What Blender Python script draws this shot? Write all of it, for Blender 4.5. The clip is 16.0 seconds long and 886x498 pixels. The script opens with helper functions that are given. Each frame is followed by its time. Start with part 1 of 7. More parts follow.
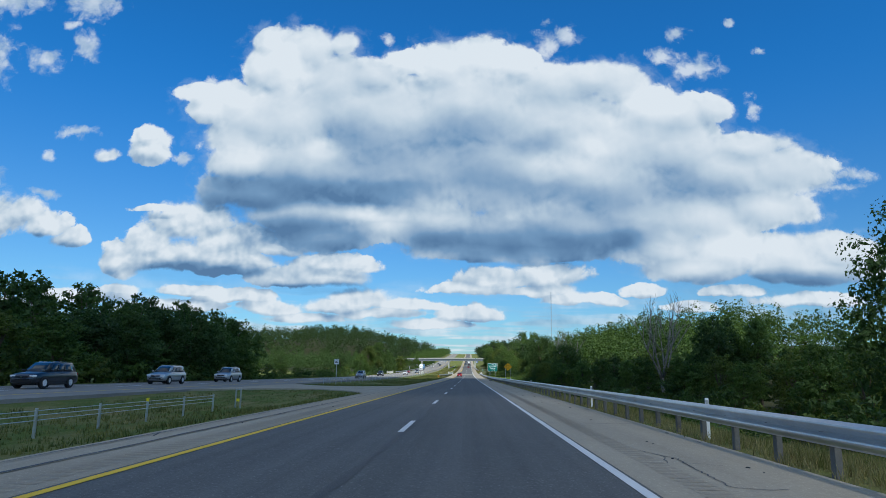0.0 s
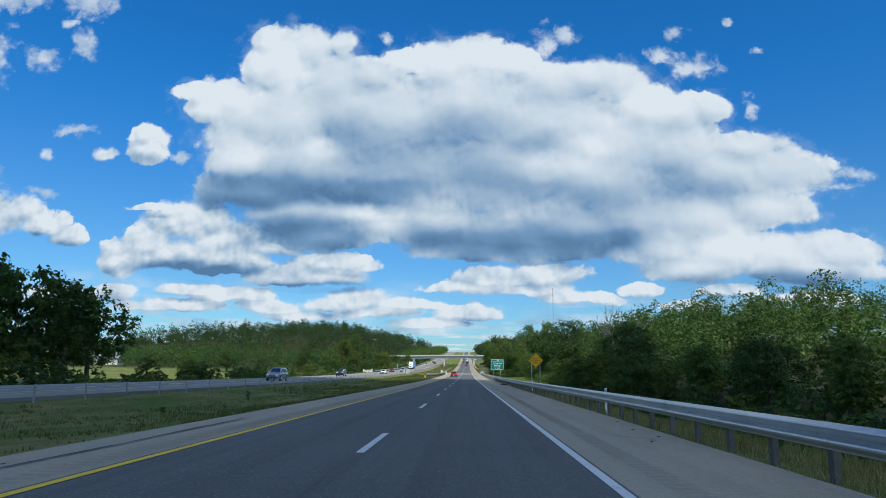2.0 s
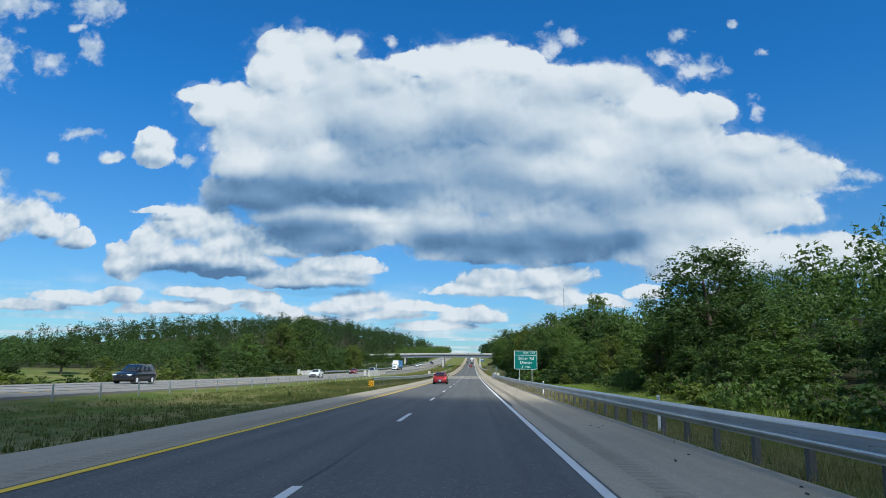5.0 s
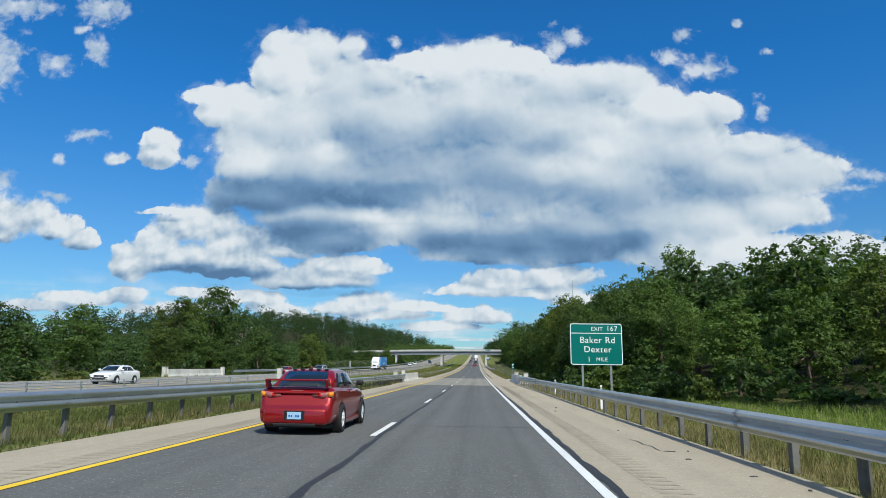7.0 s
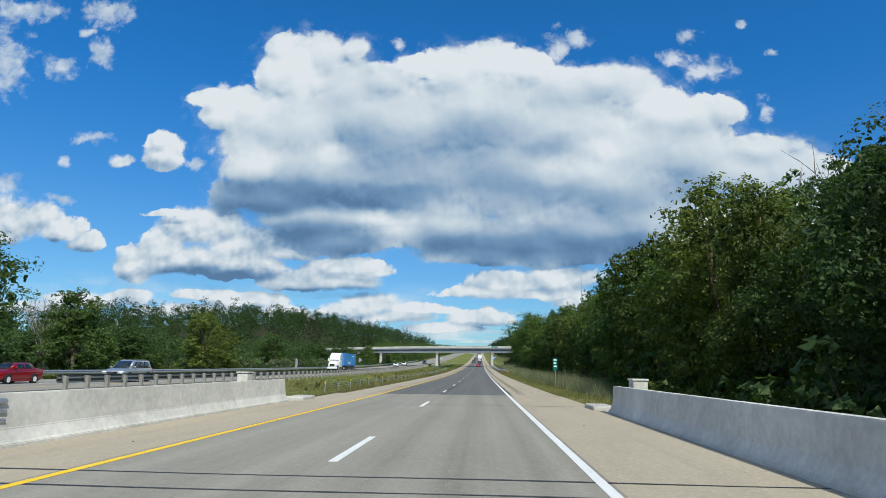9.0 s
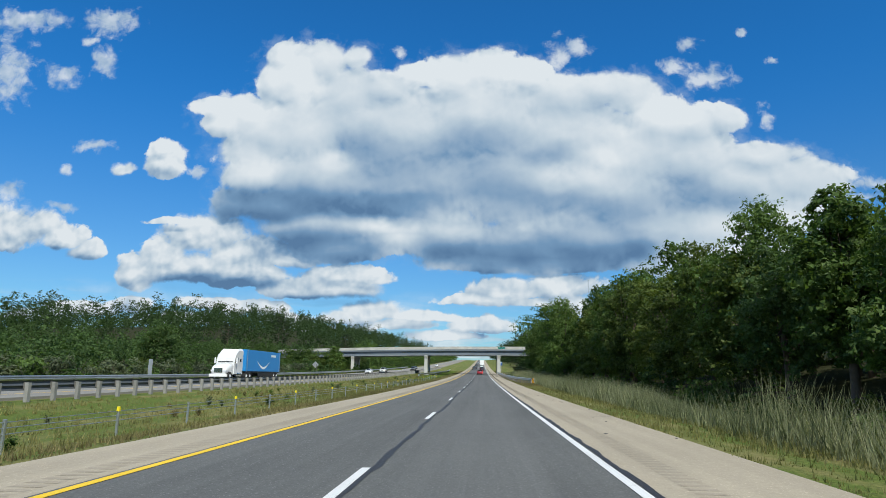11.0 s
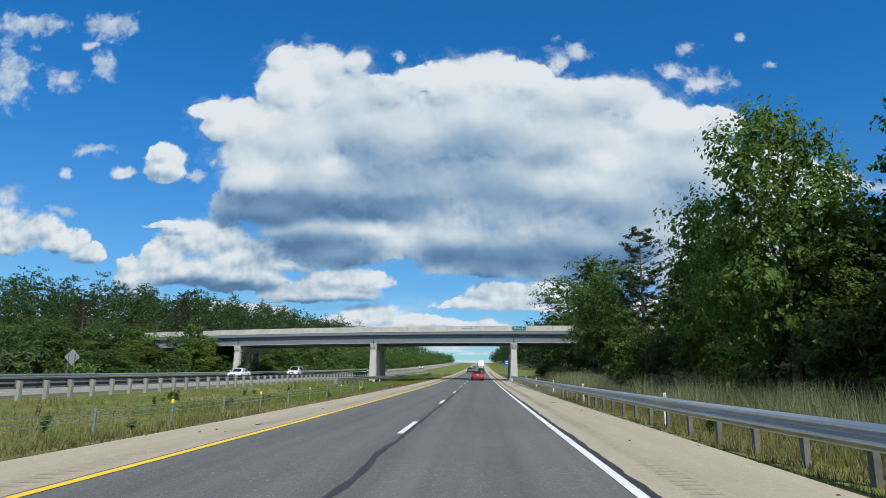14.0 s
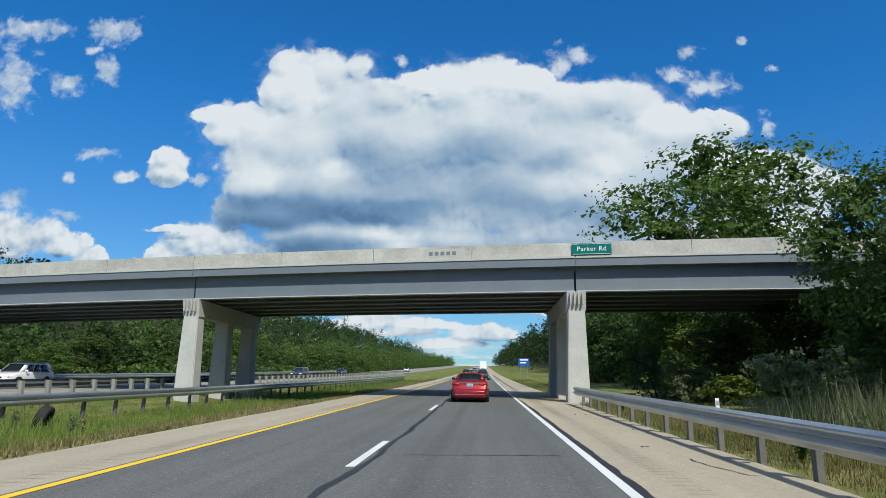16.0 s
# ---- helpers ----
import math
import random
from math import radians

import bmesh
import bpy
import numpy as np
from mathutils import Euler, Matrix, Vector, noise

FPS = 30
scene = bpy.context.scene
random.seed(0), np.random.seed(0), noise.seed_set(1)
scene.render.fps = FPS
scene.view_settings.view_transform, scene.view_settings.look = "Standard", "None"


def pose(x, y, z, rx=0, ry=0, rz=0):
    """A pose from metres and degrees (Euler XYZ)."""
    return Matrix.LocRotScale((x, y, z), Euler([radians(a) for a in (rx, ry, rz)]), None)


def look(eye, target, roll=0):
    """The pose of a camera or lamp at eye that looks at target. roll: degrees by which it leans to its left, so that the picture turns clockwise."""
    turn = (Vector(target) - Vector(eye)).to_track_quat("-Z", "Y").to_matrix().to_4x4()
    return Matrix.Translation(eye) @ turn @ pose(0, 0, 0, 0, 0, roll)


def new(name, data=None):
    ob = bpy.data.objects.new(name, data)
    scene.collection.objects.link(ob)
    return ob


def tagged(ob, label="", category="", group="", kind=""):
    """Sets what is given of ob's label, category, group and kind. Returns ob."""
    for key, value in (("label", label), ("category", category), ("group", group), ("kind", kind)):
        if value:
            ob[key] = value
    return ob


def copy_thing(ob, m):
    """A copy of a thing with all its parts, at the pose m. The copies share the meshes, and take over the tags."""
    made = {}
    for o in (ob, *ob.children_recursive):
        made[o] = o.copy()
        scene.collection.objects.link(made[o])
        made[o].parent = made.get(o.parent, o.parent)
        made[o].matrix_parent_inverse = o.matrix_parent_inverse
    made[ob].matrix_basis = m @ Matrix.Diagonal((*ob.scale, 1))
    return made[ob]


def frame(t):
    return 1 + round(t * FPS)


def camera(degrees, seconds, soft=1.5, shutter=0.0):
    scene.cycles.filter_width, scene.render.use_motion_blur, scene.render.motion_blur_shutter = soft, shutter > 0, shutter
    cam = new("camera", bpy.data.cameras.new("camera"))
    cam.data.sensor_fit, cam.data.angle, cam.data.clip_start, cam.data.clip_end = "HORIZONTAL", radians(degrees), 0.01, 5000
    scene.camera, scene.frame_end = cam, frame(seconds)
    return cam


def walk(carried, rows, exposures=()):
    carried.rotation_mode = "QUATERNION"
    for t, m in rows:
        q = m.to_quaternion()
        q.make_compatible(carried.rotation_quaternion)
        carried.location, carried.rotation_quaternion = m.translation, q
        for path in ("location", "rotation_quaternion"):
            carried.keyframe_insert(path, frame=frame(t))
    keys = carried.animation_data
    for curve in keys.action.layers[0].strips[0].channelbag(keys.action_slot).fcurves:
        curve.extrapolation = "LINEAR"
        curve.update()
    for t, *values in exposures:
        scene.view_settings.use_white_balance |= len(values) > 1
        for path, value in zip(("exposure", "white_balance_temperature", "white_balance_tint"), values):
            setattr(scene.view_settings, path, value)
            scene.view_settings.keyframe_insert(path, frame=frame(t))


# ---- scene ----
cam = camera(70.45, 16.0, soft=0.8)
walk(cam, [
    (0, pose(1.441, -0.14, 1.478, 100.373, -0.75, 2.315)),
    (0.5, pose(1.486, 16.26, 1.247, 100.317, -0.75, 2.257)),
    (1, pose(1.553, 32.57, 1.011, 100.240, -0.75, 2.234)),
    (1.5, pose(1.635, 48.84, 0.771, 100.362, -0.75, 2.181)),
    (2, pose(1.711, 65.13, 0.527, 100.295, -0.75, 2.176)),
    (2.5, pose(1.775, 81.45, 0.279, 100.350, -0.75, 2.189)),
    (3, pose(1.835, 97.83, 0.025, 100.379, -0.75, 2.165)),
    (3.5, pose(1.891, 114.27, -0.232, 100.356, -0.75, 2.148)),
    (4, pose(1.935, 130.77, -0.481, 100.434, -0.75, 2.231)),
    (6.5, pose(2.078, 213.54, -1.500, 100.543, -0.75, 3.026)),
    (7, pose(2.094, 230.03, -1.657, 100.548, -0.75, 3.004)),
    (7.5, pose(2.102, 246.47, -1.792, 100.736, -0.75, 3.064)),
    (8, pose(2.104, 262.84, -1.902, 100.699, -0.75, 3.086)),
    (8.5, pose(2.101, 279.15, -1.988, 100.487, -0.75, 3.237)),
    (9, pose(2.089, 295.40, -2.051, 100.703, -0.75, 3.350)),
    (11.5, pose(1.547, 376.08, -2.085, 101.420, -0.75, 3.458)),
    (12, pose(1.578, 392.22, -2.034, 101.402, -0.75, 3.447)),
    (12.5, pose(1.634, 408.42, -1.961, 101.509, -0.75, 3.429)),
    (13, pose(1.683, 424.68, -1.866, 101.522, -0.75, 3.411)),
    (13.5, pose(1.703, 441.03, -1.747, 101.596, -0.75, 3.365)),
    (14, pose(1.720, 457.48, -1.605, 101.756, -0.75, 3.403)),
    (14.5, pose(1.742, 474.03, -1.437, 101.810, -0.75, 3.363)),
    (15, pose(1.777, 490.66, -1.242, 101.804, -0.75, 3.410)),
    (15.5, pose(1.814, 507.36, -1.020, 102.007, -0.75, 3.518)),
    (16, pose(1.837, 524.08, -0.771, 102.092, -0.75, 3.602)),
], exposures=[(0, -0.05, 6150, 3), (4, -0.05, 6150, 3), (8, -0.05, 6400, 3), (16, -0.05, 6400, 3)])

# ---- road geometry ----
# grade of the motorway in degrees at stations along it
STATIONS = [-400, 0, 110, 225, 290, 370, 450, 530, 640, 800, 1350, 1550, 1800, 4000]
GRADES = [-0.8, -0.808, -0.904, -0.536, -0.207, 0.113, 0.498, 0.929, 1.37, 1.8, 1.8, 0.3, 0.0, 0.0]
_yy = np.arange(-400, 4000.1, 5.0)
_gg = np.tan(np.radians(np.interp(_yy, STATIONS, GRADES)))
_zz = np.concatenate([[0], np.cumsum((_gg[1:] + _gg[:-1]) / 2 * 5)])
_zz -= np.interp(0, _yy, _zz)


def road_z(y):
    return np.interp(y, _yy, _zz)


def opp_x(y):
    """Median-side pavement edge of the opposite carriageway."""
    return np.interp(y, [0, 150, 300, 4000], [-18.8, -19.3, -21.6, -21.6])


OPP_WIDTH = 14.6
OPP_LIFT = 0.08


def sstep(a, b, v):
    k = np.clip((v - a) / (b - a), 0, 1)
    return k * k * (3 - 2 * k)


def wobble(x, y):
    return (np.sin(x * 0.071 + 1.3) * np.cos(y * 0.053 + 0.4) + 0.5 * np.sin(x * 0.19 + y * 0.13) + 0.25 * np.sin(x * 0.43 - y * 0.37))


def ground_z(x, y):
    """Height of the soil, x and y may be arrays."""
    x, y = np.asarray(x, float), np.asarray(y, float)
    z = road_z(y) - 0.07
    # right-hand verge: embankment early on, cutting later
    near = np.interp(y, [-100, 0, 130, 200, 290, 330, 420, 520, 600, 900, 1500], [-2.6, -2.6, -2.2, -0.7, -0.6, -1.6, -0.9, -0.4, 0.3, 1.5, 0.5])
    far = np.interp(y, [-100, 0, 130, 200, 260, 330, 420, 520, 600, 900, 1500], [-3.0, -3.0, -2.0, 3.0, 5.0, 4.5, 4.0, 4.5, 6.0, 10.0, 3.0])
    z = z + near * sstep(8.2, 14.5, x) + (far - near) * sstep(15, 48, x)
    # wooded hill rising behind the right-hand wood
    z = z + sstep(42, 105, x) * np.interp(y, [140, 230, 330, 420, 500, 620], [0, 5.0, 12.0, 11.0, 7.0, 0])
    # median hollow
    mid = sstep(-6.4, -10, x) * sstep(-19.0, -15, x)
    z = z - 0.45 * mid * np.interp(y, [36, 46, 76, 86], [1, 0, 0, 1])
    # field beyond the opposite carriageway, wooded ridge far ahead
    edge = opp_x(y) - OPP_WIDTH
    out = edge - x
    z = z + sstep(1.0, 7, out) * -0.9 + sstep(14, 75, out) * np.interp(y, [0, 150, 320, 500, 600, 680, 800, 1000, 1300, 1700], [0.8, -0.5, 1.5, 2.5, 4.0, 11.0, 16.0, 18.0, 14.0, 2.0])
    z = z + (sstep(70, 150, out) - 1.5 * sstep(170, 420, out)) * np.interp(y, [0, 300, 500, 700, 1000, 1500, 1900], [0, 0.0, 1.0, 9.0, 13.0, 6.0, 0])
    z = z + wobble(x, y) * 0.25 * sstep(16, 40, np.abs(x + 6))
    return z


# ---- world, sun ----
SUN_DIR = Vector((0.42, -0.85, 1.0)).normalized()      # towards the sun
sun_elev = math.asin(SUN_DIR.z)
sun_az = math.atan2(SUN_DIR.x, SUN_DIR.y)               # clockwise from +y

SKY_GAIN = (0.022, 0.094, 0.157)
SKY_LOW = (0.058, 0.091, 0.118)
world = bpy.data.worlds.new("sky")
scene.world = world
world.use_nodes = True
NT = world.node_tree
NT.nodes.clear()


class Graph:
    """Short hand for wiring nodes in one tree."""

    def __init__(self, tree):
        self.tree = tree

    def node(self, kind, **props):
        n = self.tree.nodes.new(kind)
        for key, value in props.items():
            if key == "operation":
                n.operation = value
            elif key == "blend_type":
                n.blend_type = value
            elif key == "data_type":
                n.data_type = value
            elif key == "sky_type":
                n.sky_type = value
            elif key == "feature":
                n.feature = value
            elif key == "interpolation_type":
                n.interpolation_type = value
        return n

    def put(self, socket, value):
        if isinstance(value, bpy.types.NodeSocket):
            self.tree.links.new(value, socket)
        else:
            socket.default_value = value

    def math(self, op, a, b=0.0, c=0.0, clamp=False):
        n = self.node("ShaderNodeMath", operation=op)
        n.use_clamp = clamp
        for i, v in enumerate((a, b, c)):
            self.put(n.inputs[i], v)
        return n.outputs[0]

    def vmath(self, op, a, b=(0, 0, 0), c=(0, 0, 0)):
        n = self.node("ShaderNodeVectorMath", operation=op)
        self.put(n.inputs[0], a)
        self.put(n.inputs[1], b)
        if op == "MULTIPLY_ADD":
            self.put(n.inputs[2], c)
        return n.outputs["Value"] if op in ("LENGTH", "DOT_PRODUCT", "DISTANCE") else n.outputs["Vector"]

    def noise(self, vec, scale, detail=4.0, rough=0.55, distortion=0.0):
        n = self.node("ShaderNodeTexNoise")
        self.put(n.inputs["Vector"], vec)
        for key, v in (("Scale", scale), ("Detail", detail), ("Roughness", rough), ("Distortion", distortion)):
            self.put(n.inputs[key], v)
        return n.outputs["Fac"]

    def remap(self, v, a, b, lo=0.0, hi=1.0, smooth=False):
        n = self.node("ShaderNodeMapRange", interpolation_type="SMOOTHSTEP" if smooth else "LINEAR")
        for i, s in enumerate((v, a, b, lo, hi)):
            self.put(n.inputs[i], s)
        return n.outputs[0]

    def mix(self, fac, a, b, blend="MIX"):
        n = self.node("ShaderNodeMix", data_type="RGBA", blend_type=blend)
        self.put(n.inputs[0], fac)
        self.put(n.inputs[6], a)
        self.put(n.inputs[7], b)
        return n.outputs[2]


def rgb(r, g, b):
    return (r, g, b, 1.0)


W = Graph(NT)
way = W.node("ShaderNodeTexCoord").outputs["Generated"]
split = W.node("ShaderNodeSeparateXYZ")
NT.links.new(way, split.inputs[0])
dx, dy, dz = split.outputs
sky = W.node("ShaderNodeTexSky", sky_type="NISHITA")
sky.sun_disc = False
sky.sun_elevation, sky.sun_rotation = sun_elev, sun_az
sky.altitude, sky.air_density, sky.dust_density, sky.ozone_density = 300, 1.0, 0.6, 3.0

# sky coordinates ahead: p = (x / y, z / y)
ahead = W.math("MAXIMUM", dy, 0.05)
pu, pv = W.math("DIVIDE", dx, ahead), W.math("DIVIDE", dz, ahead)
comb = W.node("ShaderNodeCombineXYZ")
NT.links.new(pu, comb.inputs[0])
NT.links.new(pv, comb.inputs[1])
P = comb.outputs[0]


CLOUD_CROWN = [
    (-0.324, 0.514, 0.072, 0.064), (-0.346, 0.547, 0.042, 0.035), (-0.27, 0.535, 0.055, 0.043), (-0.216, 0.549, 0.034, 0.026),
    (-0.365, 0.501, 0.036, 0.041), (-0.233, 0.478, 0.093, 0.063), (-0.468, 0.453, 0.046, 0.021), (-0.409, 0.438, 0.062, 0.038),
    (-0.439, 0.422, 0.056, 0.033), (-0.362, 0.408, 0.093, 0.052), (-0.39, 0.377, 0.079, 0.039), (-0.294, 0.417, 0.107, 0.078),
    (-0.106, 0.513, 0.047, 0.027), (-0.048, 0.51, 0.068, 0.044), (0.01, 0.517, 0.065, 0.038), (0.073, 0.504, 0.059, 0.035),
    (-0.164, 0.485, 0.068, 0.034), (0.144, 0.468, 0.103, 0.047), (0.205, 0.479, 0.079, 0.035), (0.256, 0.465, 0.056, 0.045),
    (0.291, 0.421, 0.064, 0.058), (0.341, 0.411, 0.068, 0.042), (0.403, 0.425, 0.036, 0.03)]
CLOUD_BODY = [
    (-0.143, 0.41, 0.153, 0.098), (0.001, 0.424, 0.16, 0.098), (0.133, 0.403, 0.157, 0.091), (0.252, 0.362, 0.127, 0.089),
    (0.351, 0.347, 0.099, 0.059), (0.45, 0.354, 0.08, 0.031), (0.42, 0.308, 0.124, 0.057), (0.509, 0.313, 0.096, 0.048),
    (-0.382, 0.332, 0.073, 0.048), (-0.422, 0.282, 0.044, 0.04), (-0.274, 0.321, 0.143, 0.085), (-0.339, 0.277, 0.11, 0.041),
    (-0.121, 0.306, 0.164, 0.084), (0.048, 0.31, 0.166, 0.089), (0.213, 0.3, 0.153, 0.083), (-0.27, 0.238, 0.127, 0.041),
    (-0.24, 0.2, 0.103, 0.029), (-0.138, 0.224, 0.079, 0.04), (-0.045, 0.219, 0.101, 0.048), (0.065, 0.207, 0.135, 0.049),
    (0.174, 0.219, 0.134, 0.055), (0.282, 0.233, 0.124, 0.058), (0.38, 0.238, 0.105, 0.058)]
CLOUD_FOOT = [
    (0.02, 0.182, 0.131, 0.024), (0.11, 0.178, 0.107, 0.024), (0.302, 0.195, 0.097, 0.048), (0.407, 0.186, 0.087, 0.048),
    (0.506, 0.174, 0.077, 0.042), (0.592, 0.179, 0.076, 0.036), (0.469, 0.252, 0.096, 0.042), (0.546, 0.148, 0.127, 0.025),
    (0.357, 0.153, 0.104, 0.024)]
CLOUD_SIDE = [
    (-0.485, 0.219, 0.06, 0.041), (-0.43, 0.226, 0.056, 0.039), (-0.381, 0.193, 0.078, 0.04), (-0.527, 0.185, 0.039, 0.035),
    (-0.492, 0.164, 0.078, 0.032), (-0.412, 0.155, 0.104, 0.025), (-0.319, 0.184, 0.052, 0.021), (-0.513, 0.247, 0.047, 0.008),
    (-0.578, 0.156, 0.031, 0.033), (-0.256, 0.137, 0.079, 0.028), (-0.307, 0.134, 0.051, 0.022), (-0.191, 0.154, 0.046, 0.015),
    (-0.228, 0.156, 0.056, 0.022), (-0.802, 0.229, 0.07, 0.046), (-0.758, 0.238, 0.045, 0.028), (-0.715, 0.219, 0.04, 0.024),
    (-0.661, 0.194, 0.028, 0.019), (-0.539, 0.351, 0.034, 0.037), (-0.553, 0.373, 0.025, 0.021), (-0.622, 0.339, 0.021, 0.015)]
CLOUD_ROWS = [
    (0.042, 0.131, 0.076, 0.024), (0.002, 0.117, 0.076, 0.013), (0.127, 0.136, 0.062, 0.027), (0.1, 0.116, 0.075, 0.013),
    (-0.175, 0.094, 0.059, 0.022), (-0.225, 0.086, 0.048, 0.015), (-0.098, 0.089, 0.065, 0.013), (0.002, 0.075, 0.055, 0.018),
    (-0.143, 0.076, 0.068, 0.011), (-0.451, 0.11, 0.06, 0.011), (-0.375, 0.099, 0.06, 0.014), (-0.487, 0.084, 0.085, 0.012),
    (-0.318, 0.082, 0.059, 0.014), (-0.261, 0.069, 0.064, 0.009), (0.277, 0.118, 0.037, 0.013), (0.345, 0.091, 0.045, 0.012),
    (0.188, 0.102, 0.061, 0.013), (-0.642, 0.099, 0.087, 0.013), (-0.737, 0.085, 0.078, 0.013), (0.424, 0.116, 0.051, 0.012),
    (-0.061, 0.059, 0.072, 0.009), (0.525, 0.103, 0.076, 0.014), (-0.59, 0.109, 0.042, 0.01)]
CLOUD_WISPS = [
    (-0.851, 0.53, 0.045, 0.058), (-0.849, 0.63, 0.081, 0.023), (-0.672, 0.623, 0.049, 0.029), (-0.749, 0.518, 0.031, 0.026),
    (-0.676, 0.546, 0.023, 0.029), (-0.71, 0.588, 0.015, 0.01), (-0.681, 0.385, 0.035, 0.013), (-0.726, 0.338, 0.012, 0.009),
    (-0.715, 0.277, 0.03, 0.008), (-0.485, 0.338, 0.018, 0.009), (-0.815, 0.302, 0.024, 0.018), (0.129, 0.543, 0.018, 0.036),
    (0.163, 0.563, 0.027, 0.018), (0.374, 0.497, 0.042, 0.024), (0.35, 0.555, 0.019, 0.014), (0.324, 0.519, 0.024, 0.017),
    (0.467, 0.426, 0.013, 0.02), (0.44, 0.579, 0.009, 0.009), (0.484, 0.529, 0.009, 0.009), (-0.146, 0.55, 0.014, 0.011),
    (0.568, 0.289, 0.052, 0.008), (0.622, 0.307, 0.035, 0.013), (-0.447, 0.476, 0.016, 0.015), (-0.196, 0.287, 0.009, 0.014)]
CLOUD_BASE = [
    (-0.348, 0.27, 0.105, 0.031), (-0.224, 0.27, 0.113, 0.029), (-0.139, 0.277, 0.084, 0.021), (-0.269, 0.212, 0.108, 0.033),
    (-0.212, 0.2, 0.075, 0.023), (-0.044, 0.194, 0.087, 0.028), (0.047, 0.192, 0.117, 0.032), (0.137, 0.187, 0.107, 0.028),
    (0.236, 0.196, 0.08, 0.02), (-0.406, 0.27, 0.039, 0.03), (-0.44, 0.146, 0.123, 0.016), (-0.236, 0.117, 0.074, 0.008),
    (-0.751, 0.188, 0.089, 0.012), (0.502, 0.134, 0.135, 0.016)]
CLOUD_GREY = [
    (-0.14, 0.33, 0.132, 0.06), (-0.046, 0.359, 0.113, 0.045), (0.048, 0.291, 0.156, 0.053), (0.01, 0.379, 0.085, 0.04),
    (0.248, 0.271, 0.134, 0.048), (0.192, 0.224, 0.134, 0.034), (-0.083, 0.291, 0.112, 0.039), (-0.273, 0.292, 0.162, 0.039),
    (0.104, 0.358, 0.074, 0.026), (0.32, 0.28, 0.08, 0.034), (-0.2, 0.381, 0.058, 0.036)]
CLOUD_BRIGHT = [
    (-0.247, 0.356, 0.035, 0.02), (-0.384, 0.338, 0.041, 0.028), (0.168, 0.333, 0.073, 0.025), (-0.148, 0.245, 0.065, 0.016),
    (-0.055, 0.272, 0.102, 0.019), (0.196, 0.356, 0.055, 0.026), (-0.439, 0.445, 0.08, 0.038), (-0.137, 0.205, 0.046, 0.021),
    (-0.324, 0.517, 0.06, 0.049), (0.001, 0.511, 0.163, 0.034), (0.307, 0.195, 0.039, 0.02), (0.429, 0.188, 0.061, 0.027),
    (0.122, 0.319, 0.055, 0.019), (0.311, 0.446, 0.055, 0.03)]


def warped(vec, scale, amount, detail=4.0):
    n = W.node("ShaderNodeTexNoise")
    W.put(n.inputs["Vector"], vec)
    n.inputs["Scale"].default_value, n.inputs["Detail"].default_value = scale, detail
    return W.vmath("MULTIPLY_ADD", W.vmath("SUBTRACT", n.outputs["Color"], (0.5, 0.5, 0.5)), (amount, amount, 0.0), vec)


def heads(vec, scale, detail=3.0, rough=0.55):
    """Cauliflower heads: rounded cells at several sizes, 0 in the creases, about 1 on the heads."""
    n = W.node("ShaderNodeTexVoronoi", feature="SMOOTH_F1")
    W.put(n.inputs["Vector"], vec)
    n.inputs["Scale"].default_value, n.inputs["Detail"].default_value, n.inputs["Roughness"].default_value = scale, detail, rough
    n.inputs["Smoothness"].default_value = 0.45
    n.normalize = True
    return W.math("SUBTRACT", 1.0, n.outputs["Distance"])


def domes(vec, items, soft=0.10, flat=1.0):
    """Soft union of ellipses (u, v, half width, half height): 1 in the middle, 0 on the outline; flat over 1 flattens the bases."""
    acc = None
    for u, v, a, b in items:
        q = W.vmath("MULTIPLY_ADD", vec, (1 / a, 1 / b, 0), (-u / a, -v / b, 0))
        if flat != 1.0:
            q = W.vmath("MAXIMUM", q, W.vmath("MULTIPLY", q, (-1, -flat, 1)))
        d = W.math("SUBTRACT", 1.0, W.vmath("LENGTH", q))
        acc = d if acc is None else W.math("SMOOTH_MAX", acc, d, soft)
    return acc


# turbulence and heads, here and a little towards the light
TOWARD = (0.006, 0.012, 0.0)
V1 = warped(P, 12.0, 0.030)
V1_up = W.vmath("ADD", V1, TOWARD)
curl = W.math("SUBTRACT", W.noise(V1, 15.0, 10.0, 0.66), 0.5)
curl_up = W.math("SUBTRACT", W.noise(V1_up, 15.0, 10.0, 0.66), 0.5)
head = W.math("SUBTRACT", heads(V1, 13.0), 0.74)
head_up = W.math("SUBTRACT", heads(V1_up, 13.0), 0.74)
broad = W.math("SUBTRACT", W.noise(P, 5.0, 3.0, 0.5), 0.5)
front = W.remap(dy, 0.25, 0.4)
relief = W.math("MULTIPLY_ADD", curl, 1.9, W.math("MULTIPLY", head, 1.6))

# the great cloud
PM = warped(P, 7.0, 0.030, 2.0)
MAIN = CLOUD_CROWN + CLOUD_BODY + CLOUD_FOOT
main_d = domes(PM, MAIN)
main_u = domes(W.vmath("ADD", PM, (0.010, 0.022, 0.0)), MAIN)
main_f = W.math("MAXIMUM", W.math("MULTIPLY_ADD", relief, 0.55, W.math("ADD", main_d, 0.06)), W.math("SUBTRACT", main_d, 0.10))
feather = W.remap(W.noise(P, 6.5, 2.0, 0.5), 0.40, 0.68, 0.10, 0.45)
mask_m = W.remap(main_f, 0.0, feather, smooth=True)

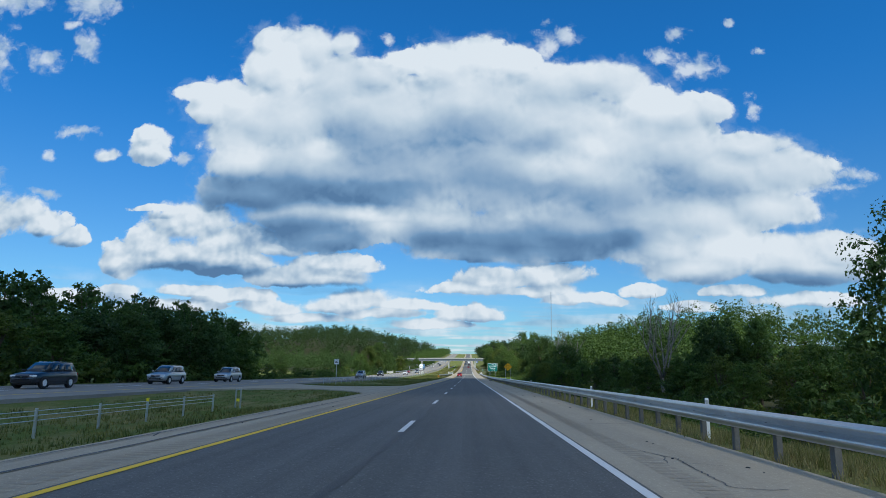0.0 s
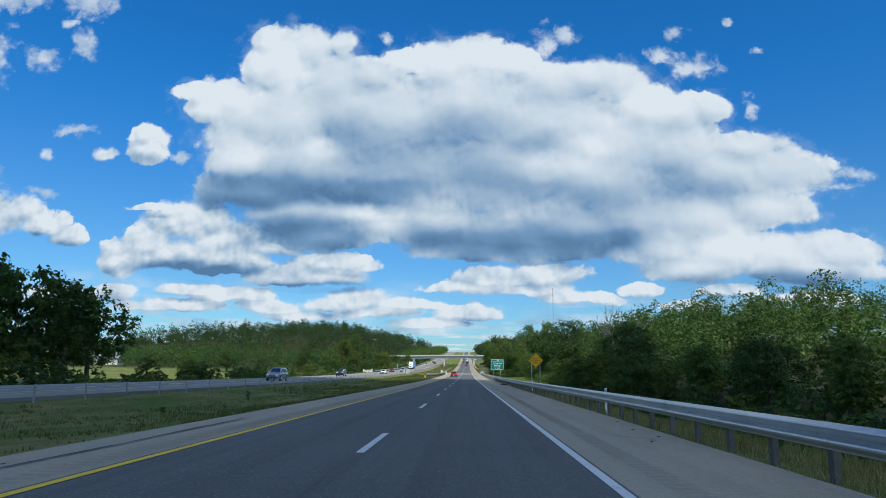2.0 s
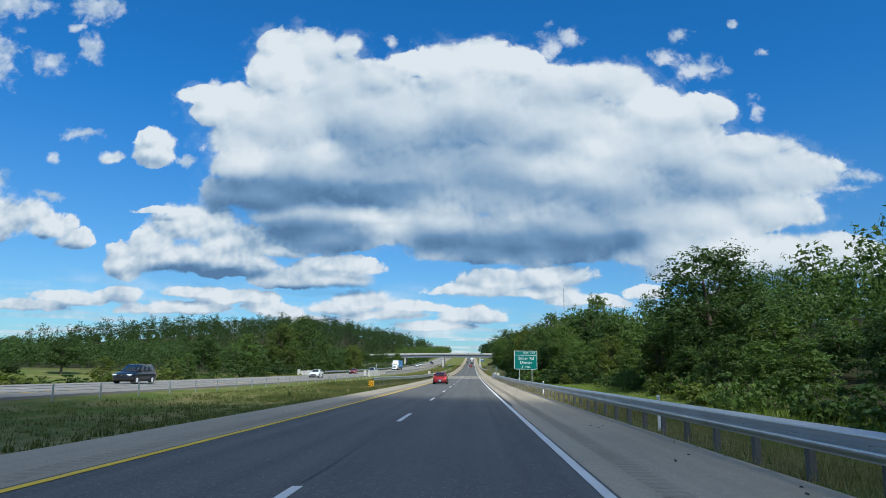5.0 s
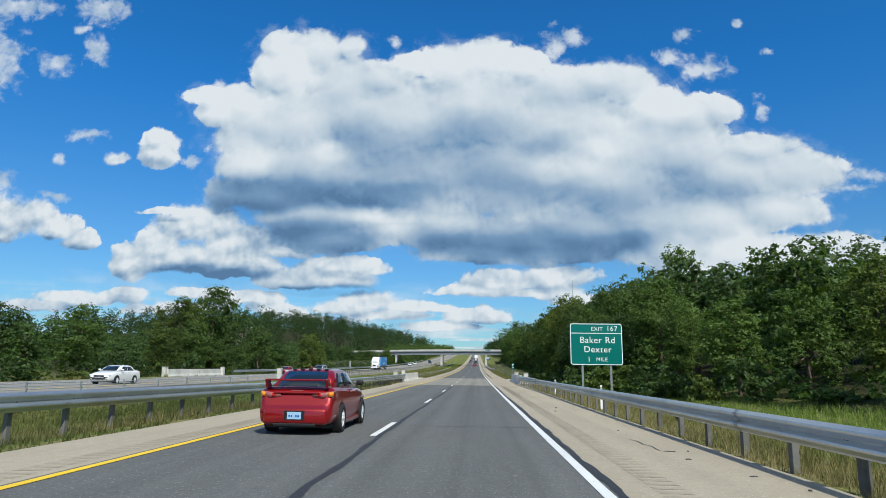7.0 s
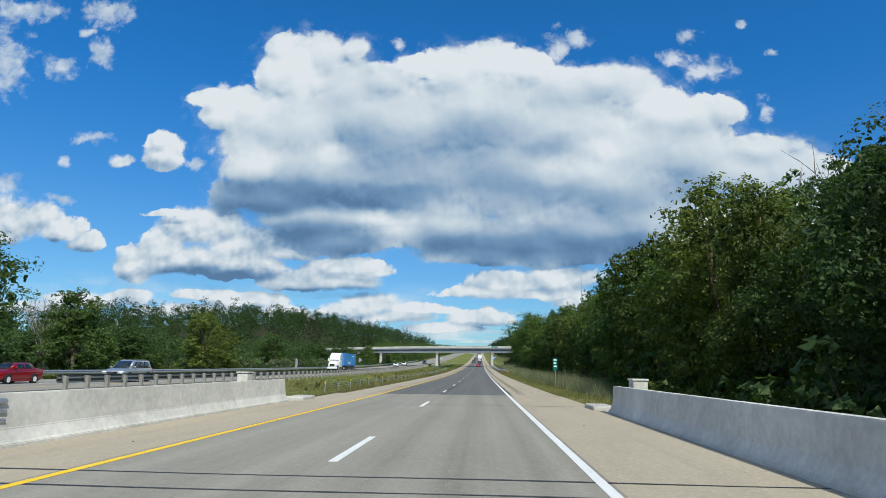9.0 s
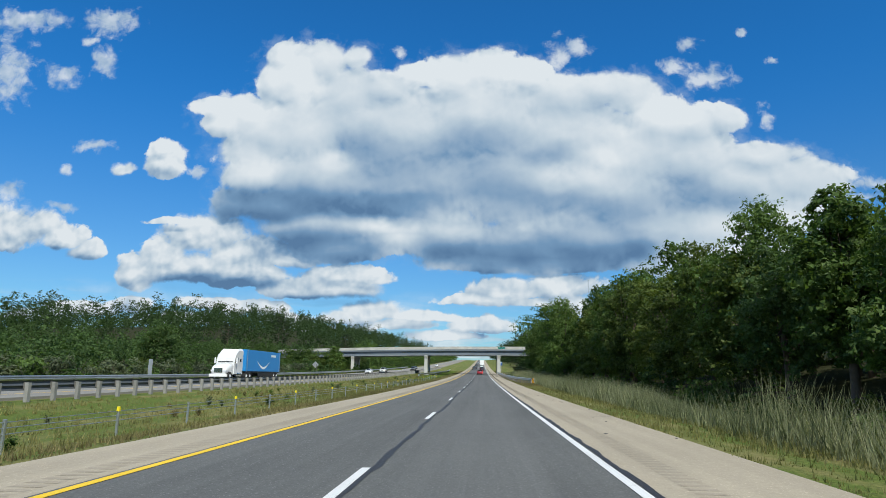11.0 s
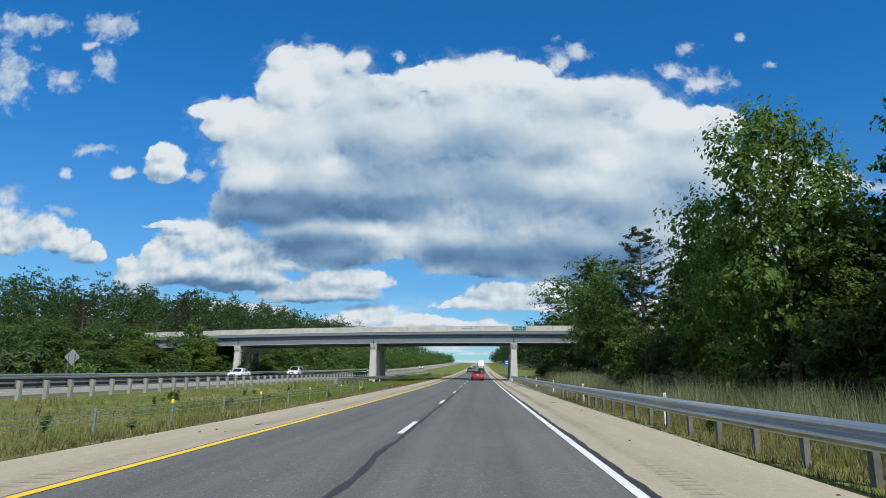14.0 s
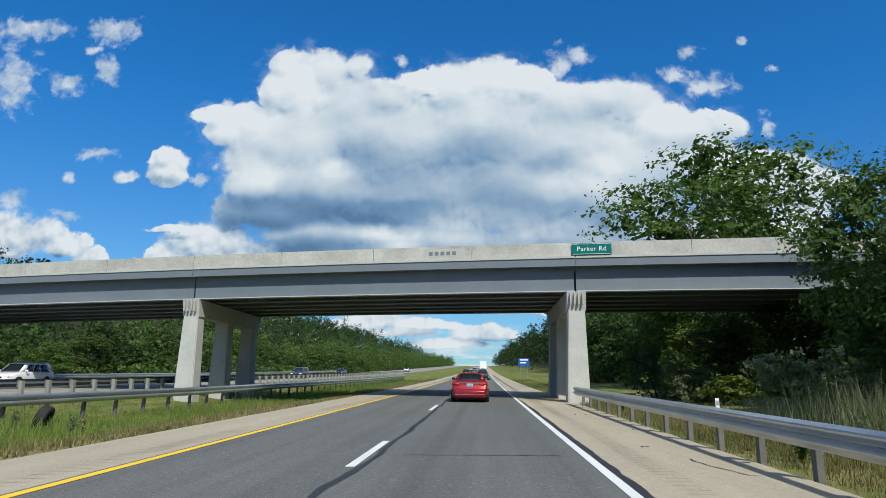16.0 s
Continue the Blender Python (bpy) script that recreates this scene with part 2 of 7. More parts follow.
# smaller heaps, rows towards the horizon, torn wisps
PS = warped(P, 18.0, 0.022)
SMALL = CLOUD_SIDE + CLOUD_ROWS
side_d = domes(PS, SMALL, 0.08, 1.7)
side_u = domes(W.vmath("ADD", PS, (0.006, 0.014, 0.0)), SMALL, 0.08, 1.7)
side_f = W.math("MULTIPLY_ADD", relief, 0.95, W.math("ADD", side_d, 0.30))
mask_s = W.remap(side_f, 0.0, W.math("MULTIPLY", feather, 1.5), smooth=True)
PT = warped(P, 26.0, 0.035)
torn = W.noise(warped(P, 30.0, 0.03), 34.0, 8.0, 0.62)
wisp_f = W.math("MULTIPLY_ADD", W.math("SUBTRACT", torn, 0.5), 3.2, domes(PT, CLOUD_WISPS, 0.1))
mask_t = W.math("MULTIPLY", W.remap(wisp_f, -0.25, 0.85, smooth=True), 0.8)
# thin fibres that trail off the edges
fibre = W.math("MULTIPLY_ADD", W.math("SUBTRACT", torn, 0.5), 2.0, W.math("MAXIMUM", main_d, W.math("SUBTRACT", side_d, 0.1)))
mask_v = W.math("MULTIPLY", W.remap(fibre, -0.30, 0.45, smooth=True), 0.22)

# thin flat rows low over the horizon, scattered cumulus over the rest of the sky
up = W.math("ADD", W.math("MAXIMUM", dz, 0.0), 0.03)
lay = W.node("ShaderNodeCombineXYZ")
NT.links.new(W.math("DIVIDE", dx, up), lay.inputs[0])
NT.links.new(W.math("DIVIDE", dy, up), lay.inputs[1])
layer = W.math("MULTIPLY_ADD", head, 0.3, W.noise(lay.outputs[0], 0.55, 5.0, 0.55))
low = W.math("MULTIPLY", W.remap(dz, 0.14, 0.04), front)
other = W.math("SUBTRACT", 1.0, front)
mask_l = W.math("MULTIPLY", W.remap(layer, 0.42, 0.60, smooth=True), W.math("MAXIMUM", W.math("MULTIPLY", low, 0.78), other))
mask_f = W.math("MAXIMUM", W.math("MAXIMUM", mask_m, mask_s), W.math("MAXIMUM", mask_t, mask_v))
mask = W.math("MAXIMUM", W.math("MULTIPLY", mask_f, front), mask_l)

# light on the clouds: sunlit heads, blue-grey flat bases
fine_lit = W.math("MULTIPLY_ADD", W.math("SUBTRACT", curl, curl_up), 0.40, W.math("MULTIPLY", W.math("SUBTRACT", head, head_up), 2.4))
lump = W.math("SUBTRACT", heads(V1, 6.0, 1.0, 0.45), heads(W.vmath("ADD", V1, (0.012, 0.030, 0.0)), 6.0, 1.0, 0.45))
main_lit = W.math("MULTIPLY_ADD", W.math("SUBTRACT", main_d, main_u), 0.26, W.math("MULTIPLY", lump, 0.75))
side_lit = W.math("MULTIPLY", W.math("SUBTRACT", side_d, side_u), 0.42)
is_side = W.math("MULTIPLY", mask_s, W.remap(main_f, 0.12, -0.05))
form = W.math("MINIMUM", W.math("ADD", W.math("MULTIPLY", main_lit, W.math("SUBTRACT", 1.0, is_side)), W.math("MULTIPLY", side_lit, is_side)), 0.16)
PB = W.vmath("MULTIPLY_ADD", V1, (0.5, 0.5, 0.5), W.vmath("SCALE", warped(P, 6.0, 0.045)))
PB.node.inputs[2].links[0].from_node.inputs["Scale"].default_value = 0.5
soft_curl = W.math("SUBTRACT", W.noise(V1, 11.0, 4.0, 0.5), 0.5)
swirl = W.math("MULTIPLY_ADD", broad, 0.9, W.math("MULTIPLY", soft_curl, 1.3))
base = W.remap(W.math("ADD", swirl, domes(PB, CLOUD_BASE, 0.45)), -0.62, 0.70, smooth=True)
grey = W.remap(W.math("ADD", swirl, domes(PB, CLOUD_GREY, 0.4)), -0.70, 0.85, smooth=True)
bright = W.remap(W.math("MULTIPLY_ADD", soft_curl, 1.6, domes(PB, CLOUD_BRIGHT, 0.2)), -0.45, 0.55, smooth=True)
rim = W.remap(main_f, 0.60, 0.05, 0.18, 1.0)
lit = W.math("ADD", W.math("MULTIPLY_ADD", fine_lit, rim, 0.80), form)
lit = W.math("SUBTRACT", lit, W.math("MULTIPLY", base, 0.60))
lit = W.math("SUBTRACT", lit, W.math("MULTIPLY", W.math("MULTIPLY", grey, W.math("SUBTRACT", 1.0, base)), 0.34))
lit = W.math("MULTIPLY_ADD", bright, 0.20, lit)
ramp = W.node("ShaderNodeValToRGB")
NT.links.new(lit, ramp.inputs[0])
els = ramp.color_ramp.elements
els[0].position, els[0].color = 0.10, rgb(0.110, 0.205, 0.370)
els[1].position, els[1].color = 1.0, rgb(0.790, 0.810, 0.870)
for at, tone in ((0.32, (0.190, 0.315, 0.505)), (0.52, (0.350, 0.455, 0.610)), (0.70, (0.510, 0.595, 0.710)), (0.86, (0.665, 0.715, 0.800))):
    els.new(at).color = rgb(*tone)

gain = W.node("ShaderNodeVectorMath", operation="MULTIPLY")
NT.links.new(sky.outputs[0], gain.inputs[0])
NT.links.new(W.mix(W.remap(dz, 0.46, 0.05, smooth=True), rgb(*SKY_GAIN), rgb(*SKY_LOW)), gain.inputs[1])
total = W.mix(mask, gain.outputs[0], ramp.outputs[0])
bg = W.node("ShaderNodeBackground")
NT.links.new(total, bg.inputs[0])
bg.inputs[1].default_value = 1.0
NT.links.new(bg.outputs[0], W.node("ShaderNodeOutputWorld").inputs[0])

sun = new("sun", bpy.data.lights.new("sun", "SUN"))
sun.data.energy, sun.data.angle, sun.data.color = 4.8, radians(0.53), (1.0, 0.95, 0.88)
sun.matrix_world = look(SUN_DIR * 300, (0, 0, 0))

# ---- materials ----
def material(name, color, rough=0.8, metal=0.0, vary=0.25, scale=1.0, fine=25.0, bump=0.0, bump_scale=60.0, spec=0.4, per_object=0.0, per_island=0.0, coat=0.0):
    """Painted or natural surface: two scales of variation, fine relief."""
    m = bpy.data.materials.new(name)
    m.use_nodes = True
    g = Graph(m.node_tree)
    bsdf = m.node_tree.nodes["Principled BSDF"]
    geo = g.node("ShaderNodeNewGeometry")
    pos = geo.outputs["Position"]
    big = g.noise(pos, scale, 5.0, 0.6)
    small = g.noise(pos, fine, 3.0, 0.6)
    f = g.math("MULTIPLY_ADD", g.math("SUBTRACT", big, 0.5), 2.0 * vary, 1.0)
    f = g.math("MULTIPLY_ADD", g.math("SUBTRACT", small, 0.5), vary, f)
    if per_object:
        f = g.math("MULTIPLY_ADD", g.math("SUBTRACT", g.node("ShaderNodeObjectInfo").outputs["Random"], 0.5), per_object, f)
    if per_island:
        f = g.math("MULTIPLY_ADD", g.math("SUBTRACT", geo.outputs["Random Per Island"], 0.5), per_island, f)
    g.put(bsdf.inputs["Base Color"], g.vmath("SCALE", color))
    sc = bsdf.inputs["Base Color"].links[0].from_node
    g.put(sc.inputs["Scale"], f)
    bsdf.inputs["Roughness"].default_value = rough
    bsdf.inputs["Metallic"].default_value = metal
    bsdf.inputs["Specular IOR Level"].default_value = spec
    bsdf.inputs["Coat Weight"].default_value = coat
    bsdf.inputs["Coat Roughness"].default_value = 0.04
    if bump:
        b = g.node("ShaderNodeBump")
        b.inputs["Strength"].default_value = bump
        b.inputs["Distance"].default_value = 0.02
        g.put(b.inputs["Height"], g.noise(pos, bump_scale, 4.0, 0.65))
        g.put(bsdf.inputs["Normal"], b.outputs[0])
    return m


def pavement_material(name, color, speck, streak_x, bumpy, tint=0.0):
    """Asphalt or concrete: aggregate specks, long wheel-path streaks, stains."""
    m = bpy.data.materials.new(name)
    m.use_nodes = True
    g = Graph(m.node_tree)
    bsdf = m.node_tree.nodes["Principled BSDF"]
    pos = g.node("ShaderNodeNewGeometry").outputs["Position"]
    long = g.noise(g.vmath("MULTIPLY", pos, (1.4, 0.012, 0.0)), 1.0, 4.0, 0.6)
    stain = g.noise(g.vmath("MULTIPLY", pos, (0.5, 0.12, 0.0)), 1.0, 5.0, 0.65)
    agg = g.noise(pos, 24.0, 3.0, 0.8)
    mid = g.noise(pos, 7.0, 4.0, 0.6)
    f = g.math("MULTIPLY_ADD", g.math("SUBTRACT", long, 0.5), streak_x, 1.0)
    f = g.math("MULTIPLY_ADD", g.math("SUBTRACT", stain, 0.5), 0.45, f)
    f = g.math("MULTIPLY_ADD", g.math("SUBTRACT", agg, 0.5), speck, f)
    f = g.math("MULTIPLY_ADD", g.math("SUBTRACT", mid, 0.5), 0.3, f)
    flecks = g.remap(g.noise(pos, 26.0, 1.0, 0.5), 0.64, 0.74)
    f = g.math("MULTIPLY_ADD", flecks, speck * 0.9, f)
    n = g.node("ShaderNodeVectorMath", operation="SCALE")
    n.inputs[0].default_value = color
    g.put(n.inputs["Scale"], f)
    g.put(bsdf.inputs["Base Color"], n.outputs[0])
    bsdf.inputs["Roughness"].default_value = 0.9
    bsdf.inputs["Specular IOR Level"].default_value = 0.25
    b = g.node("ShaderNodeBump")
    b.inputs["Strength"].default_value, b.inputs["Distance"].default_value = bumpy, 0.01
    g.put(b.inputs["Height"], g.math("ADD", agg, mid))
    g.put(bsdf.inputs["Normal"], b.outputs[0])
    return m


def paint_line_material(name, color):
    """Road paint worn through to the pavement in flecks."""
    m = bpy.data.materials.new(name)
    m.use_nodes = True
    g = Graph(m.node_tree)
    bsdf = m.node_tree.nodes["Principled BSDF"]
    pos = g.node("ShaderNodeNewGeometry").outputs["Position"]
    wear = g.remap(g.math("ADD", g.noise(pos, 30.0, 4.0, 0.7), g.math("MULTIPLY", g.noise(pos, 1.3, 3.0), 0.5)), 0.92, 1.0)
    dirt = g.noise(g.vmath("MULTIPLY", pos, (3, 0.6, 0)), 1.0, 4.0)
    tone = g.mix(g.remap(dirt, 0.3, 0.75, 0.0, 0.35), rgb(*color), rgb(color[0] * 0.55, color[1] * 0.55, color[2] * 0.55))
    g.put(bsdf.inputs["Base Color"], g.mix(wear, tone, rgb(0.13, 0.13, 0.13)))
    bsdf.inputs["Roughness"].default_value = 0.75
    return m


def leaf_material(name, color, warm, gloss=0.6, mottled=9.0, rough_mass=False):
    """Foliage: each leaf its own green, light passes through."""
    m = bpy.data.materials.new(name)
    m.use_nodes = True
    g = Graph(m.node_tree)
    nodes = m.node_tree.nodes
    bsdf = nodes["Principled BSDF"]
    geo = g.node("ShaderNodeNewGeometry")
    patch = g.math("MULTIPLY_ADD", g.math("SUBTRACT", g.noise(geo.outputs["Position"], 0.11, 2.0, 0.5), 0.5), 1.5, g.noise(geo.outputs["Position"], 0.55, 3.0, 0.6))
    r = g.math("MULTIPLY_ADD", geo.outputs["Random Per Island"], 0.45, g.math("MULTIPLY", patch, 0.65))
    r = g.math("MULTIPLY_ADD", g.math("SUBTRACT", g.node("ShaderNodeObjectInfo").outputs["Random"], 0.5), 0.5, r)
    tone = g.mix(g.remap(r, 0.1, 0.95), rgb(*[c * 0.62 for c in color]), rgb(*warm))
    mottle = g.noise(geo.outputs["Position"], mottled, 3.0, 0.7)
    sc = g.node("ShaderNodeVectorMath", operation="SCALE")
    g.put(sc.inputs[0], tone)
    g.put(sc.inputs["Scale"], g.remap(mottle, 0.3, 0.7, 0.55, 1.3))
    tone = sc.outputs[0]
    g.put(bsdf.inputs["Base Color"], tone)
    bsdf.inputs["Roughness"].default_value = gloss
    bsdf.inputs["Specular IOR Level"].default_value = 0.35
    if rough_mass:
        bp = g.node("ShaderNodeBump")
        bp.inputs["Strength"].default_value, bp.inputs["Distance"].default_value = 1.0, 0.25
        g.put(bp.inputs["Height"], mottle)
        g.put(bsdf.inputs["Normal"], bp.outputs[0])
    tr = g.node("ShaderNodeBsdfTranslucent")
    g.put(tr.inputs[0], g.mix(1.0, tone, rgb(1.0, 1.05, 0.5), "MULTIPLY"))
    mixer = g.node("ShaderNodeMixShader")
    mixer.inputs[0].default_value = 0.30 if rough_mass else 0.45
    m.node_tree.links.new(bsdf.outputs[0], mixer.inputs[1])
    m.node_tree.links.new(tr.outputs[0], mixer.inputs[2])
    m.node_tree.links.new(mixer.outputs[0], nodes["Material Output"].inputs[0])
    return m


def ground_material():
    m = bpy.data.materials.new("meadow_soil")
    m.use_nodes = True
    g = Graph(m.node_tree)
    bsdf = m.node_tree.nodes["Principled BSDF"]
    pos = g.node("ShaderNodeNewGeometry").outputs["Position"]
    a = g.noise(pos, 0.09, 5.0, 0.6)
    b = g.noise(g.vmath("MULTIPLY", pos, (1.0, 0.25, 1.0)), 0.7, 5.0, 0.65)
    c = g.noise(pos, 9.0, 4.0, 0.7)
    green = g.mix(g.remap(c, 0.3, 0.7), rgb(0.075, 0.115, 0.022), rgb(0.15, 0.19, 0.045))
    straw = g.mix(g.remap(c, 0.3, 0.7), rgb(0.20, 0.17, 0.07), rgb(0.30, 0.25, 0.11))
    t = g.remap(g.math("ADD", g.math("MULTIPLY", a, 0.5), b), 0.68, 0.95)
    grassy = g.mix(t, green, straw)
    xyz = g.node("ShaderNodeSeparateXYZ")
    g.put(xyz.inputs[0], pos)
    px, py = xyz.outputs[0], xyz.outputs[1]
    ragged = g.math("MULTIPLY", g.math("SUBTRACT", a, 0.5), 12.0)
    # ground colour goes to a dark brown-green right of, and far left of, the motorway
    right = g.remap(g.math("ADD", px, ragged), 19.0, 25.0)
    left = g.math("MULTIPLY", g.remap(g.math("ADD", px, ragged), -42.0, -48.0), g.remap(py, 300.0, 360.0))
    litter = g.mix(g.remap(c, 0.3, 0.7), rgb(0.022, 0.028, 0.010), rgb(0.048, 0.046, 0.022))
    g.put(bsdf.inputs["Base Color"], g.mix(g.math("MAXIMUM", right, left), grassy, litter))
    bsdf.inputs["Roughness"].default_value = 0.95
    bsdf.inputs["Specular IOR Level"].default_value = 0.1
    bp = g.node("ShaderNodeBump")
    bp.inputs["Strength"].default_value, bp.inputs["Distance"].default_value = 0.8, 0.12
    g.put(bp.inputs["Height"], g.math("ADD", c, b))
    g.put(bsdf.inputs["Normal"], bp.outputs[0])
    return m


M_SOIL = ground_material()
M_ASPHALT = pavement_material("asphalt", (0.120, 0.121, 0.116), 1.15, 0.9, 0.6)
M_DECK = pavement_material("bridge_concrete", (0.255, 0.238, 0.200), 0.5, 0.8, 0.3)
M_SHOULDER = pavement_material("shoulder_concrete", (0.370, 0.318, 0.238), 0.45, 0.35, 0.35)
M_OPP = pavement_material("pale_pavement", (0.25, 0.235, 0.21), 0.3, 0.5, 0.25)
M_TAR = material("tar_sealant", (0.028, 0.028, 0.030), 0.55, vary=0.3, scale=2.0, bump=0.2)
M_WHITE = paint_line_material("white_paint", (0.74, 0.74, 0.72))
M_YELLOW = paint_line_material("yellow_paint", (0.86, 0.56, 0.025))
M_STEEL = material("galvanised_steel", (0.46, 0.485, 0.50), 0.30, metal=0.72, vary=0.3, scale=0.8, fine=12, per_object=0.15)
M_POST = material("weathered_post", (0.13, 0.125, 0.115), 0.8, vary=0.5, scale=3, fine=30, per_object=0.35, bump=0.3)
# weathered steel, its colour darkened for the shadowed back of the opposite rail
M_STEEL_SHADED = material("weathered_shaded_steel", (0.115, 0.125, 0.135), 0.55, metal=0.3, vary=0.35, scale=0.8, fine=12, per_object=0.2)
M_POST_L = material("grey_wide_post", (0.25, 0.245, 0.23), 0.85, vary=0.3, scale=3, fine=20, per_object=0.25)
M_CONC = material("pale_concrete", (0.44, 0.425, 0.385), 0.9, vary=0.55, scale=0.55, fine=7, bump=0.25, bump_scale=25)
M_CONC_L = material("barrier_concrete", (0.56, 0.545, 0.50), 0.9, vary=0.55, scale=0.55, fine=7, bump=0.25, bump_scale=25)
M_CONC_D = material("pier_concrete", (0.44, 0.435, 0.41), 0.9, vary=0.3, scale=0.7, fine=8, bump=0.2, bump_scale=20)
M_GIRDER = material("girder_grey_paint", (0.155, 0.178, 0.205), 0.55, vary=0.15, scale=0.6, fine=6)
M_FLANGE = material("front_flange_pale", (0.44, 0.45, 0.45), 0.55, vary=0.12, scale=0.8)
M_BARK = material("bark", (0.11, 0.085, 0.062), 0.95, vary=0.5, scale=3, fine=18, bump=0.8, bump_scale=14)
M_DEAD = material("bleached_wood", (0.21, 0.19, 0.165), 0.9, vary=0.4, scale=2, fine=14, bump=0.5, bump_scale=16)
M_LEAF = leaf_material("leaf_green", (0.082, 0.155, 0.034), (0.155, 0.240, 0.052))
M_LEAF_D = leaf_material("leaf_dark", (0.058, 0.114, 0.032), (0.106, 0.178, 0.046))
M_LEAF_Y = leaf_material("leaf_yellow_green", (0.095, 0.150, 0.026), (0.175, 0.225, 0.045))
M_LEAF_R = leaf_material("leaf_ridge", (0.040, 0.084, 0.024), (0.070, 0.120, 0.034))
M_LEAF_G = leaf_material("leaf_silver_green", (0.125, 0.160, 0.085), (0.200, 0.235, 0.130))
M_NEEDLE = leaf_material("pine_needles", (0.030, 0.058, 0.026), (0.055, 0.085, 0.035))
M_GRASS = leaf_material("grass_blades", (0.105, 0.150, 0.032), (0.31, 0.28, 0.11), 0.7)
M_LUSH = leaf_material("lush_grass_blades", (0.150, 0.255, 0.045), (0.30, 0.38, 0.09), 0.7)
M_STRAW = leaf_material("dry_grass_blades", (0.22, 0.19, 0.075), (0.46, 0.39, 0.20), 0.8)
M_REED = leaf_material("reed_blades", (0.21, 0.245, 0.120), (0.48, 0.48, 0.30), 0.7)
# darker copies of the leaf greens: crown-interior shade put into the colour
INNER_SHADE = {}
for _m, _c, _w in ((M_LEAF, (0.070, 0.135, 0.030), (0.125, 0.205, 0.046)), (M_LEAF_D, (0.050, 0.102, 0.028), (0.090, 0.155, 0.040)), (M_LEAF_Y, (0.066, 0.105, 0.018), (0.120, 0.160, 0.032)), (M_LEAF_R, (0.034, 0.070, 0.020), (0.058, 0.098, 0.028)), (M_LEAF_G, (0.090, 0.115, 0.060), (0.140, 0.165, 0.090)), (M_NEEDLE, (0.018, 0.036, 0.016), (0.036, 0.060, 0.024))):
    INNER_SHADE[_m.name] = leaf_material(_m.name + "_inner_shade", _c, _w, 0.8, 5.0, True)
M_SIGN_G = material("sign_green", (0.0, 0.135, 0.115), 0.35, vary=0.06)
M_SIGN_Y = material("sign_yellow", (0.94, 0.45, 0.0), 0.4, vary=0.06)
M_SIGN_W = material("sign_white", (0.80, 0.81, 0.80), 0.4, vary=0.05)
M_SIGN_B = material("sign_blue", (0.015, 0.09, 0.36), 0.4, vary=0.06)
M_INK = material("sign_black", (0.012, 0.012, 0.012), 0.5, vary=0.05)
M_ALU = material("sign_back_aluminium", (0.45, 0.46, 0.47), 0.45, metal=0.6, vary=0.15)
M_REFLECT_Y = material("yellow_reflector", (0.85, 0.68, 0.02), 0.4, vary=0.05)
M_RUBBER = material("tyre_rubber", (0.018, 0.018, 0.019), 0.8, vary=0.2)
M_TRIM = material("black_trim", (0.015, 0.015, 0.016), 0.45, vary=0.1)
M_RIM = material("alloy_rim", (0.74, 0.75, 0.76), 0.4, metal=0.1, vary=0.05)
M_LAMP_S = material("smoked_lamp_lens", (0.30, 0.10, 0.10), 0.12, vary=0.05, coat=0.6)
M_CHROME = material("chrome", (0.75, 0.76, 0.78), 0.12, metal=1.0, vary=0.02)
M_LAMP_R = material("red_lamp_lens", (0.42, 0.012, 0.010), 0.12, vary=0.05, coat=0.6)
M_LAMP_W = material("clear_lamp_lens", (0.72, 0.74, 0.76), 0.1, vary=0.05, coat=0.6)
M_LAMP_A = material("amber_lamp_lens", (0.75, 0.25, 0.02), 0.12, vary=0.05, coat=0.6)
M_PLATE = material("plate_pale_blue", (0.34, 0.50, 0.66), 0.4, vary=0.05)


def car_paint(name, color, metal=0.35):
    return material(name, color, 0.28, metal=metal, vary=0.03, scale=2, fine=40, coat=0.9)


M_RED = car_paint("red_car_paint", (0.27, 0.004, 0.008))
M_SILVER = car_paint("silver_car_paint", (0.40, 0.42, 0.44), 0.6)
M_BLACKCAR = car_paint("dark_car_paint", (0.018, 0.022, 0.030))
M_WHITECAR = car_paint("white_car_paint", (0.80, 0.80, 0.79), 0.0)
M_GREYCAR = car_paint("grey_car_paint", (0.09, 0.095, 0.10))
M_BLUEBOX = material("blue_trailer_paint", (0.03, 0.23, 0.55), 0.4, vary=0.08, scale=0.5)

M_GLASS = bpy.data.materials.new("tinted_glass")
M_GLASS.use_nodes = True
_b = M_GLASS.node_tree.nodes["Principled BSDF"]
_b.inputs["Base Color"].default_value = rgb(0.012, 0.018, 0.024)
_b.inputs["Roughness"].default_value = 0.04
_b.inputs["Specular IOR Level"].default_value = 0.8


# ---- mesh helpers ----
def mesh_from(name, verts, faces, mat, smooth=False):
    me = bpy.data.meshes.new(name)
    me.from_pydata([tuple(v) for v in verts], [], [tuple(f) for f in faces])
    for m in (mat if isinstance(mat, (list, tuple)) else [mat]):
        me.materials.append(m)
    if smooth:
        me.polygons.foreach_set("use_smooth", [True] * len(me.polygons))
    me.update()
    return me


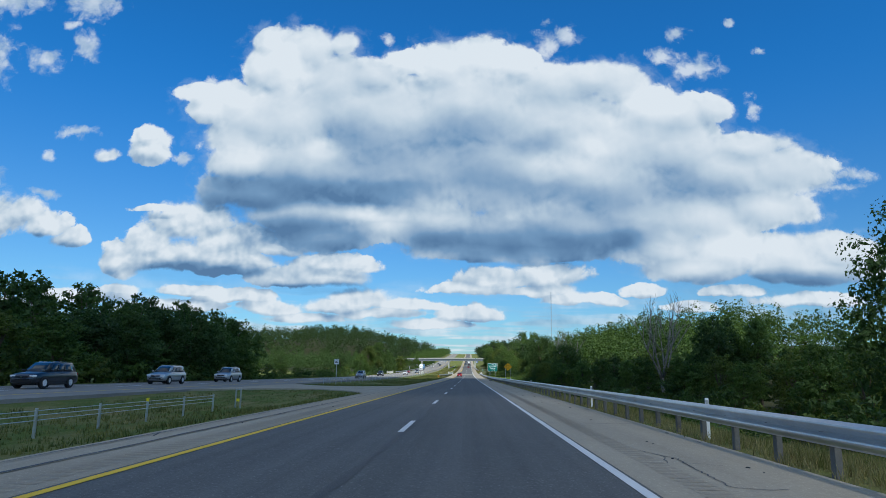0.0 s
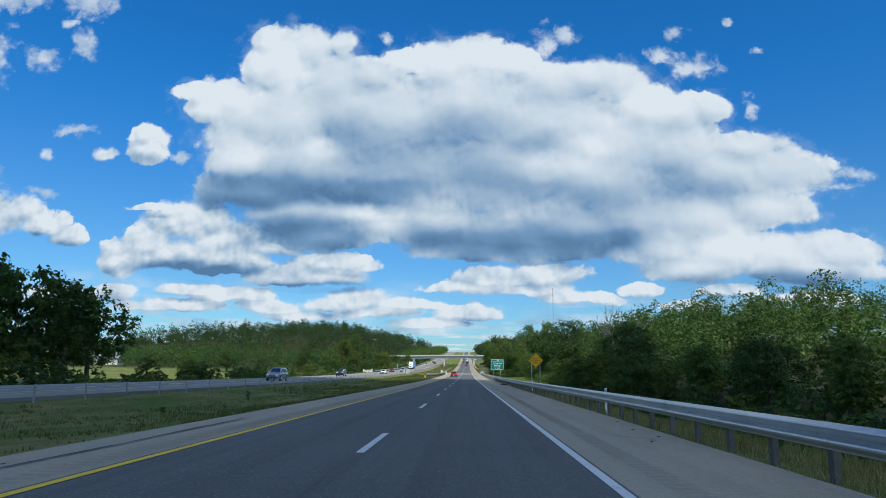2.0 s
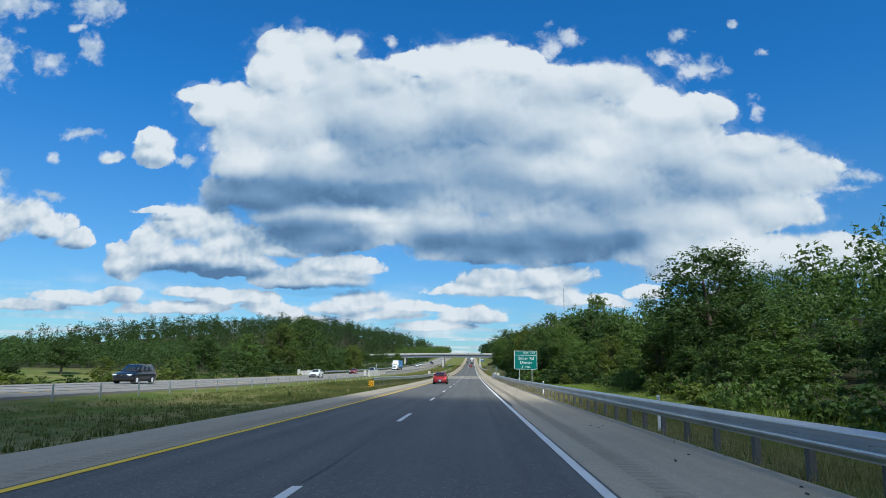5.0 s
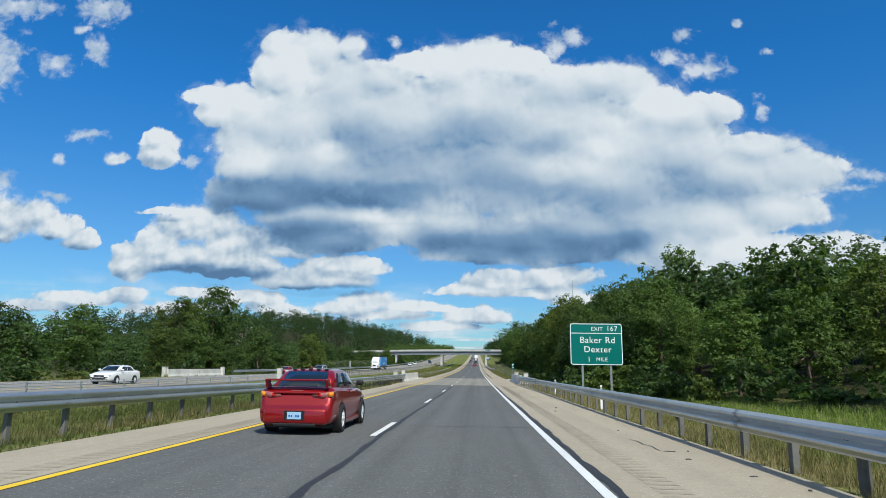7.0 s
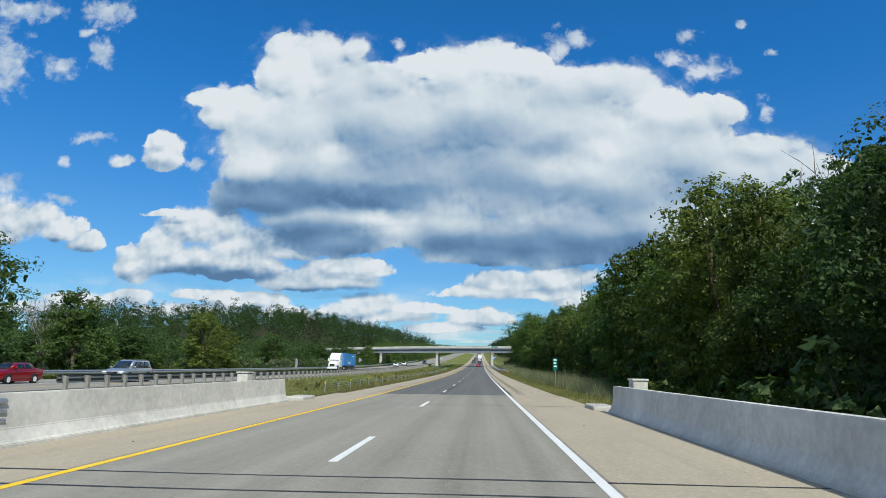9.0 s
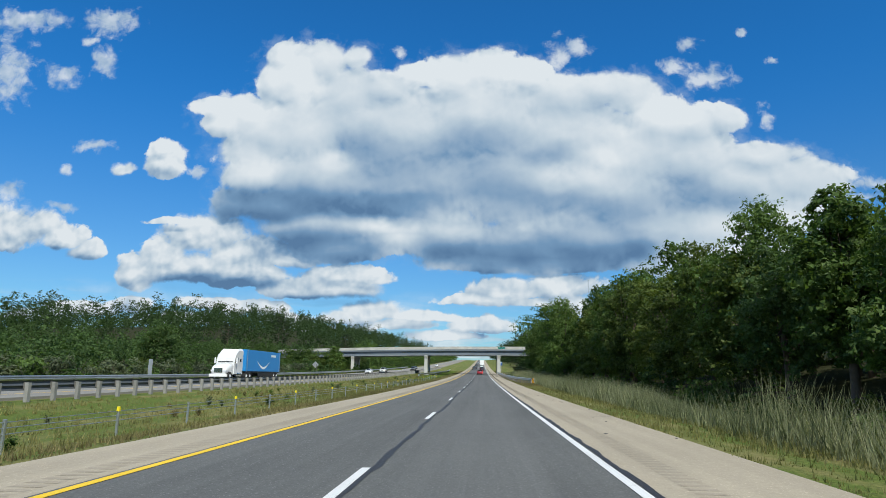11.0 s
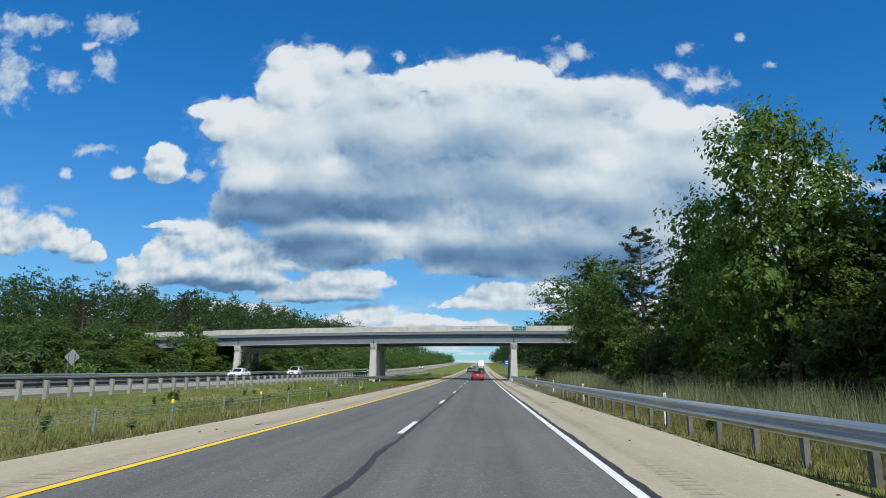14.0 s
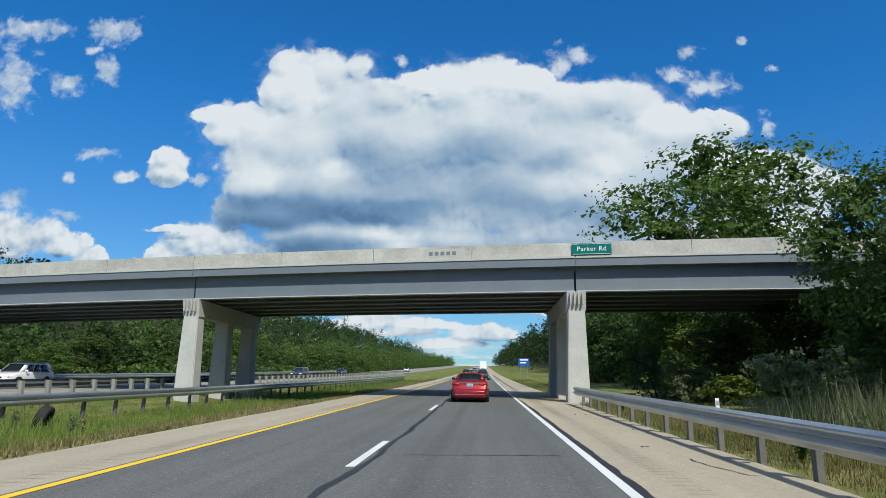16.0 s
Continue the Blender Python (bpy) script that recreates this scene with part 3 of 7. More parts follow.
def mesh_arrays(name, verts, quads, mat, smooth=False):
    """Fast mesh from numpy arrays; faces all have the same number of corners."""
    me = bpy.data.meshes.new(name)
    n, k = quads.shape
    me.vertices.add(len(verts))
    me.vertices.foreach_set("co", np.ascontiguousarray(verts, np.float32).ravel())
    me.loops.add(n * k)
    me.loops.foreach_set("vertex_index", np.ascontiguousarray(quads, np.int32).ravel())
    me.polygons.add(n)
    me.polygons.foreach_set("loop_start", np.arange(0, n * k, k, dtype=np.int32))
    if smooth:
        me.polygons.foreach_set("use_smooth", np.ones(n, bool))
    me.materials.append(mat)
    me.update(calc_edges=True)
    return me


def bm_mesh(name, bm, mat, smooth=False):
    me = bpy.data.meshes.new(name)
    bm.normal_update()
    bm.to_mesh(me)
    bm.free()
    for m in (mat if isinstance(mat, (list, tuple)) else [mat]):
        me.materials.append(m)
    if smooth:
        for p in me.polygons:
            p.use_smooth = True
    return me


def hang(name, me, parent, loc=(0, 0, 0), label="", kind=""):
    """A mesh as a part under a thing."""
    ob = new(name, me)
    ob.parent = parent
    ob.location = loc
    return tagged(ob, label=label, kind=kind)


def part(name, bm, mat, parent, label="", smooth=False, loc=(0, 0, 0)):
    return hang(name, bm_mesh(name, bm, mat, smooth), parent, loc, label)


def thing(name, label, category, loc=(0, 0, 0), group="", kind="", turn=0.0):
    ob = new(name)
    ob.empty_display_size = 0.2
    ob.matrix_basis = pose(loc[0], loc[1], loc[2], 0, 0, turn)
    return tagged(ob, label, category, group, kind)


def box(bm, x0, x1, y0, y1, z0, z1, bevel=0.0):
    m = Matrix.Translation(((x0 + x1) / 2, (y0 + y1) / 2, (z0 + z1) / 2)) @ Matrix.Diagonal((x1 - x0, y1 - y0, z1 - z0, 1))
    r = bmesh.ops.create_cube(bm, size=1, matrix=m)
    if bevel:
        edges = {e for v in r["verts"] for e in v.link_edges}
        bmesh.ops.bevel(bm, geom=list(edges), offset=bevel, segments=2, affect="EDGES", profile=0.5)
    return bm


def boxed(*a, **k):
    return box(bmesh.new(), *a, **k)


def tube(bm, pts, radii, n=7):
    """Tapered tube along points."""
    rings = []
    for i, p in enumerate(pts):
        p = Vector(p)
        d = (Vector(pts[min(i + 1, len(pts) - 1)]) - Vector(pts[max(i - 1, 0)])).normalized()
        a = d.orthogonal().normalized()
        b = d.cross(a)
        rings.append([bm.verts.new(p + (a * math.cos(2 * math.pi * j / n) + b * math.sin(2 * math.pi * j / n)) * radii[i]) for j in range(n)])
    for r0, r1 in zip(rings, rings[1:]):
        for j in range(n):
            bm.faces.new((r0[j], r0[(j + 1) % n], r1[(j + 1) % n], r1[j]))
    bm.faces.new(rings[0][::-1])
    bm.faces.new(rings[-1])
    return bm


def loft_bm(bm, sections, close_ends=True):
    """Closed sections of equal length joined in order."""
    rings = [[bm.verts.new(p) for p in s] for s in sections]
    n = len(rings[0])
    for r0, r1 in zip(rings, rings[1:]):
        for j in range(n):
            bm.faces.new((r0[j], r0[(j + 1) % n], r1[(j + 1) % n], r1[j]))
    if close_ends:
        bm.faces.new(rings[0][::-1])
        bm.faces.new(rings[-1])
    bmesh.ops.recalc_face_normals(bm, faces=bm.faces[:])
    return bm


def stations(y0, y1, step=6.0):
    n = max(2, int(round((y1 - y0) / step)) + 1)
    return np.linspace(y0, y1, n)


def slab(name, xa, xb, y0, y1, lift, mat, label, category, depth=0.3, step=6.0, parent=None, kind="structure"):
    """A strip of pavement that follows the road; xa and xb are numbers or functions of y."""
    ys = stations(y0, y1, step)
    fa = xa if callable(xa) else (lambda y: xa)
    fb = xb if callable(xb) else (lambda y: xb)
    v, f = [], []
    for y in ys:
        z = road_z(y) + lift
        v += [(fa(y), y, z), (fb(y), y, z), (fb(y), y, z - depth), (fa(y), y, z - depth)]
    for i in range(len(ys) - 1):
        a, b = 4 * i, 4 * i + 4
        for j in range(4):
            k = (j + 1) % 4
            f.append((a + j, b + j, b + k, a + k))
    f += [(0, 1, 2, 3), (len(v) - 1, len(v) - 2, len(v) - 3, len(v) - 4)]
    ob = new(name, mesh_from(name, v, f, mat))
    if parent:
        ob.parent = parent
        return tagged(ob, label=label)
    return tagged(ob, label, category, kind=kind)


def ribbon(name, pts, width, lift, mat, parent, label=""):
    """A flat thin line on the pavement along (x, y) points, uneven width."""
    rng = random.Random(int(abs(pts[0][0] * 131 + pts[0][1] * 17)))
    v, f = [], []
    for i, (x, y) in enumerate(pts):
        ax, ay = pts[max(i - 1, 0)]
        bx, by = pts[min(i + 1, len(pts) - 1)]
        l = math.hypot(bx - ax, by - ay) or 1
        nx, ny = -(by - ay) / l, (bx - ax) / l
        w = width * rng.uniform(0.6, 1.3) / 2
        z = road_z(y) + lift
        v += [(x + nx * w, y + ny * w, z), (x - nx * w, y - ny * w, z)]
    for i in range(len(pts) - 1):
        f.append((2 * i, 2 * i + 1, 2 * i + 3, 2 * i + 2))
    ob = new(name, mesh_from(name, v, f, mat))
    ob.parent = parent
    return tagged(ob, label=label)


# ---- the ground ----
def build_ground():
    xs = np.concatenate([[-4500, -2500, -1600, -1100, -800, -600], np.arange(-480, -60, 20), np.arange(-60, 60, 2.0), np.arange(60, 200, 14), [230, 300, 420, 600, 900, 1500, 2500, 4500]])
    ys = np.concatenate([[-1500, -600, -300, -150], np.arange(-80, 660, 6.0), np.arange(660, 1700, 30), [1800, 2100, 2600, 3300, 4600]])
    X, Y = np.meshgrid(xs, ys)
    Z = ground_z(X, Y)
    v = np.stack([X.ravel(), Y.ravel(), Z.ravel()], 1)
    nx, ny = len(xs), len(ys)
    i, j = np.meshgrid(np.arange(nx - 1), np.arange(ny - 1))
    a = (j * nx + i).ravel()
    q = np.stack([a, a + 1, a + nx + 1, a + nx], 1)
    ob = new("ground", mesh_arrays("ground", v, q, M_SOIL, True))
    tagged(ob, "grassy soil with green and straw-coloured patches, embankments and hills", "ground", kind="structure")


build_ground()

# ---- motorway pavement ----
CREEK0, CREEK1 = 293.1, 333.0
road = slab("road", -3.86, 3.86, -120, CREEK0, 0.0, M_ASPHALT, "dark grey worn asphalt carriageway with two lanes", "road")
deck = slab("road_deck", -3.86, 3.86, CREEK0, CREEK1, 0.004, M_DECK, "pale concrete deck of a short creek bridge", "road", depth=0.6)
road_far = slab("road_ahead", -3.86, 3.86, CREEK1, 2600, 0.0, M_ASPHALT, "grey asphalt carriageway climbing a distant hill", "road", step=12)
slab("pavement_right", 3.86, 6.95, -120, CREEK0, -0.012, M_SHOULDER, "tan concrete shoulder with rumble grooves", "pavement")
slab("pavement_right_ahead", 3.86, 6.65, CREEK1, 2600, -0.012, M_SHOULDER, "tan concrete shoulder beside reeds and guardrail", "pavement", step=12)
slab("pavement_deck_right", 3.86, 6.75, CREEK0, CREEK1, 0.003, M_SHOULDER, "tan concrete shoulder on the creek bridge", "pavement", depth=0.6)
slab("pavement_deck_left", -6.30, -3.86, CREEK0, CREEK1, 0.003, M_SHOULDER, "tan concrete median shoulder on the creek bridge", "pavement", depth=0.6)
slab("pavement_left", -6.15, -3.86, -120, CREEK0, -0.012, M_SHOULDER, "narrow tan concrete median shoulder", "pavement")
slab("pavement_left_ahead", -6.0, -3.86, CREEK1, 2600, -0.012, M_SHOULDER, "narrow tan concrete median shoulder with worn edge", "pavement", step=12)
opp = slab("road_opposite", lambda y: opp_x(y) - OPP_WIDTH, opp_x, -200, 2600, OPP_LIFT, M_OPP, "pale opposite carriageway across the median", "road", step=12)


def crossover():
    """Paved gap in the median for turning round."""
    v, f = [], []
    xs = np.linspace(-19.2, -5.9, 14)
    for x in xs:
        k = (x + 12.5) / 6.7
        w = 4.5 + 9.0 * k * k
        for s in (-1, 1):
            y = 60.5 + s * w + (1.5 if s > 0 else -1.5)
            lift = OPP_LIFT * np.interp(x, [-19.2, -5.9], [1, 0]) - 0.016
            v.append((x, y, road_z(y) + lift))
    for i in range(len(xs) - 1):
        f.append((2 * i, 2 * i + 2, 2 * i + 3, 2 * i + 1))
    n = len(v)
    v += [(a, b, c - 0.25) for a, b, c in v]
    for i in range(len(xs) - 1):
        f.append((n + 2 * i + 1, n + 2 * i + 3, n + 2 * i + 2, n + 2 * i))
        for s in (0, 1):
            f.append((2 * i + s, n + 2 * i + s, n + 2 * i + 2 + s, 2 * i + 2 + s))
    tagged(new("pavement_crossover", mesh_from("pavement_crossover", v, f, M_SHOULDER)), "paved turnaround gap through the grassy median", "pavement", kind="structure")


crossover()

# painted lines
LINE = 0.005
slab("edge_line", 3.64, 3.80, -120, 1500, LINE + 0.004, M_WHITE, "solid white edge line", "line", depth=0.002, parent=road)
slab("edge_line", -3.77, -3.61, -120, 1500, LINE + 0.004, M_YELLOW, "solid yellow edge line", "line", depth=0.002, parent=road)
_dash = mesh_from("dash", [(x, y, z) for z in (0, -0.006) for x, y in ((-0.075, 0), (0.075, 0), (0.07, 3.81), (-0.07, 3.79))],
                  [(0, 1, 2, 3), (0, 4, 5, 1), (1, 5, 6, 2), (2, 6, 7, 3), (3, 7, 4, 0)], M_WHITE)
for n in range(-6, 76):
    y = 0.99 + 15.24 * n
    ob = hang("lane_dash", _dash, road, (-0.27, y, float(road_z(y)) + 0.010))
    ob.rotation_euler = (math.atan2(float(road_z(y + 3.81) - road_z(y)), 3.81), 0, 0)
for n in range(-4, 70):
    y = 3.0 + 15.24 * n
    ob = hang("lane_dash", _dash, opp, (float(opp_x(y)) - 7.0, y, float(road_z(y)) + OPP_LIFT + 0.012))
slab("edge_line", lambda y: opp_x(y) - 3.2, lambda y: opp_x(y) - 3.06, -150, 1500, OPP_LIFT + 0.007, M_YELLOW, "yellow edge line", "line", depth=0.002, parent=opp)
slab("edge_line", lambda y: opp_x(y) - 11.0, lambda y: opp_x(y) - 10.86, -150, 1500, OPP_LIFT + 0.007, M_WHITE, "white edge line", "line", depth=0.002, parent=opp)

# sealed joints and cracks
rng = random.Random(7)


def wander(x0, y0, y1, step, amp, seed):
    r, pts, x = random.Random(seed), [], x0
    for y in np.arange(y0, y1, step):
        x = x0 + (x - x0) * 0.75 + r.uniform(-amp, amp)
        pts.append((x, float(y)))
    return pts


ribbon("tar_seam", wander(-0.26, -20, 46, 0.8, 0.05, 1), 0.14, 0.0075, M_TAR, road, "black tar over the lane joint")
ribbon("tar_seam", wander(-0.30, 46, 200, 1.0, 0.03, 2), 0.05, 0.0075, M_TAR, road)
ribbon("tar_seam", wander(-0.13, 200, CREEK0 - 0.5, 0.7, 0.045, 3), 0.13, 0.0075, M_TAR, road, "black tar over the lane joint")
ribbon("tar_seam", wander(-0.13, CREEK1, 620, 0.7, 0.05, 4), 0.13, 0.0075, M_TAR, road_far, "black tar over the lane joint")
ribbon("tar_seam", wander(3.89, 195, CREEK0 - 0.4, 0.35, 0.022, 5), 0.13, 0.0075, M_TAR, road)
ribbon("tar_seam", wander(3.89, CREEK1, 560, 0.35, 0.022, 6), 0.13, 0.0075, M_TAR, road_far)
ribbon("tar_seam", wander(-5.2, -20, 86, 1.0, 0.03, 8), 0.07, 0.0075, M_TAR, road)
ribbon("tar_seam", wander(-5.85, -20, 48, 1.0, 0.05, 9), 0.05, 0.0075, M_TAR, road)
for y in (20, 63, 101, 139, 188, 219.5, 235.2, 247.5, 262, 281, 288.5, 345, 384.6, 399, 416, 446.8, 463, 482, 499, 516, 536, 552):
    x0, x1 = rng.choice(((-3.5, 6.2), (-3.5, 3.5), (-0.2, 6.5), (-5.4, 3.4), (0.4, 3.3)))
    pts = [(x0 + (x1 - x0) * i / 14, y + rng.uniform(-0.07, 0.07) + 0.02 * i) for i in range(15)]
    ribbon("crack_seal", pts, 0.045, 0.0075, M_TAR, road if y < CREEK0 else road_far)
# forked sealed cracks on the right-hand shoulder
for crack in (((4.87, 13.3), (5.14, 12.5), (4.9, 11.4)), ((5.1, 12.5), (5.28, 12.1), (5.17, 11.1), (5.13, 10.3), (5.09, 9.6), (5.05, 9.1), (5.4, 8.95), (5.77, 8.95)), ((5.2, 11.5), (5.77, 11.2)),
              ((4.65, 257.5), (5.48, 257.8), (6.04, 257.5), (6.19, 256.3), (5.81, 255.2)), ((5.81, 255.2), (5.51, 255.5), (5.21, 255.9), (4.94, 256.6), (5.51, 257.1), (5.93, 256.6))):
    fine = []
    for (ax, ay), (bx, by) in zip(crack, crack[1:]):
        fine += [(ax + (bx - ax) * q / 5 + rng.uniform(-0.025, 0.025), ay + (by - ay) * q / 5 + rng.uniform(-0.05, 0.05)) for q in range(5)]
    ribbon("crack_seal", fine + [crack[-1]], 0.022, -0.004, M_TAR, road)
for cx, cy, k in ((5.6, 82, 2), (5.5, 242.5, 1), (5.4, 152, 2), (5.2, 505, 1), (5.5, 537, 1)):
    for _ in range(k):
        x, y, a, pts = cx + rng.uniform(-0.7, 0.7), cy + rng.uniform(-2.5, 2.5), rng.uniform(0, 6.28), []
        for i in range(12):
            pts.append((x, y))
            a += rng.uniform(-0.7, 0.7)
            x, y = x + 0.11 * math.cos(a), y + 0.20 * math.sin(a)
        ribbon("crack_seal", [(min(max(px, 4.4), 6.6), py) for px, py in pts], 0.028, -0.004, M_TAR, road if cy < CREEK0 else road_far)
for y, x0, x1 in ((293.4, -6.2, 6.7), (303.3, -6.2, 6.7), (304.4, -6.2, 6.7), (322.5, -6.2, 6.7), (332.6, -6.2, 6.7)):
    ribbon("deck_joint", [(x0 + (x1 - x0) * i / 12, y + 0.03 * math.sin(i)) for i in range(13)], 0.07, 0.009, M_TAR, deck)


def rumble(name, x0, x1, y0, y1, label):
    """Milled grooves across a shoulder: shallow lens-shaped cuts, one mesh."""
    v, f = [], []
    for y in np.arange(y0, y1, 0.32):
        z = float(road_z(y)) - 0.0115
        b = len(v)
        v += [(x0, y, z + 0.003), (x1, y, z + 0.003), (x1, y + 0.17, z + 0.003), (x0, y + 0.17, z + 0.003), (x0 + 0.03, y + 0.085, z + 0.001), (x1 - 0.03, y + 0.085, z + 0.001)]
        f += [(b, b + 1, b + 5, b + 4), (b + 4, b + 5, b + 2, b + 3)]
    tagged(new(name, mesh_from(name, v, f, M_RUMBLE)), label, "rumble strip", kind="stuff")


M_RUMBLE = pavement_material("milled_concrete", (0.325, 0.279, 0.212), 0.4, 0.35, 0.4)
rumble("rumble_grooves", 4.42, 4.88, -20, CREEK0 - 1, "milled grooves in the concrete shoulder")
rumble("rumble_grooves", 4.42, 4.88, CREEK1 + 2, 700, "milled grooves in the concrete shoulder")
rumble("rumble_grooves", -4.62, -4.12, -20, CREEK0 - 1, "milled grooves in the median shoulder")
rumble("rumble_grooves", -4.62, -4.12, CREEK1 + 2, 700, "milled grooves in the median shoulder")

# ---- guardrails ----
def beam_section(face, ridges=2, tall=0.40):
    """Cross-section of a corrugated rail, closed, drawn 8 mm thick; face is +1 or -1, the side that traffic sees."""
    pitch = tall / ridges
    prof = []
    for k in range(ridges):
        top = tall / 2 - k * pitch
        lip = 0.010 if k == 0 else 0.0
        prof += [(lip, top - 0.002), (0.026, top - 0.07 * pitch), (0.078, top - 0.27 * pitch), (0.085, top - 0.40 * pitch), (0.078, top - 0.54 * pitch), (0.010, top - 0.88 * pitch)]
    prof.append((0.004, -tall / 2))
    front = [(face * d, h) for d, h in prof]
    back = [(face * d - face * 0.008, h) for d, h in prof[::-1]]
    return front + back


def guardrail(label, path_x, y0, y1, face, spacing=1.905, height=0.60, block=True, x_post=0.20, lift=0.0, post_mat=None, group="", ridges=2, tall=0.40, beam_mat=None, post_w=0.055):
    """A run of W-beam rail on posts; path_x(y) is the beam's line."""
    rail = thing("guardrail", label, "guardrail", (float(path_x(y0)), y0, float(road_z(y0)) + lift), group)
    ox, oy, oz = rail.location
    sec = beam_section(face, ridges, tall)
    step = 7.62
    ys = np.arange(y0, y1 - 0.1, step)
    for a in ys:
        b = min(a + step + 0.15, y1)
        bm = bmesh.new()
        sects = []
        for y in np.linspace(a, b, 5):
            x, z = float(path_x(y)), float(road_z(y)) + lift + height
            sects.append([(x + d - ox, y - oy, z + h - oz) for d, h in sec])
        loft_bm(bm, sects)
        part("rail_beam", bm, beam_mat or M_STEEL, rail, smooth=False)
    pm = bm_mesh("post", boxed(-post_w, post_w, -post_w - 0.02, post_w + 0.02, -0.75, 0.76, bevel=0.008), post_mat or M_POST)
    bl = bm_mesh("block", boxed(-0.09, 0.09, -0.07, 0.07, -0.17, 0.17, bevel=0.006), M_POST)
    for y in np.arange(y0 + 0.4, y1 - 0.2, spacing):
        x, z = float(path_x(y)), float(road_z(y)) + lift
        hang("post", pm, rail, (x - face * x_post - ox, y - oy, z - oz + height - 0.62))
        if block:
            hang("block", bl, rail, (x - face * (x_post - 0.145) * 0.6 - face * 0.055 - ox, y - oy, z + height - oz))
    return rail


def right_x(y):
    return np.interp(y, [-50, 280, 303], [7.05, 7.05, 6.62])


def median_rail_x(y):
    return np.interp(y, [239, 262, 306], [-9.6, -7.4, -6.45])


guardrail("grey galvanised W-beam guardrail on weathered posts along the shoulder", right_x, -9.0, 283.2, -1, height=0.645)
guardrail("grey three-ridged guardrail joining the bridge parapet", right_x, 283.2, 302.4, -1, height=0.66, ridges=3, tall=0.50)
guardrail("grey W-beam guardrail flaring out at its end near the overpass", lambda y: np.interp(y, [448, 466, 475, 560], [8.3, 7.3, 7.05, 6.35]), 448.0, 556.5, -1, height=0.66)
guardrail("bright double-rail median guardrail leading to the creek bridge", median_rail_x, 239.0, 286.3, 1, height=0.60, tall=0.47)
guardrail("bright three-ridged median guardrail joining the bridge parapet", median_rail_x, 286.3, 306.5, 1, height=0.63, ridges=3, tall=0.50, spacing=0.95)
guardrail("steel guardrail along the median side of the opposite carriageway", lambda y: opp_x(y) + 1.4, 328.0, 700.0, -1, height=0.70, lift=0.0, spacing=1.905, x_post=0.20, post_mat=M_POST_L, beam_mat=M_STEEL_SHADED, post_w=0.09, tall=0.46, group="opposite rails")
guardrail("steel guardrail on the outer side of the opposite carriageway", lambda y: opp_x(y) - OPP_WIDTH - 0.4, 330.0, 690.0, 1, spacing=3.81, height=0.68, group="opposite rails")
guardrail("median guardrail shielding the overpass column", lambda y: np.interp(y, [533, 556, 600, 640], [-15.2, -13.0, -11.6, -12.2]), 533.0, 640.0, 1, height=0.58, lift=-0.2)


def rail_end(label, x, y, striped, half=0.30):
    """Blunt terminal of a guardrail."""
    t = thing("rail_terminal", label, "guardrail end", (x, y, float(ground_z(x, y))))
    part("housing", boxed(-0.22, 0.22, -0.1, 0.75, 0.28, 0.88, bevel=0.03), M_STEEL, t)
    part("post", boxed(-0.06, 0.06, 0.3, 0.42, -0.3, 0.5, bevel=0.005), M_POST, t)
    if striped:
        face = part("marker_panel", boxed(-half, half, -0.125, -0.105, 0.28, 0.92, bevel=0.004), M_SIGN_Y, t, "yellow and black striped marker")
        for k in range(-2, 4):
            # slanted black bars clipped to the panel
            z0 = 0.36 + 0.22 * k
            pts = []
            for px, pz in ((-half, z0), (half, z0 - 1.4 * half), (half, z0 - 1.4 * half + 0.11), (-half, z0 + 0.11)):
                pts.append((px, -0.131, min(max(pz, 0.285), 0.915)))
            if max(p[2] for p in pts) - min(p[2] for p in pts) > 0.05:
                hang("stripe", mesh_from("stripe", pts + [(a, b + 0.004, c) for a, b, c in pts], [(0, 1, 2, 3), (7, 6, 5, 4), (0, 4, 5, 1), (2, 6, 7, 3)], M_INK), t)


rail_end("median guardrail end with a yellow and black striped panel", -9.75, 238.3, True)
rail_end("grey steel guardrail end box in the median grass", -15.4, 532.2, False)
rail_end("guardrail end with a striped marker beside the reeds", 8.5, 447.3, True, 0.14)


def rail_delineator(x, y, h=1.05):
    t = thing("marker_post", "slim white marker post behind the guardrail", "marker post", (x, y, float(road_z(y)) - 0.1), "marker posts")
    part("stake", boxed(-0.045, 0.045, -0.012, 0.012, -0.6, h, bevel=0.004), M_SIGN_W, t)
    part("reflector", boxed(-0.035, 0.035, -0.017, -0.013, h - 0.16, h - 0.05), M_ALU, t)


for y in (16.4, 31.6, 62, 92, 122, 152.5, 183, 213.3, 238.5, 258, 274, 478, 494, 509, 524.5, 540):
    rail_delineator(7.45, y)


# ---- cable barriers ----
def cable_barrier(label, x, y0, y1, spacing, caps):
    """Three steel cables on slim posts."""
    c = thing("cable_barrier", label, "cable barrier", (x, y0, float(ground_z(x, y0))))
    oz = c.location.z
    pm = bm_mesh("post", boxed(-0.035, 0.035, -0.03, 0.03, -0.4, 0.84, bevel=0.004), M_STEEL)
    cap = bm_mesh("cap", boxed(-0.04, 0.04, -0.04, 0.04, 0.76, 0.90, bevel=0.004), M_REFLECT_Y)
    ys = np.arange(y0, y1, spacing)
    for i, y in enumerate(ys):
        z = float(ground_z(x, y)) - oz
        p = hang("post", pm, c, (0, y - y0, z))
        if caps and i % caps == 0:
            hang("cap", cap, p, (0, 0, 0), "yellow reflective cap")
    for h in (0.50, 0.64, 0.77):
        bm = bmesh.new()
        tube(bm, [(0, y - y0, float(ground_z(x, y)) - oz + h) for y in ys], [0.012] * len(ys), 5)
        part("cable", bm, M_STEEL, c)


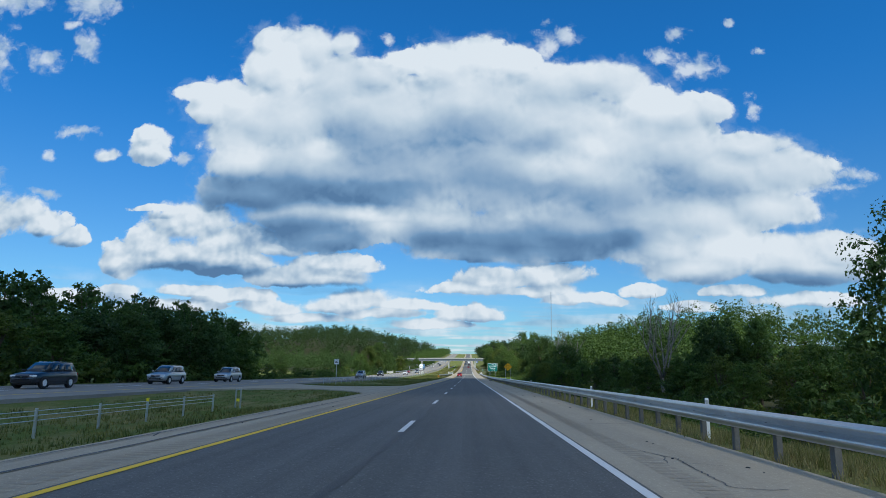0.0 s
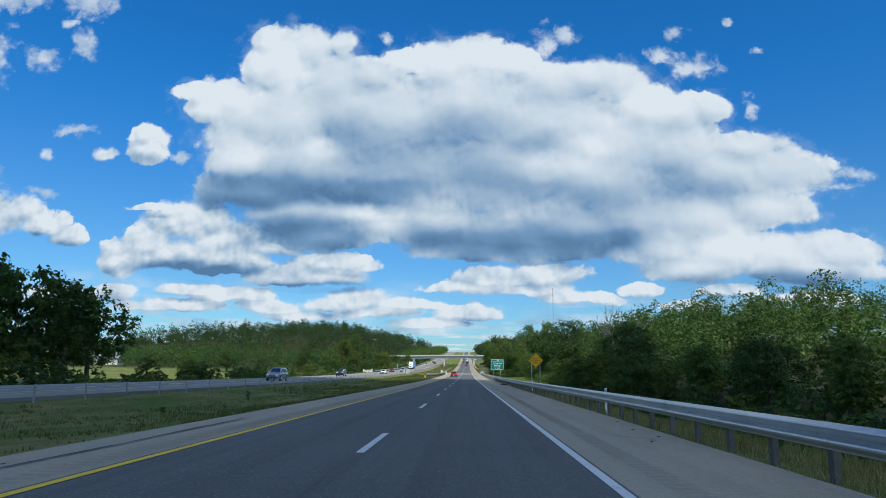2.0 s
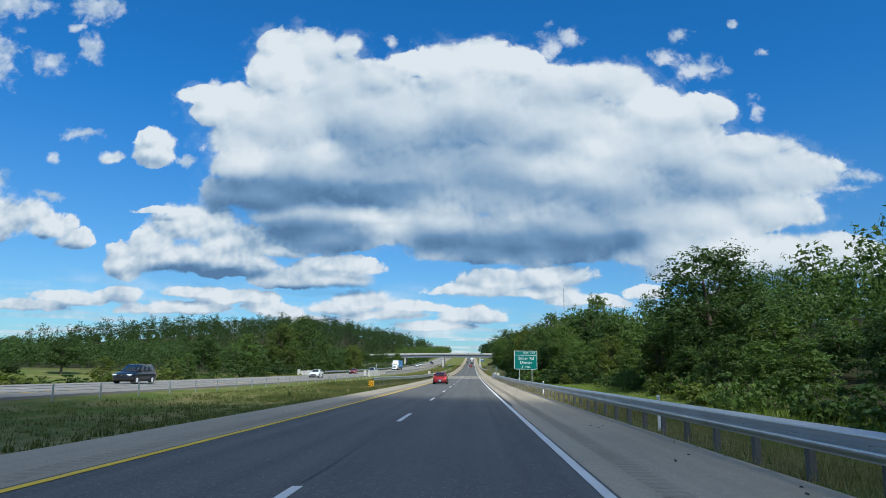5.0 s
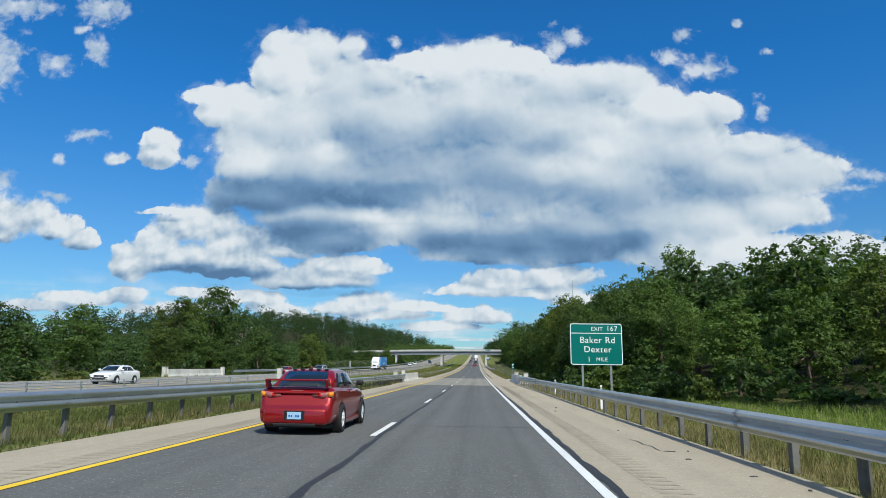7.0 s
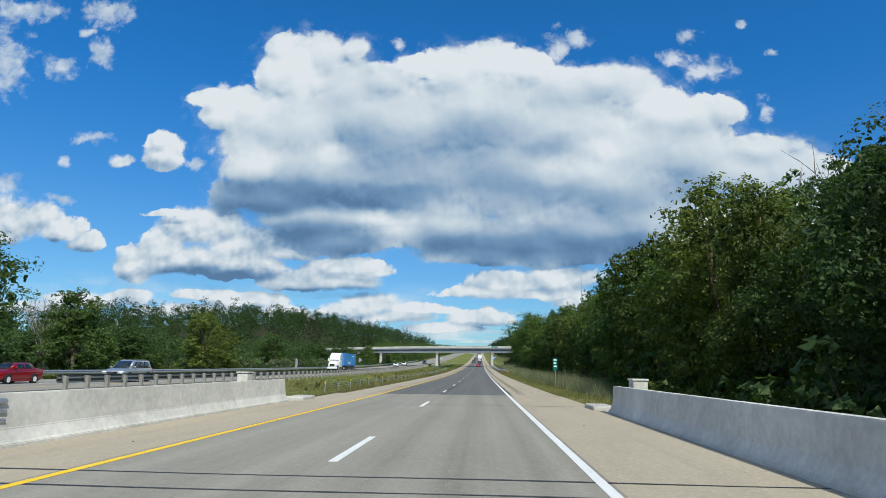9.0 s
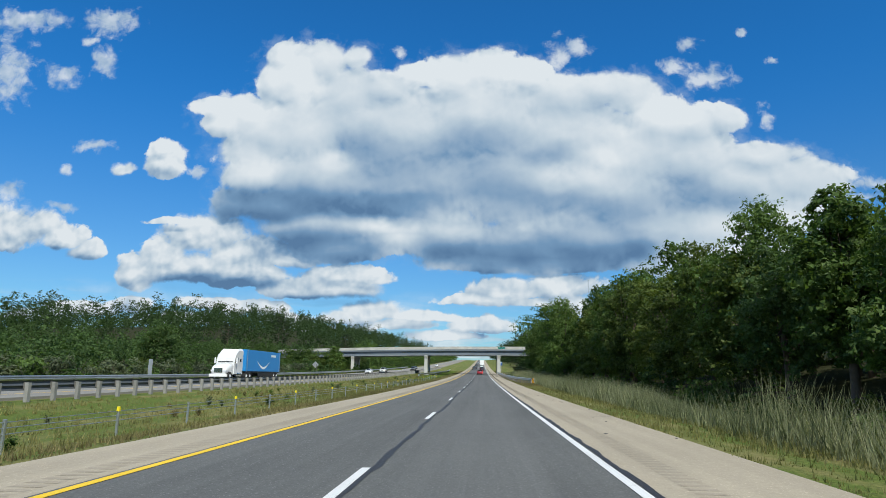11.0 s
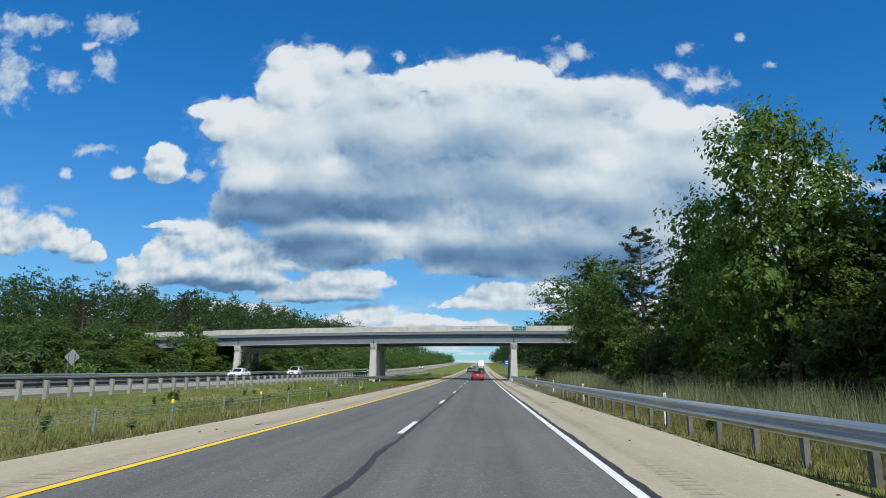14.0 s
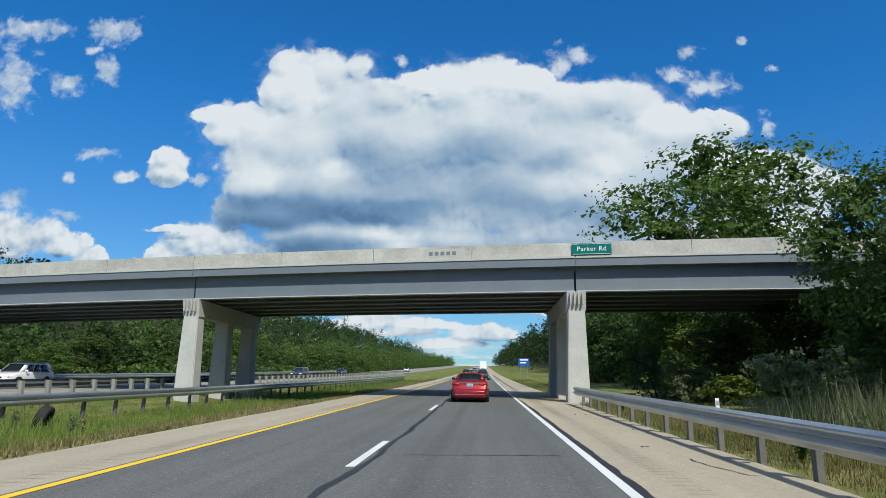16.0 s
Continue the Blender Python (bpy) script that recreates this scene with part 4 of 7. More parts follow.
cable_barrier("steel cable barrier on slim posts in the median grass", -11.0, -14.0, 33.0, 3.2, 3)
cable_barrier("steel cable barrier on slim posts along the opposite carriageway", -18.2, 86.0, 290.0, 4.0, 0)
cable_barrier("cable barrier with yellow-capped posts in tall median grass", -9.3, 342.0, 516.0, 4.6, 2)

for x, y in ((-11.0, 34.2), (-9.6, 517.5)):
    t = thing("cable_anchor", "grey steel cable anchor frame with a yellow reflector", "cable anchor", (x, y, float(ground_z(x, y))))
    part("upright", boxed(-0.16, -0.10, -0.05, 0.05, -0.2, 0.95, bevel=0.005), M_STEEL, t)
    part("upright", boxed(0.10, 0.16, -0.05, 0.05, -0.2, 0.95, bevel=0.005), M_STEEL, t)
    part("crossbar", boxed(-0.16, 0.16, -0.05, 0.05, 0.951, 1.01, bevel=0.005), M_STEEL, t)
    part("reflector", boxed(-0.09, 0.09, -0.02, 0.0, 0.35, 0.5), M_REFLECT_Y, t)

# ---- concrete barriers of the creek bridges ----
def parapet(label, x, y0, y1, face, height=0.95, lift=0.0, group="creek parapets"):
    """Sloped-face concrete barrier; face is the side of the traffic."""
    t = thing("parapet", label, "concrete barrier", (x, y0, float(road_z(y0)) + lift), group)
    o = t.location
    prof = [(0.0, -0.4), (0.0, 0.08), (-0.06, 0.09), (-0.17, 0.33), (-0.22, height), (-0.45, height), (-0.50, -0.4)]
    panels = np.linspace(y0, y1, max(2, int((y1 - y0) / 5) + 1))
    for a, b in zip(panels, panels[1:]):
        bm = bmesh.new()
        sects = []
        for y in (a + 0.006, b - 0.006):
            z = float(road_z(y)) + lift
            sects.append([(face * d, y - y0, z - o.z + h) for d, h in prof])
        loft_bm(bm, sects)
        edges = [e for e in bm.edges if abs(e.verts[0].co.y - e.verts[1].co.y) > 0.5]
        bmesh.ops.bevel(bm, geom=edges, offset=0.018, segments=2, affect="EDGES")
        part("panel", bm, M_CONC_L, t)
    return t


parapet("pale concrete barrier with a sloped face on the creek bridge", -6.22, 305.6, 323.0, 1)
parapet("pale concrete barrier with a sloped face on the creek bridge", 6.72, 301.2, 319.2, -1)
parapet("weathered concrete parapet of the opposite creek bridge", float(opp_x(310)) - 0.2, 308.5, 325.0, -1, lift=OPP_LIFT + 0.1)
parapet("weathered concrete parapet of the opposite creek bridge", float(opp_x(310)) - OPP_WIDTH - 1.4, 311.0, 328.0, 1, lift=OPP_LIFT)
for x, y in ((-22.3, 325.4), (-22.3, 308.2), (-37.7, 328.4), (-38.3, 311.0), (7.55, 318.0), (7.6, 302.0), (-7.6, 306.6), (-8.7, 324.2)):
    t = thing("end_block", "square concrete end post of a bridge railing", "concrete block", (x, y, float(road_z(y)) + OPP_LIFT * (x < -15)), "end posts")
    part("block", boxed(-0.25, 0.25, -0.34, 0.34, -1.5, 1.17, bevel=0.04), M_CONC_L, t)
    part("cap", boxed(-0.28, 0.28, -0.37, 0.37, 1.171, 1.24, bevel=0.02), M_CONC_L, t)
for x, y in ((-6.3, 325.0), (6.9, 321.3)):
    t = thing("rubble_pile", "low worn concrete apron stub beside the barrier end", "concrete stub", (x, y, float(road_z(y))))
    part("stub", boxed(-0.5, 0.4, -0.9, 1.2, -0.2, 0.16, bevel=0.07), M_CONC, t)

# ---- the overpass ----
def deck_z(x):
    """Underside of the girders along the overpass."""
    return 4.26 - 0.00025 * (x - 8) ** 2


def overpass():
    y0, wide = 558.3, 11.4
    skew = -0.13
    b = thing("overpass", "grey steel girder overpass with concrete parapets and tapered piers", "bridge", (0, y0, 0))
    ends = [-66.0, -40.3, -16.1, 6.9, 31.0]

    def row(name, mat, off, y_in, y_out, z0, z1, xa, xb, label="", bevel=0.0):
        n = max(2, int((xb - xa) / 4))
        sects = []
        for x in np.linspace(xa, xb, n + 1):
            d = deck_z(x)
            yy = skew * (x - 6.9)
            sects.append([(x, yy + y_in, d + z0), (x, yy + y_out, d + z0), (x, yy + y_out, d + z1), (x, yy + y_in, d + z1)])
        return part(name, loft_bm(bmesh.new(), sects), mat, b, label)

    for xa, xb in zip(ends, ends[1:]):
        for k in range(6):
            yg = 0.55 + k * (wide - 1.1) / 5
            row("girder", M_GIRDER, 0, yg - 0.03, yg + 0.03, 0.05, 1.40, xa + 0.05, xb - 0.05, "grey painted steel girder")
            # the foremost bottom flange is paler than the ones behind it
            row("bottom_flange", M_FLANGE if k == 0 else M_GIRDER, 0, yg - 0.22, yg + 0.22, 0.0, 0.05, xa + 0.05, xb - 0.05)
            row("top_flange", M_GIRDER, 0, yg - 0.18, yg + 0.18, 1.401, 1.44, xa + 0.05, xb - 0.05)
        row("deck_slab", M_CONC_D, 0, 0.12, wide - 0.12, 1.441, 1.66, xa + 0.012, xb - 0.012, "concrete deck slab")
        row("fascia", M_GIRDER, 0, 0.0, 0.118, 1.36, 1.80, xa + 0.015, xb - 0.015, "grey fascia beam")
        row("drip_edge", M_CONC_D, 0, -0.05, 0.118, 1.802, 1.92, xa + 0.015, xb - 0.015)
        n = 4
        for i in range(n):
            pa, pb = xa + (xb - xa) * i / n, xa + (xb - xa) * (i + 1) / n
            row("parapet_panel", M_CONC, 0, 0.0, 0.28, 1.922, 2.68, pa + 0.012, pb - 0.012, "pale stained concrete parapet panel")
            row("parapet_panel", M_CONC, 0, wide - 0.28, wide, 1.662, 2.68, pa + 0.012, pb - 0.012)
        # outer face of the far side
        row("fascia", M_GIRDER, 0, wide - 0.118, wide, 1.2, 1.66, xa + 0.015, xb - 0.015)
    for px in (-40.3, -16.1, 6.9):
        yy = skew * (px - 6.9)
        zt = deck_z(px)
        zb = float(ground_z(px, y0 + 4)) - 1.0
        bm = bmesh.new()
        w, d = 0.52, wide - 0.5
        loft_bm(bm, [[(px - w, yy + 0.35, zt - 1.05), (px + w, yy + 0.35, zt - 1.05), (px + w, yy + d, zt - 1.05), (px - w, yy + d, zt - 1.05)],
                     [(px - w, yy + 0.12, zt - 0.03), (px + w, yy + 0.12, zt - 0.03), (px + w, yy + d + 0.2, zt - 0.03), (px - w, yy + d + 0.2, zt - 0.03)]])
        cap = part("pier_cap", bm, M_CONC_D, b, "concrete pier cap")
        for k in range(4):
            part("ridge", boxed(px - 0.36 + k * 0.22, px - 0.31 + k * 0.22, yy + 0.02, yy + 0.20, zt - 0.75, zt - 0.12), M_CONC, cap)
        for k in range(3):
            yc = yy + 0.75 + k * (wide - 2.0) / 2
            wb = 0.62
            bm = bmesh.new()
            loft_bm(bm, [[(px - wb, yc - 0.62, zb), (px + wb, yc - 0.62, zb), (px + wb, yc + 0.5, zb), (px - wb, yc + 0.5, zb)],
                         [(px - 0.46, yc - 0.46, zt - 1.055), (px + 0.46, yc - 0.46, zt - 1.055), (px + 0.46, yc + 0.46, zt - 1.055), (px - 0.46, yc + 0.46, zt - 1.055)]])
            bmesh.ops.bevel(bm, geom=[e for e in bm.edges if abs(e.verts[0].co.z - e.verts[1].co.z) > 1], offset=0.05, segments=2, affect="EDGES")
            part("column", bm, M_CONC_D, b, "tapered concrete column")
    # abutments in the banks
    for xa in (-66.0, 31.0):
        s = 1 if xa > 0 else -1
        part("abutment", boxed(min(xa, xa + s * 3), max(xa, xa + s * 3), -1.0, wide + 1.0, -3.0, deck_z(xa) + 0.02), M_CONC_D, b)
    sgn = thing("street_sign", "small green overpass name sign with white letters", "sign", (7.75, y0 - 0.19, deck_z(7.7) + 1.98), "", turn=-7.4)
    part("panel", boxed(-1.06, 1.06, -0.02, 0.02, -0.02, 0.62, bevel=0.01), M_SIGN_G, sgn)
    part("border", boxed(-1.02, 1.02, -0.024, -0.021, 0.012, 0.030), M_SIGN_W, sgn)
    part("border", boxed(-1.02, 1.02, -0.024, -0.021, 0.570, 0.588), M_SIGN_W, sgn)
    write(sgn, "Parker Rd", (0, -0.026, 0.19), 0.36)
    soot = thing("graffiti_patch", "grey scrubbed paint patch on the parapet", "stain", (-0.4, y0 - 0.003 + skew * -7.3, deck_z(-0.4) + 2.26), "", turn=-7.4)
    part("patch", boxed(-1.2, 1.2, 0.0, 0.006, -0.22, 0.28), M_CONC_D, soot)
    for k in range(5):
        part("bar", boxed(-0.9 + k * 0.34, -0.68 + k * 0.34, -0.006, -0.001, -0.1, 0.12), M_GIRDER, soot)


FONT_MESH = {}


def write(parent, text, loc, size, mat=None, align="CENTER"):
    """Raised lettering facing -y, as a mesh."""
    cu = bpy.data.curves.new("letters", "FONT")
    cu.body, cu.size, cu.align_x, cu.extrude = text, size, align, 0.002
    cu.space_character = 1.08
    tmp = bpy.data.objects.new("letters", cu)
    scene.collection.objects.link(tmp)
    bpy.context.view_layer.update()
    me = bpy.data.meshes.new_from_object(tmp.evaluated_get(bpy.context.evaluated_depsgraph_get()))
    bpy.data.objects.remove(tmp)
    me.materials.clear()
    me.materials.append(mat or M_SIGN_W)
    ob = new("lettering", me)
    ob.parent = parent
    ob.matrix_basis = pose(loc[0], loc[1], loc[2], 90, 0, 0)
    return ob


overpass()

# ---- signs ----
def rounded_panel(w, h, r, depth, y=0.0, n=5):
    bm = bmesh.new()
    pts = []
    for cx, cz, a0 in ((w / 2 - r, h / 2 - r, 0), (-w / 2 + r, h / 2 - r, 90), (-w / 2 + r, -h / 2 + r, 180), (w / 2 - r, -h / 2 + r, 270)):
        for i in range(n + 1):
            a = radians(a0 + 90 * i / n)
            pts.append((cx + r * math.cos(a), cz + r * math.sin(a)))
    return loft_bm(bm, [[(x, y, z) for x, z in pts], [(x, y + depth, z) for x, z in pts]])


def rounded_border(w, h, r, t, y):
    """A thin frame line on a panel."""
    v, f, n = [], [], 5
    for inset in (0, t):
        for cx, cz, a0 in ((w / 2 - r, h / 2 - r, 0), (-w / 2 + r, h / 2 - r, 90), (-w / 2 + r, -h / 2 + r, 180), (w / 2 - r, -h / 2 + r, 270)):
            for i in range(n + 1):
                a = radians(a0 + 90 * i / n)
                v.append((cx + (r - inset) * math.cos(a), y, cz + (r - inset) * math.sin(a)))
    m = len(v) // 2
    for i in range(m):
        f.append((i, (i + 1) % m, m + (i + 1) % m, m + i))
    return mesh_from("border", v, f, M_SIGN_W)


def exit_sign():
    x, y = 11.93, 282.8
    s = thing("exit_sign", "green motorway exit sign with white border on two steel posts", "road sign", (x, y, float(road_z(y))))
    w, h, zc = 4.26, 3.40, 3.74
    panel = part("panel", rounded_panel(w, h, 0.22, 0.04), M_SIGN_G, s, loc=(0, 0, zc))
    hang("border", rounded_border(w - 0.04, h - 0.04, 0.20, 0.06, -0.004), panel)
    part("divider", boxed(-w / 2 + 0.03, w / 2 - 0.03, -0.006, -0.002, 0.86, 0.92), M_SIGN_W, panel)
    write(panel, "EXIT", (0.08, -0.006, 1.10), 0.44)
    write(panel, "167", (1.30, -0.006, 1.08), 0.58)
    write(panel, "Baker Rd", (0.10, -0.006, 0.10), 0.72)
    write(panel, "Dexter", (0.10, -0.006, -0.66), 0.72)
    write(panel, "1", (-0.62, -0.006, -1.40), 0.56)
    write(panel, "MILE", (0.42, -0.006, -1.38), 0.44)
    for px in (-1.15, 1.15):
        part("post", boxed(px - 0.08, px + 0.08, 0.05, 0.17, -1.6, zc + h / 2 - 0.15, bevel=0.006), M_STEEL, s, "galvanised steel post")
    for pz in (-1.2, 0, 1.2):
        part("stiffener", boxed(-w / 2 + 0.1, w / 2 - 0.1, 0.0405, 0.0495, zc + pz - 0.05, zc + pz + 0.05), M_ALU, s)


def diamond_sign():
    x, y = 10.36, 146.0
    s = thing("warning_sign", "yellow diamond warning sign with black letters on two posts", "road sign", (x, y, float(road_z(y))))
    q = rounded_panel(1.33, 1.33, 0.08, 0.008)
    bmesh.ops.rotate(q, verts=q.verts[:], cent=(0, 0, 0), matrix=Matrix.Rotation(radians(45), 3, "Y"))
    panel = part("panel", q, M_SIGN_Y, s, loc=(0, 0, 3.18))
    b = rounded_border(1.27, 1.27, 0.06, 0.025, -0.004)
    b.materials.clear()
    b.materials.append(M_INK)
    rim = hang("border", b, panel)
    rim.rotation_euler = (0, radians(45), 0)
    write(panel, "BRIDGE", (0, -0.006, 0.17), 0.23, M_INK)
    write(panel, "ICES BEFORE", (0, -0.006, -0.09), 0.23, M_INK)
    write(panel, "ROAD", (0, -0.006, -0.35), 0.23, M_INK)
    for px in (-0.52, 0.52):
        part("post", boxed(px - 0.04, px + 0.04, 0.012, 0.07, -2.4, 3.0, bevel=0.005), M_STEEL, s, "steel U-channel post")


def plain_sign(name, label, x, y, w, h, zc, mat, bars=0, back=False, posts=1, bar_mat=None, base=None):
    z = float(ground_z(x, y)) if base is None else base
    s = thing(name, label, "road sign", (x, y, z))
    panel = part("panel", rounded_panel(w, h, min(w, h) * 0.08, 0.012), M_ALU if back else mat, s, loc=(0, 0, zc))
    for k in range(bars):
        zz = h * (0.5 - (k + 0.8) / (bars + 0.8))
        part("text_bar", boxed(-w * 0.36, w * (0.36 if k % 2 == 0 else 0.2), -0.006, -0.002, zz, zz + h * 0.32 / bars), bar_mat or M_SIGN_W, panel)
    for k in range(posts):
        px = 0 if posts == 1 else (-w * 0.3 + k * w * 0.6)
        part("post", boxed(px - 0.035, px + 0.035, 0.014, 0.07, -0.5, zc + h * 0.4, bevel=0.004), M_STEEL, s)
    return s


exit_sign()
diamond_sign()
plain_sign("notice_sign", "white notice sign with dark bars on a median post", -14.4, 75.8, 0.56, 0.62, 2.75, M_SIGN_W, 3, bar_mat=M_INK)
plain_sign("mile_sign", "narrow green marker sign beside the reeds", 9.3, 357.5, 0.42, 1.15, 2.2, M_SIGN_G, 3)
plain_sign("service_sign", "blue service sign on two posts beyond the overpass", 9.9, 652.0, 2.2, 1.6, 3.2, M_SIGN_B, 2, posts=2)
_d = rounded_panel(1.2, 1.2, 0.08, 0.01)
_s = thing("far_warning_sign", "grey back of a diamond warning sign across the motorway", "road sign", (-41.1, 521.8, float(ground_z(-41.1, 521.8))))
bmesh.ops.rotate(_d, verts=_d.verts[:], cent=(0, 0, 0), matrix=Matrix.Rotation(radians(45), 3, "Y"))
part("panel", _d, M_ALU, _s, loc=(0, 0, 3.0))
for _px in (-0.35, 0.35):
    part("post", boxed(_px - 0.04, _px + 0.04, -0.07, -0.012, -0.5, 3.3, bevel=0.004), M_POST, _s)
plain_sign("far_notice_sign", "narrow grey back of a sign across the motorway", -39.0, 436.0, 0.5, 1.9, 2.1, M_ALU, 0, back=True)


def radio_mast():
    x, y = 202.5, 1550.0
    z = float(ground_z(x, y))
    t = thing("radio_mast", "slender lattice radio mast above the woods", "mast", (x, y, z))
    bm = bmesh.new()
    for a in (0, 120, 240):
        tube(bm, [(0.9 * math.cos(radians(a)), 0.9 * math.sin(radians(a)), k) for k in (0, 75, 150)], [0.22] * 3, 5)
    part("mast_frame", bm, M_STEEL, t)
    bm = bmesh.new()
    for k in range(0, 150, 5):
        for a in (0, 120, 240):
            p = (0.9 * math.cos(radians(a)), 0.9 * math.sin(radians(a)), k)
            q = (0.9 * math.cos(radians(a + 120)), 0.9 * math.sin(radians(a + 120)), k + 5)
            tube(bm, [p, q], [0.10, 0.10], 4)
    part("bracing", bm, M_STEEL, t)


radio_mast()


def barn():
    x, y = -182, 356
    z = float(ground_z(x, y))
    t = thing("farm_shed", "pale low farm shed with a grey metal roof", "barn", (x, y, z), turn=18)
    wallm = material("shed_cladding", (0.55, 0.54, 0.50), 0.7, vary=0.15, scale=0.4)
    roofm = material("shed_roof", (0.30, 0.31, 0.32), 0.5, metal=0.3, vary=0.2, scale=0.3)
    part("wall", boxed(-16, 20, -7, 7, -1.0, 3.4), wallm, t)
    bm = bmesh.new()
    loft_bm(bm, [[(xx, -7.8, 3.2), (xx, 0, 5.9), (xx, 7.8, 3.2), (xx, 7.8, 3.5), (xx, 0, 6.2), (xx, -7.8, 3.5)] for xx in (-16.6, 20.6)])
    part("roof", bm, roofm, t)
    part("gable", loft_bm(bmesh.new(), [[(xx, -7, 3.401), (xx, 7, 3.401), (xx, 0, 5.8)] for xx in (-15.9, -15.8)]), wallm, t)
    for k in range(4):
        part("doorway", boxed(-4 + k * 5.2, -0.6 + k * 5.2, -7.06, -7.004, -0.5, 2.9), M_TRIM, t)


barn()

# ---- vegetation ----
def ball(sub):
    bm = bmesh.new()
    bmesh.ops.create_icosphere(bm, subdivisions=sub, radius=1.0)
    v = np.array([x.co[:] for x in bm.verts])
    bm.verts.index_update()
    f = np.array([[x.index for x in q.verts] for q in bm.faces])
    bm.free()
    return v, f


BALLS = {1: ball(1), 2: ball(2)}


def leaf_cloud(centres, radii, count, size, rs, up=0.35, flat=1.0, core=2, fill=0.80):
    """Clumps of foliage: a lumpy inner mass in every clump and small folded leaves over it.
    Returns vertices, triangles and the number of inner triangles, which come first."""
    bv, bf = BALLS[core]
    n = len(centres)
    lump = 1 + rs.normal(size=(n, len(bv))) * 0.15
    cv = bv[None] * (radii[:, None] * fill * lump)[:, :, None]
    cv[:, :, 2] *= 0.85 * flat
    cv = (cv + centres[:, None]).reshape(-1, 3)
    cf = (bf[None] + (np.arange(n) * len(bv))[:, None, None]).reshape(-1, 3)
    w = radii ** 2
    pick = rs.choice(n, count, p=w / w.sum())
    d = rs.normal(size=(count, 3))
    d /= np.linalg.norm(d, axis=1)[:, None]
    off = d * (radii[pick] * rs.uniform(0.45, 1.25, count))[:, None]
    off[:, 2] *= flat
    c = centres[pick] + off
    nrm = d * 0.9 + rs.normal(size=(count, 3)) * 0.5 + np.array([0, 0, up])
    nrm /= np.linalg.norm(nrm, axis=1)[:, None]
    a = np.cross(nrm, rs.normal(size=(count, 3)))
    a /= np.linalg.norm(a, axis=1)[:, None] + 1e-9
    b = np.cross(nrm, a)
    s = size * rs.uniform(0.55, 1.4, count)[:, None]
    v = np.empty((count, 4, 3))
    v[:, 0] = c - a * s
    v[:, 1] = c - b * s * 0.5 + nrm * s * 0.16
    v[:, 2] = c + a * s
    v[:, 3] = c + b * s * 0.5 + nrm * s * 0.16
    q = np.arange(count)[:, None] * 4 + len(cv)
    t = np.concatenate([q + np.array([0, 1, 2]), q + np.array([0, 2, 3])])
    return np.concatenate([cv, v.reshape(-1, 3)]), np.concatenate([cf, t]), len(cf)


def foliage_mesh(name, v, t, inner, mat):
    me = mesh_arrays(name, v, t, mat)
    me.materials.append(INNER_SHADE[mat.name])
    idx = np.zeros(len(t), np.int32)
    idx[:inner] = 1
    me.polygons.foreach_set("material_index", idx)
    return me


def crown_lobes(h, rad, trunk, rs, n, shape):
    """Centres and radii of the billows of an uneven crown from trunk height to h."""
    cs, rr = [], []
    bulges = [(rs.uniform(0, 6.28), rs.uniform(0.7, 1.1), rs.uniform(0.35, 0.9)) for _ in range(6)]
    for i in range(n):
        k = (i + rs.uniform(0, 1)) / n
        if shape == "round":
            prof = math.sqrt(max(0.05, 1 - ((k - 0.42) / 0.62) ** 2))
        elif shape == "tall":
            prof = 0.95 * math.sqrt(max(0.04, 1 - ((k - 0.36) / 0.68) ** 2))
        else:
            prof = 0.50 + 0.55 * k if k < 0.75 else 0.91 - (k - 0.75) * 2.6
        a = i * 2.4 + rs.uniform(-0.7, 0.7)
        push = 1 + 0.32 * sum(math.cos(a - ba) * bs * math.exp(-((k - bz) / 0.25) ** 2) for ba, bs, bz in bulges) / 1.6
        size = rad * rs.uniform(0.24, 0.42) * (0.72 + 0.4 * prof)
        r = max(0.0, rad * prof * push * rs.uniform(0.55, 1.0) - size * 0.55)
        z = trunk + size * 0.6 + (h - trunk - size * 1.5) * k
        cs.append((r * math.cos(a), r * math.sin(a), z))
        rr.append(size)
    return np.array(cs), np.array(rr)


def sprigs(c, nrm, s, rs, folded, start):
    """Leaves at c facing nrm, half length s: folded pairs of faces, or single pointed faces."""
    a = np.cross(nrm, rs.normal(size=nrm.shape))
    a /= np.linalg.norm(a, axis=1)[:, None] + 1e-9
    b = np.cross(nrm, a)
    n = len(c)
    if folded:
        v = np.stack([c - a * s, c - b * s * 0.55 + nrm * s * 0.18, c + a * s, c + b * s * 0.55 + nrm * s * 0.18], 1)
        q = np.arange(n)[:, None] * 4 + start
        return v.reshape(-1, 3), np.concatenate([q + np.array([0, 1, 2]), q + np.array([0, 2, 3])])
    v = np.stack([c - a * s - b * s * 0.6, c - a * s * 0.4 + b * s * 0.9, c + a * s * 1.2 - b * s * 0.1], 1)
    return v.reshape(-1, 3), np.arange(n * 3).reshape(-1, 3) + start


def unit(v):
    return v / (np.linalg.norm(v, axis=1)[:, None] + 1e-9)


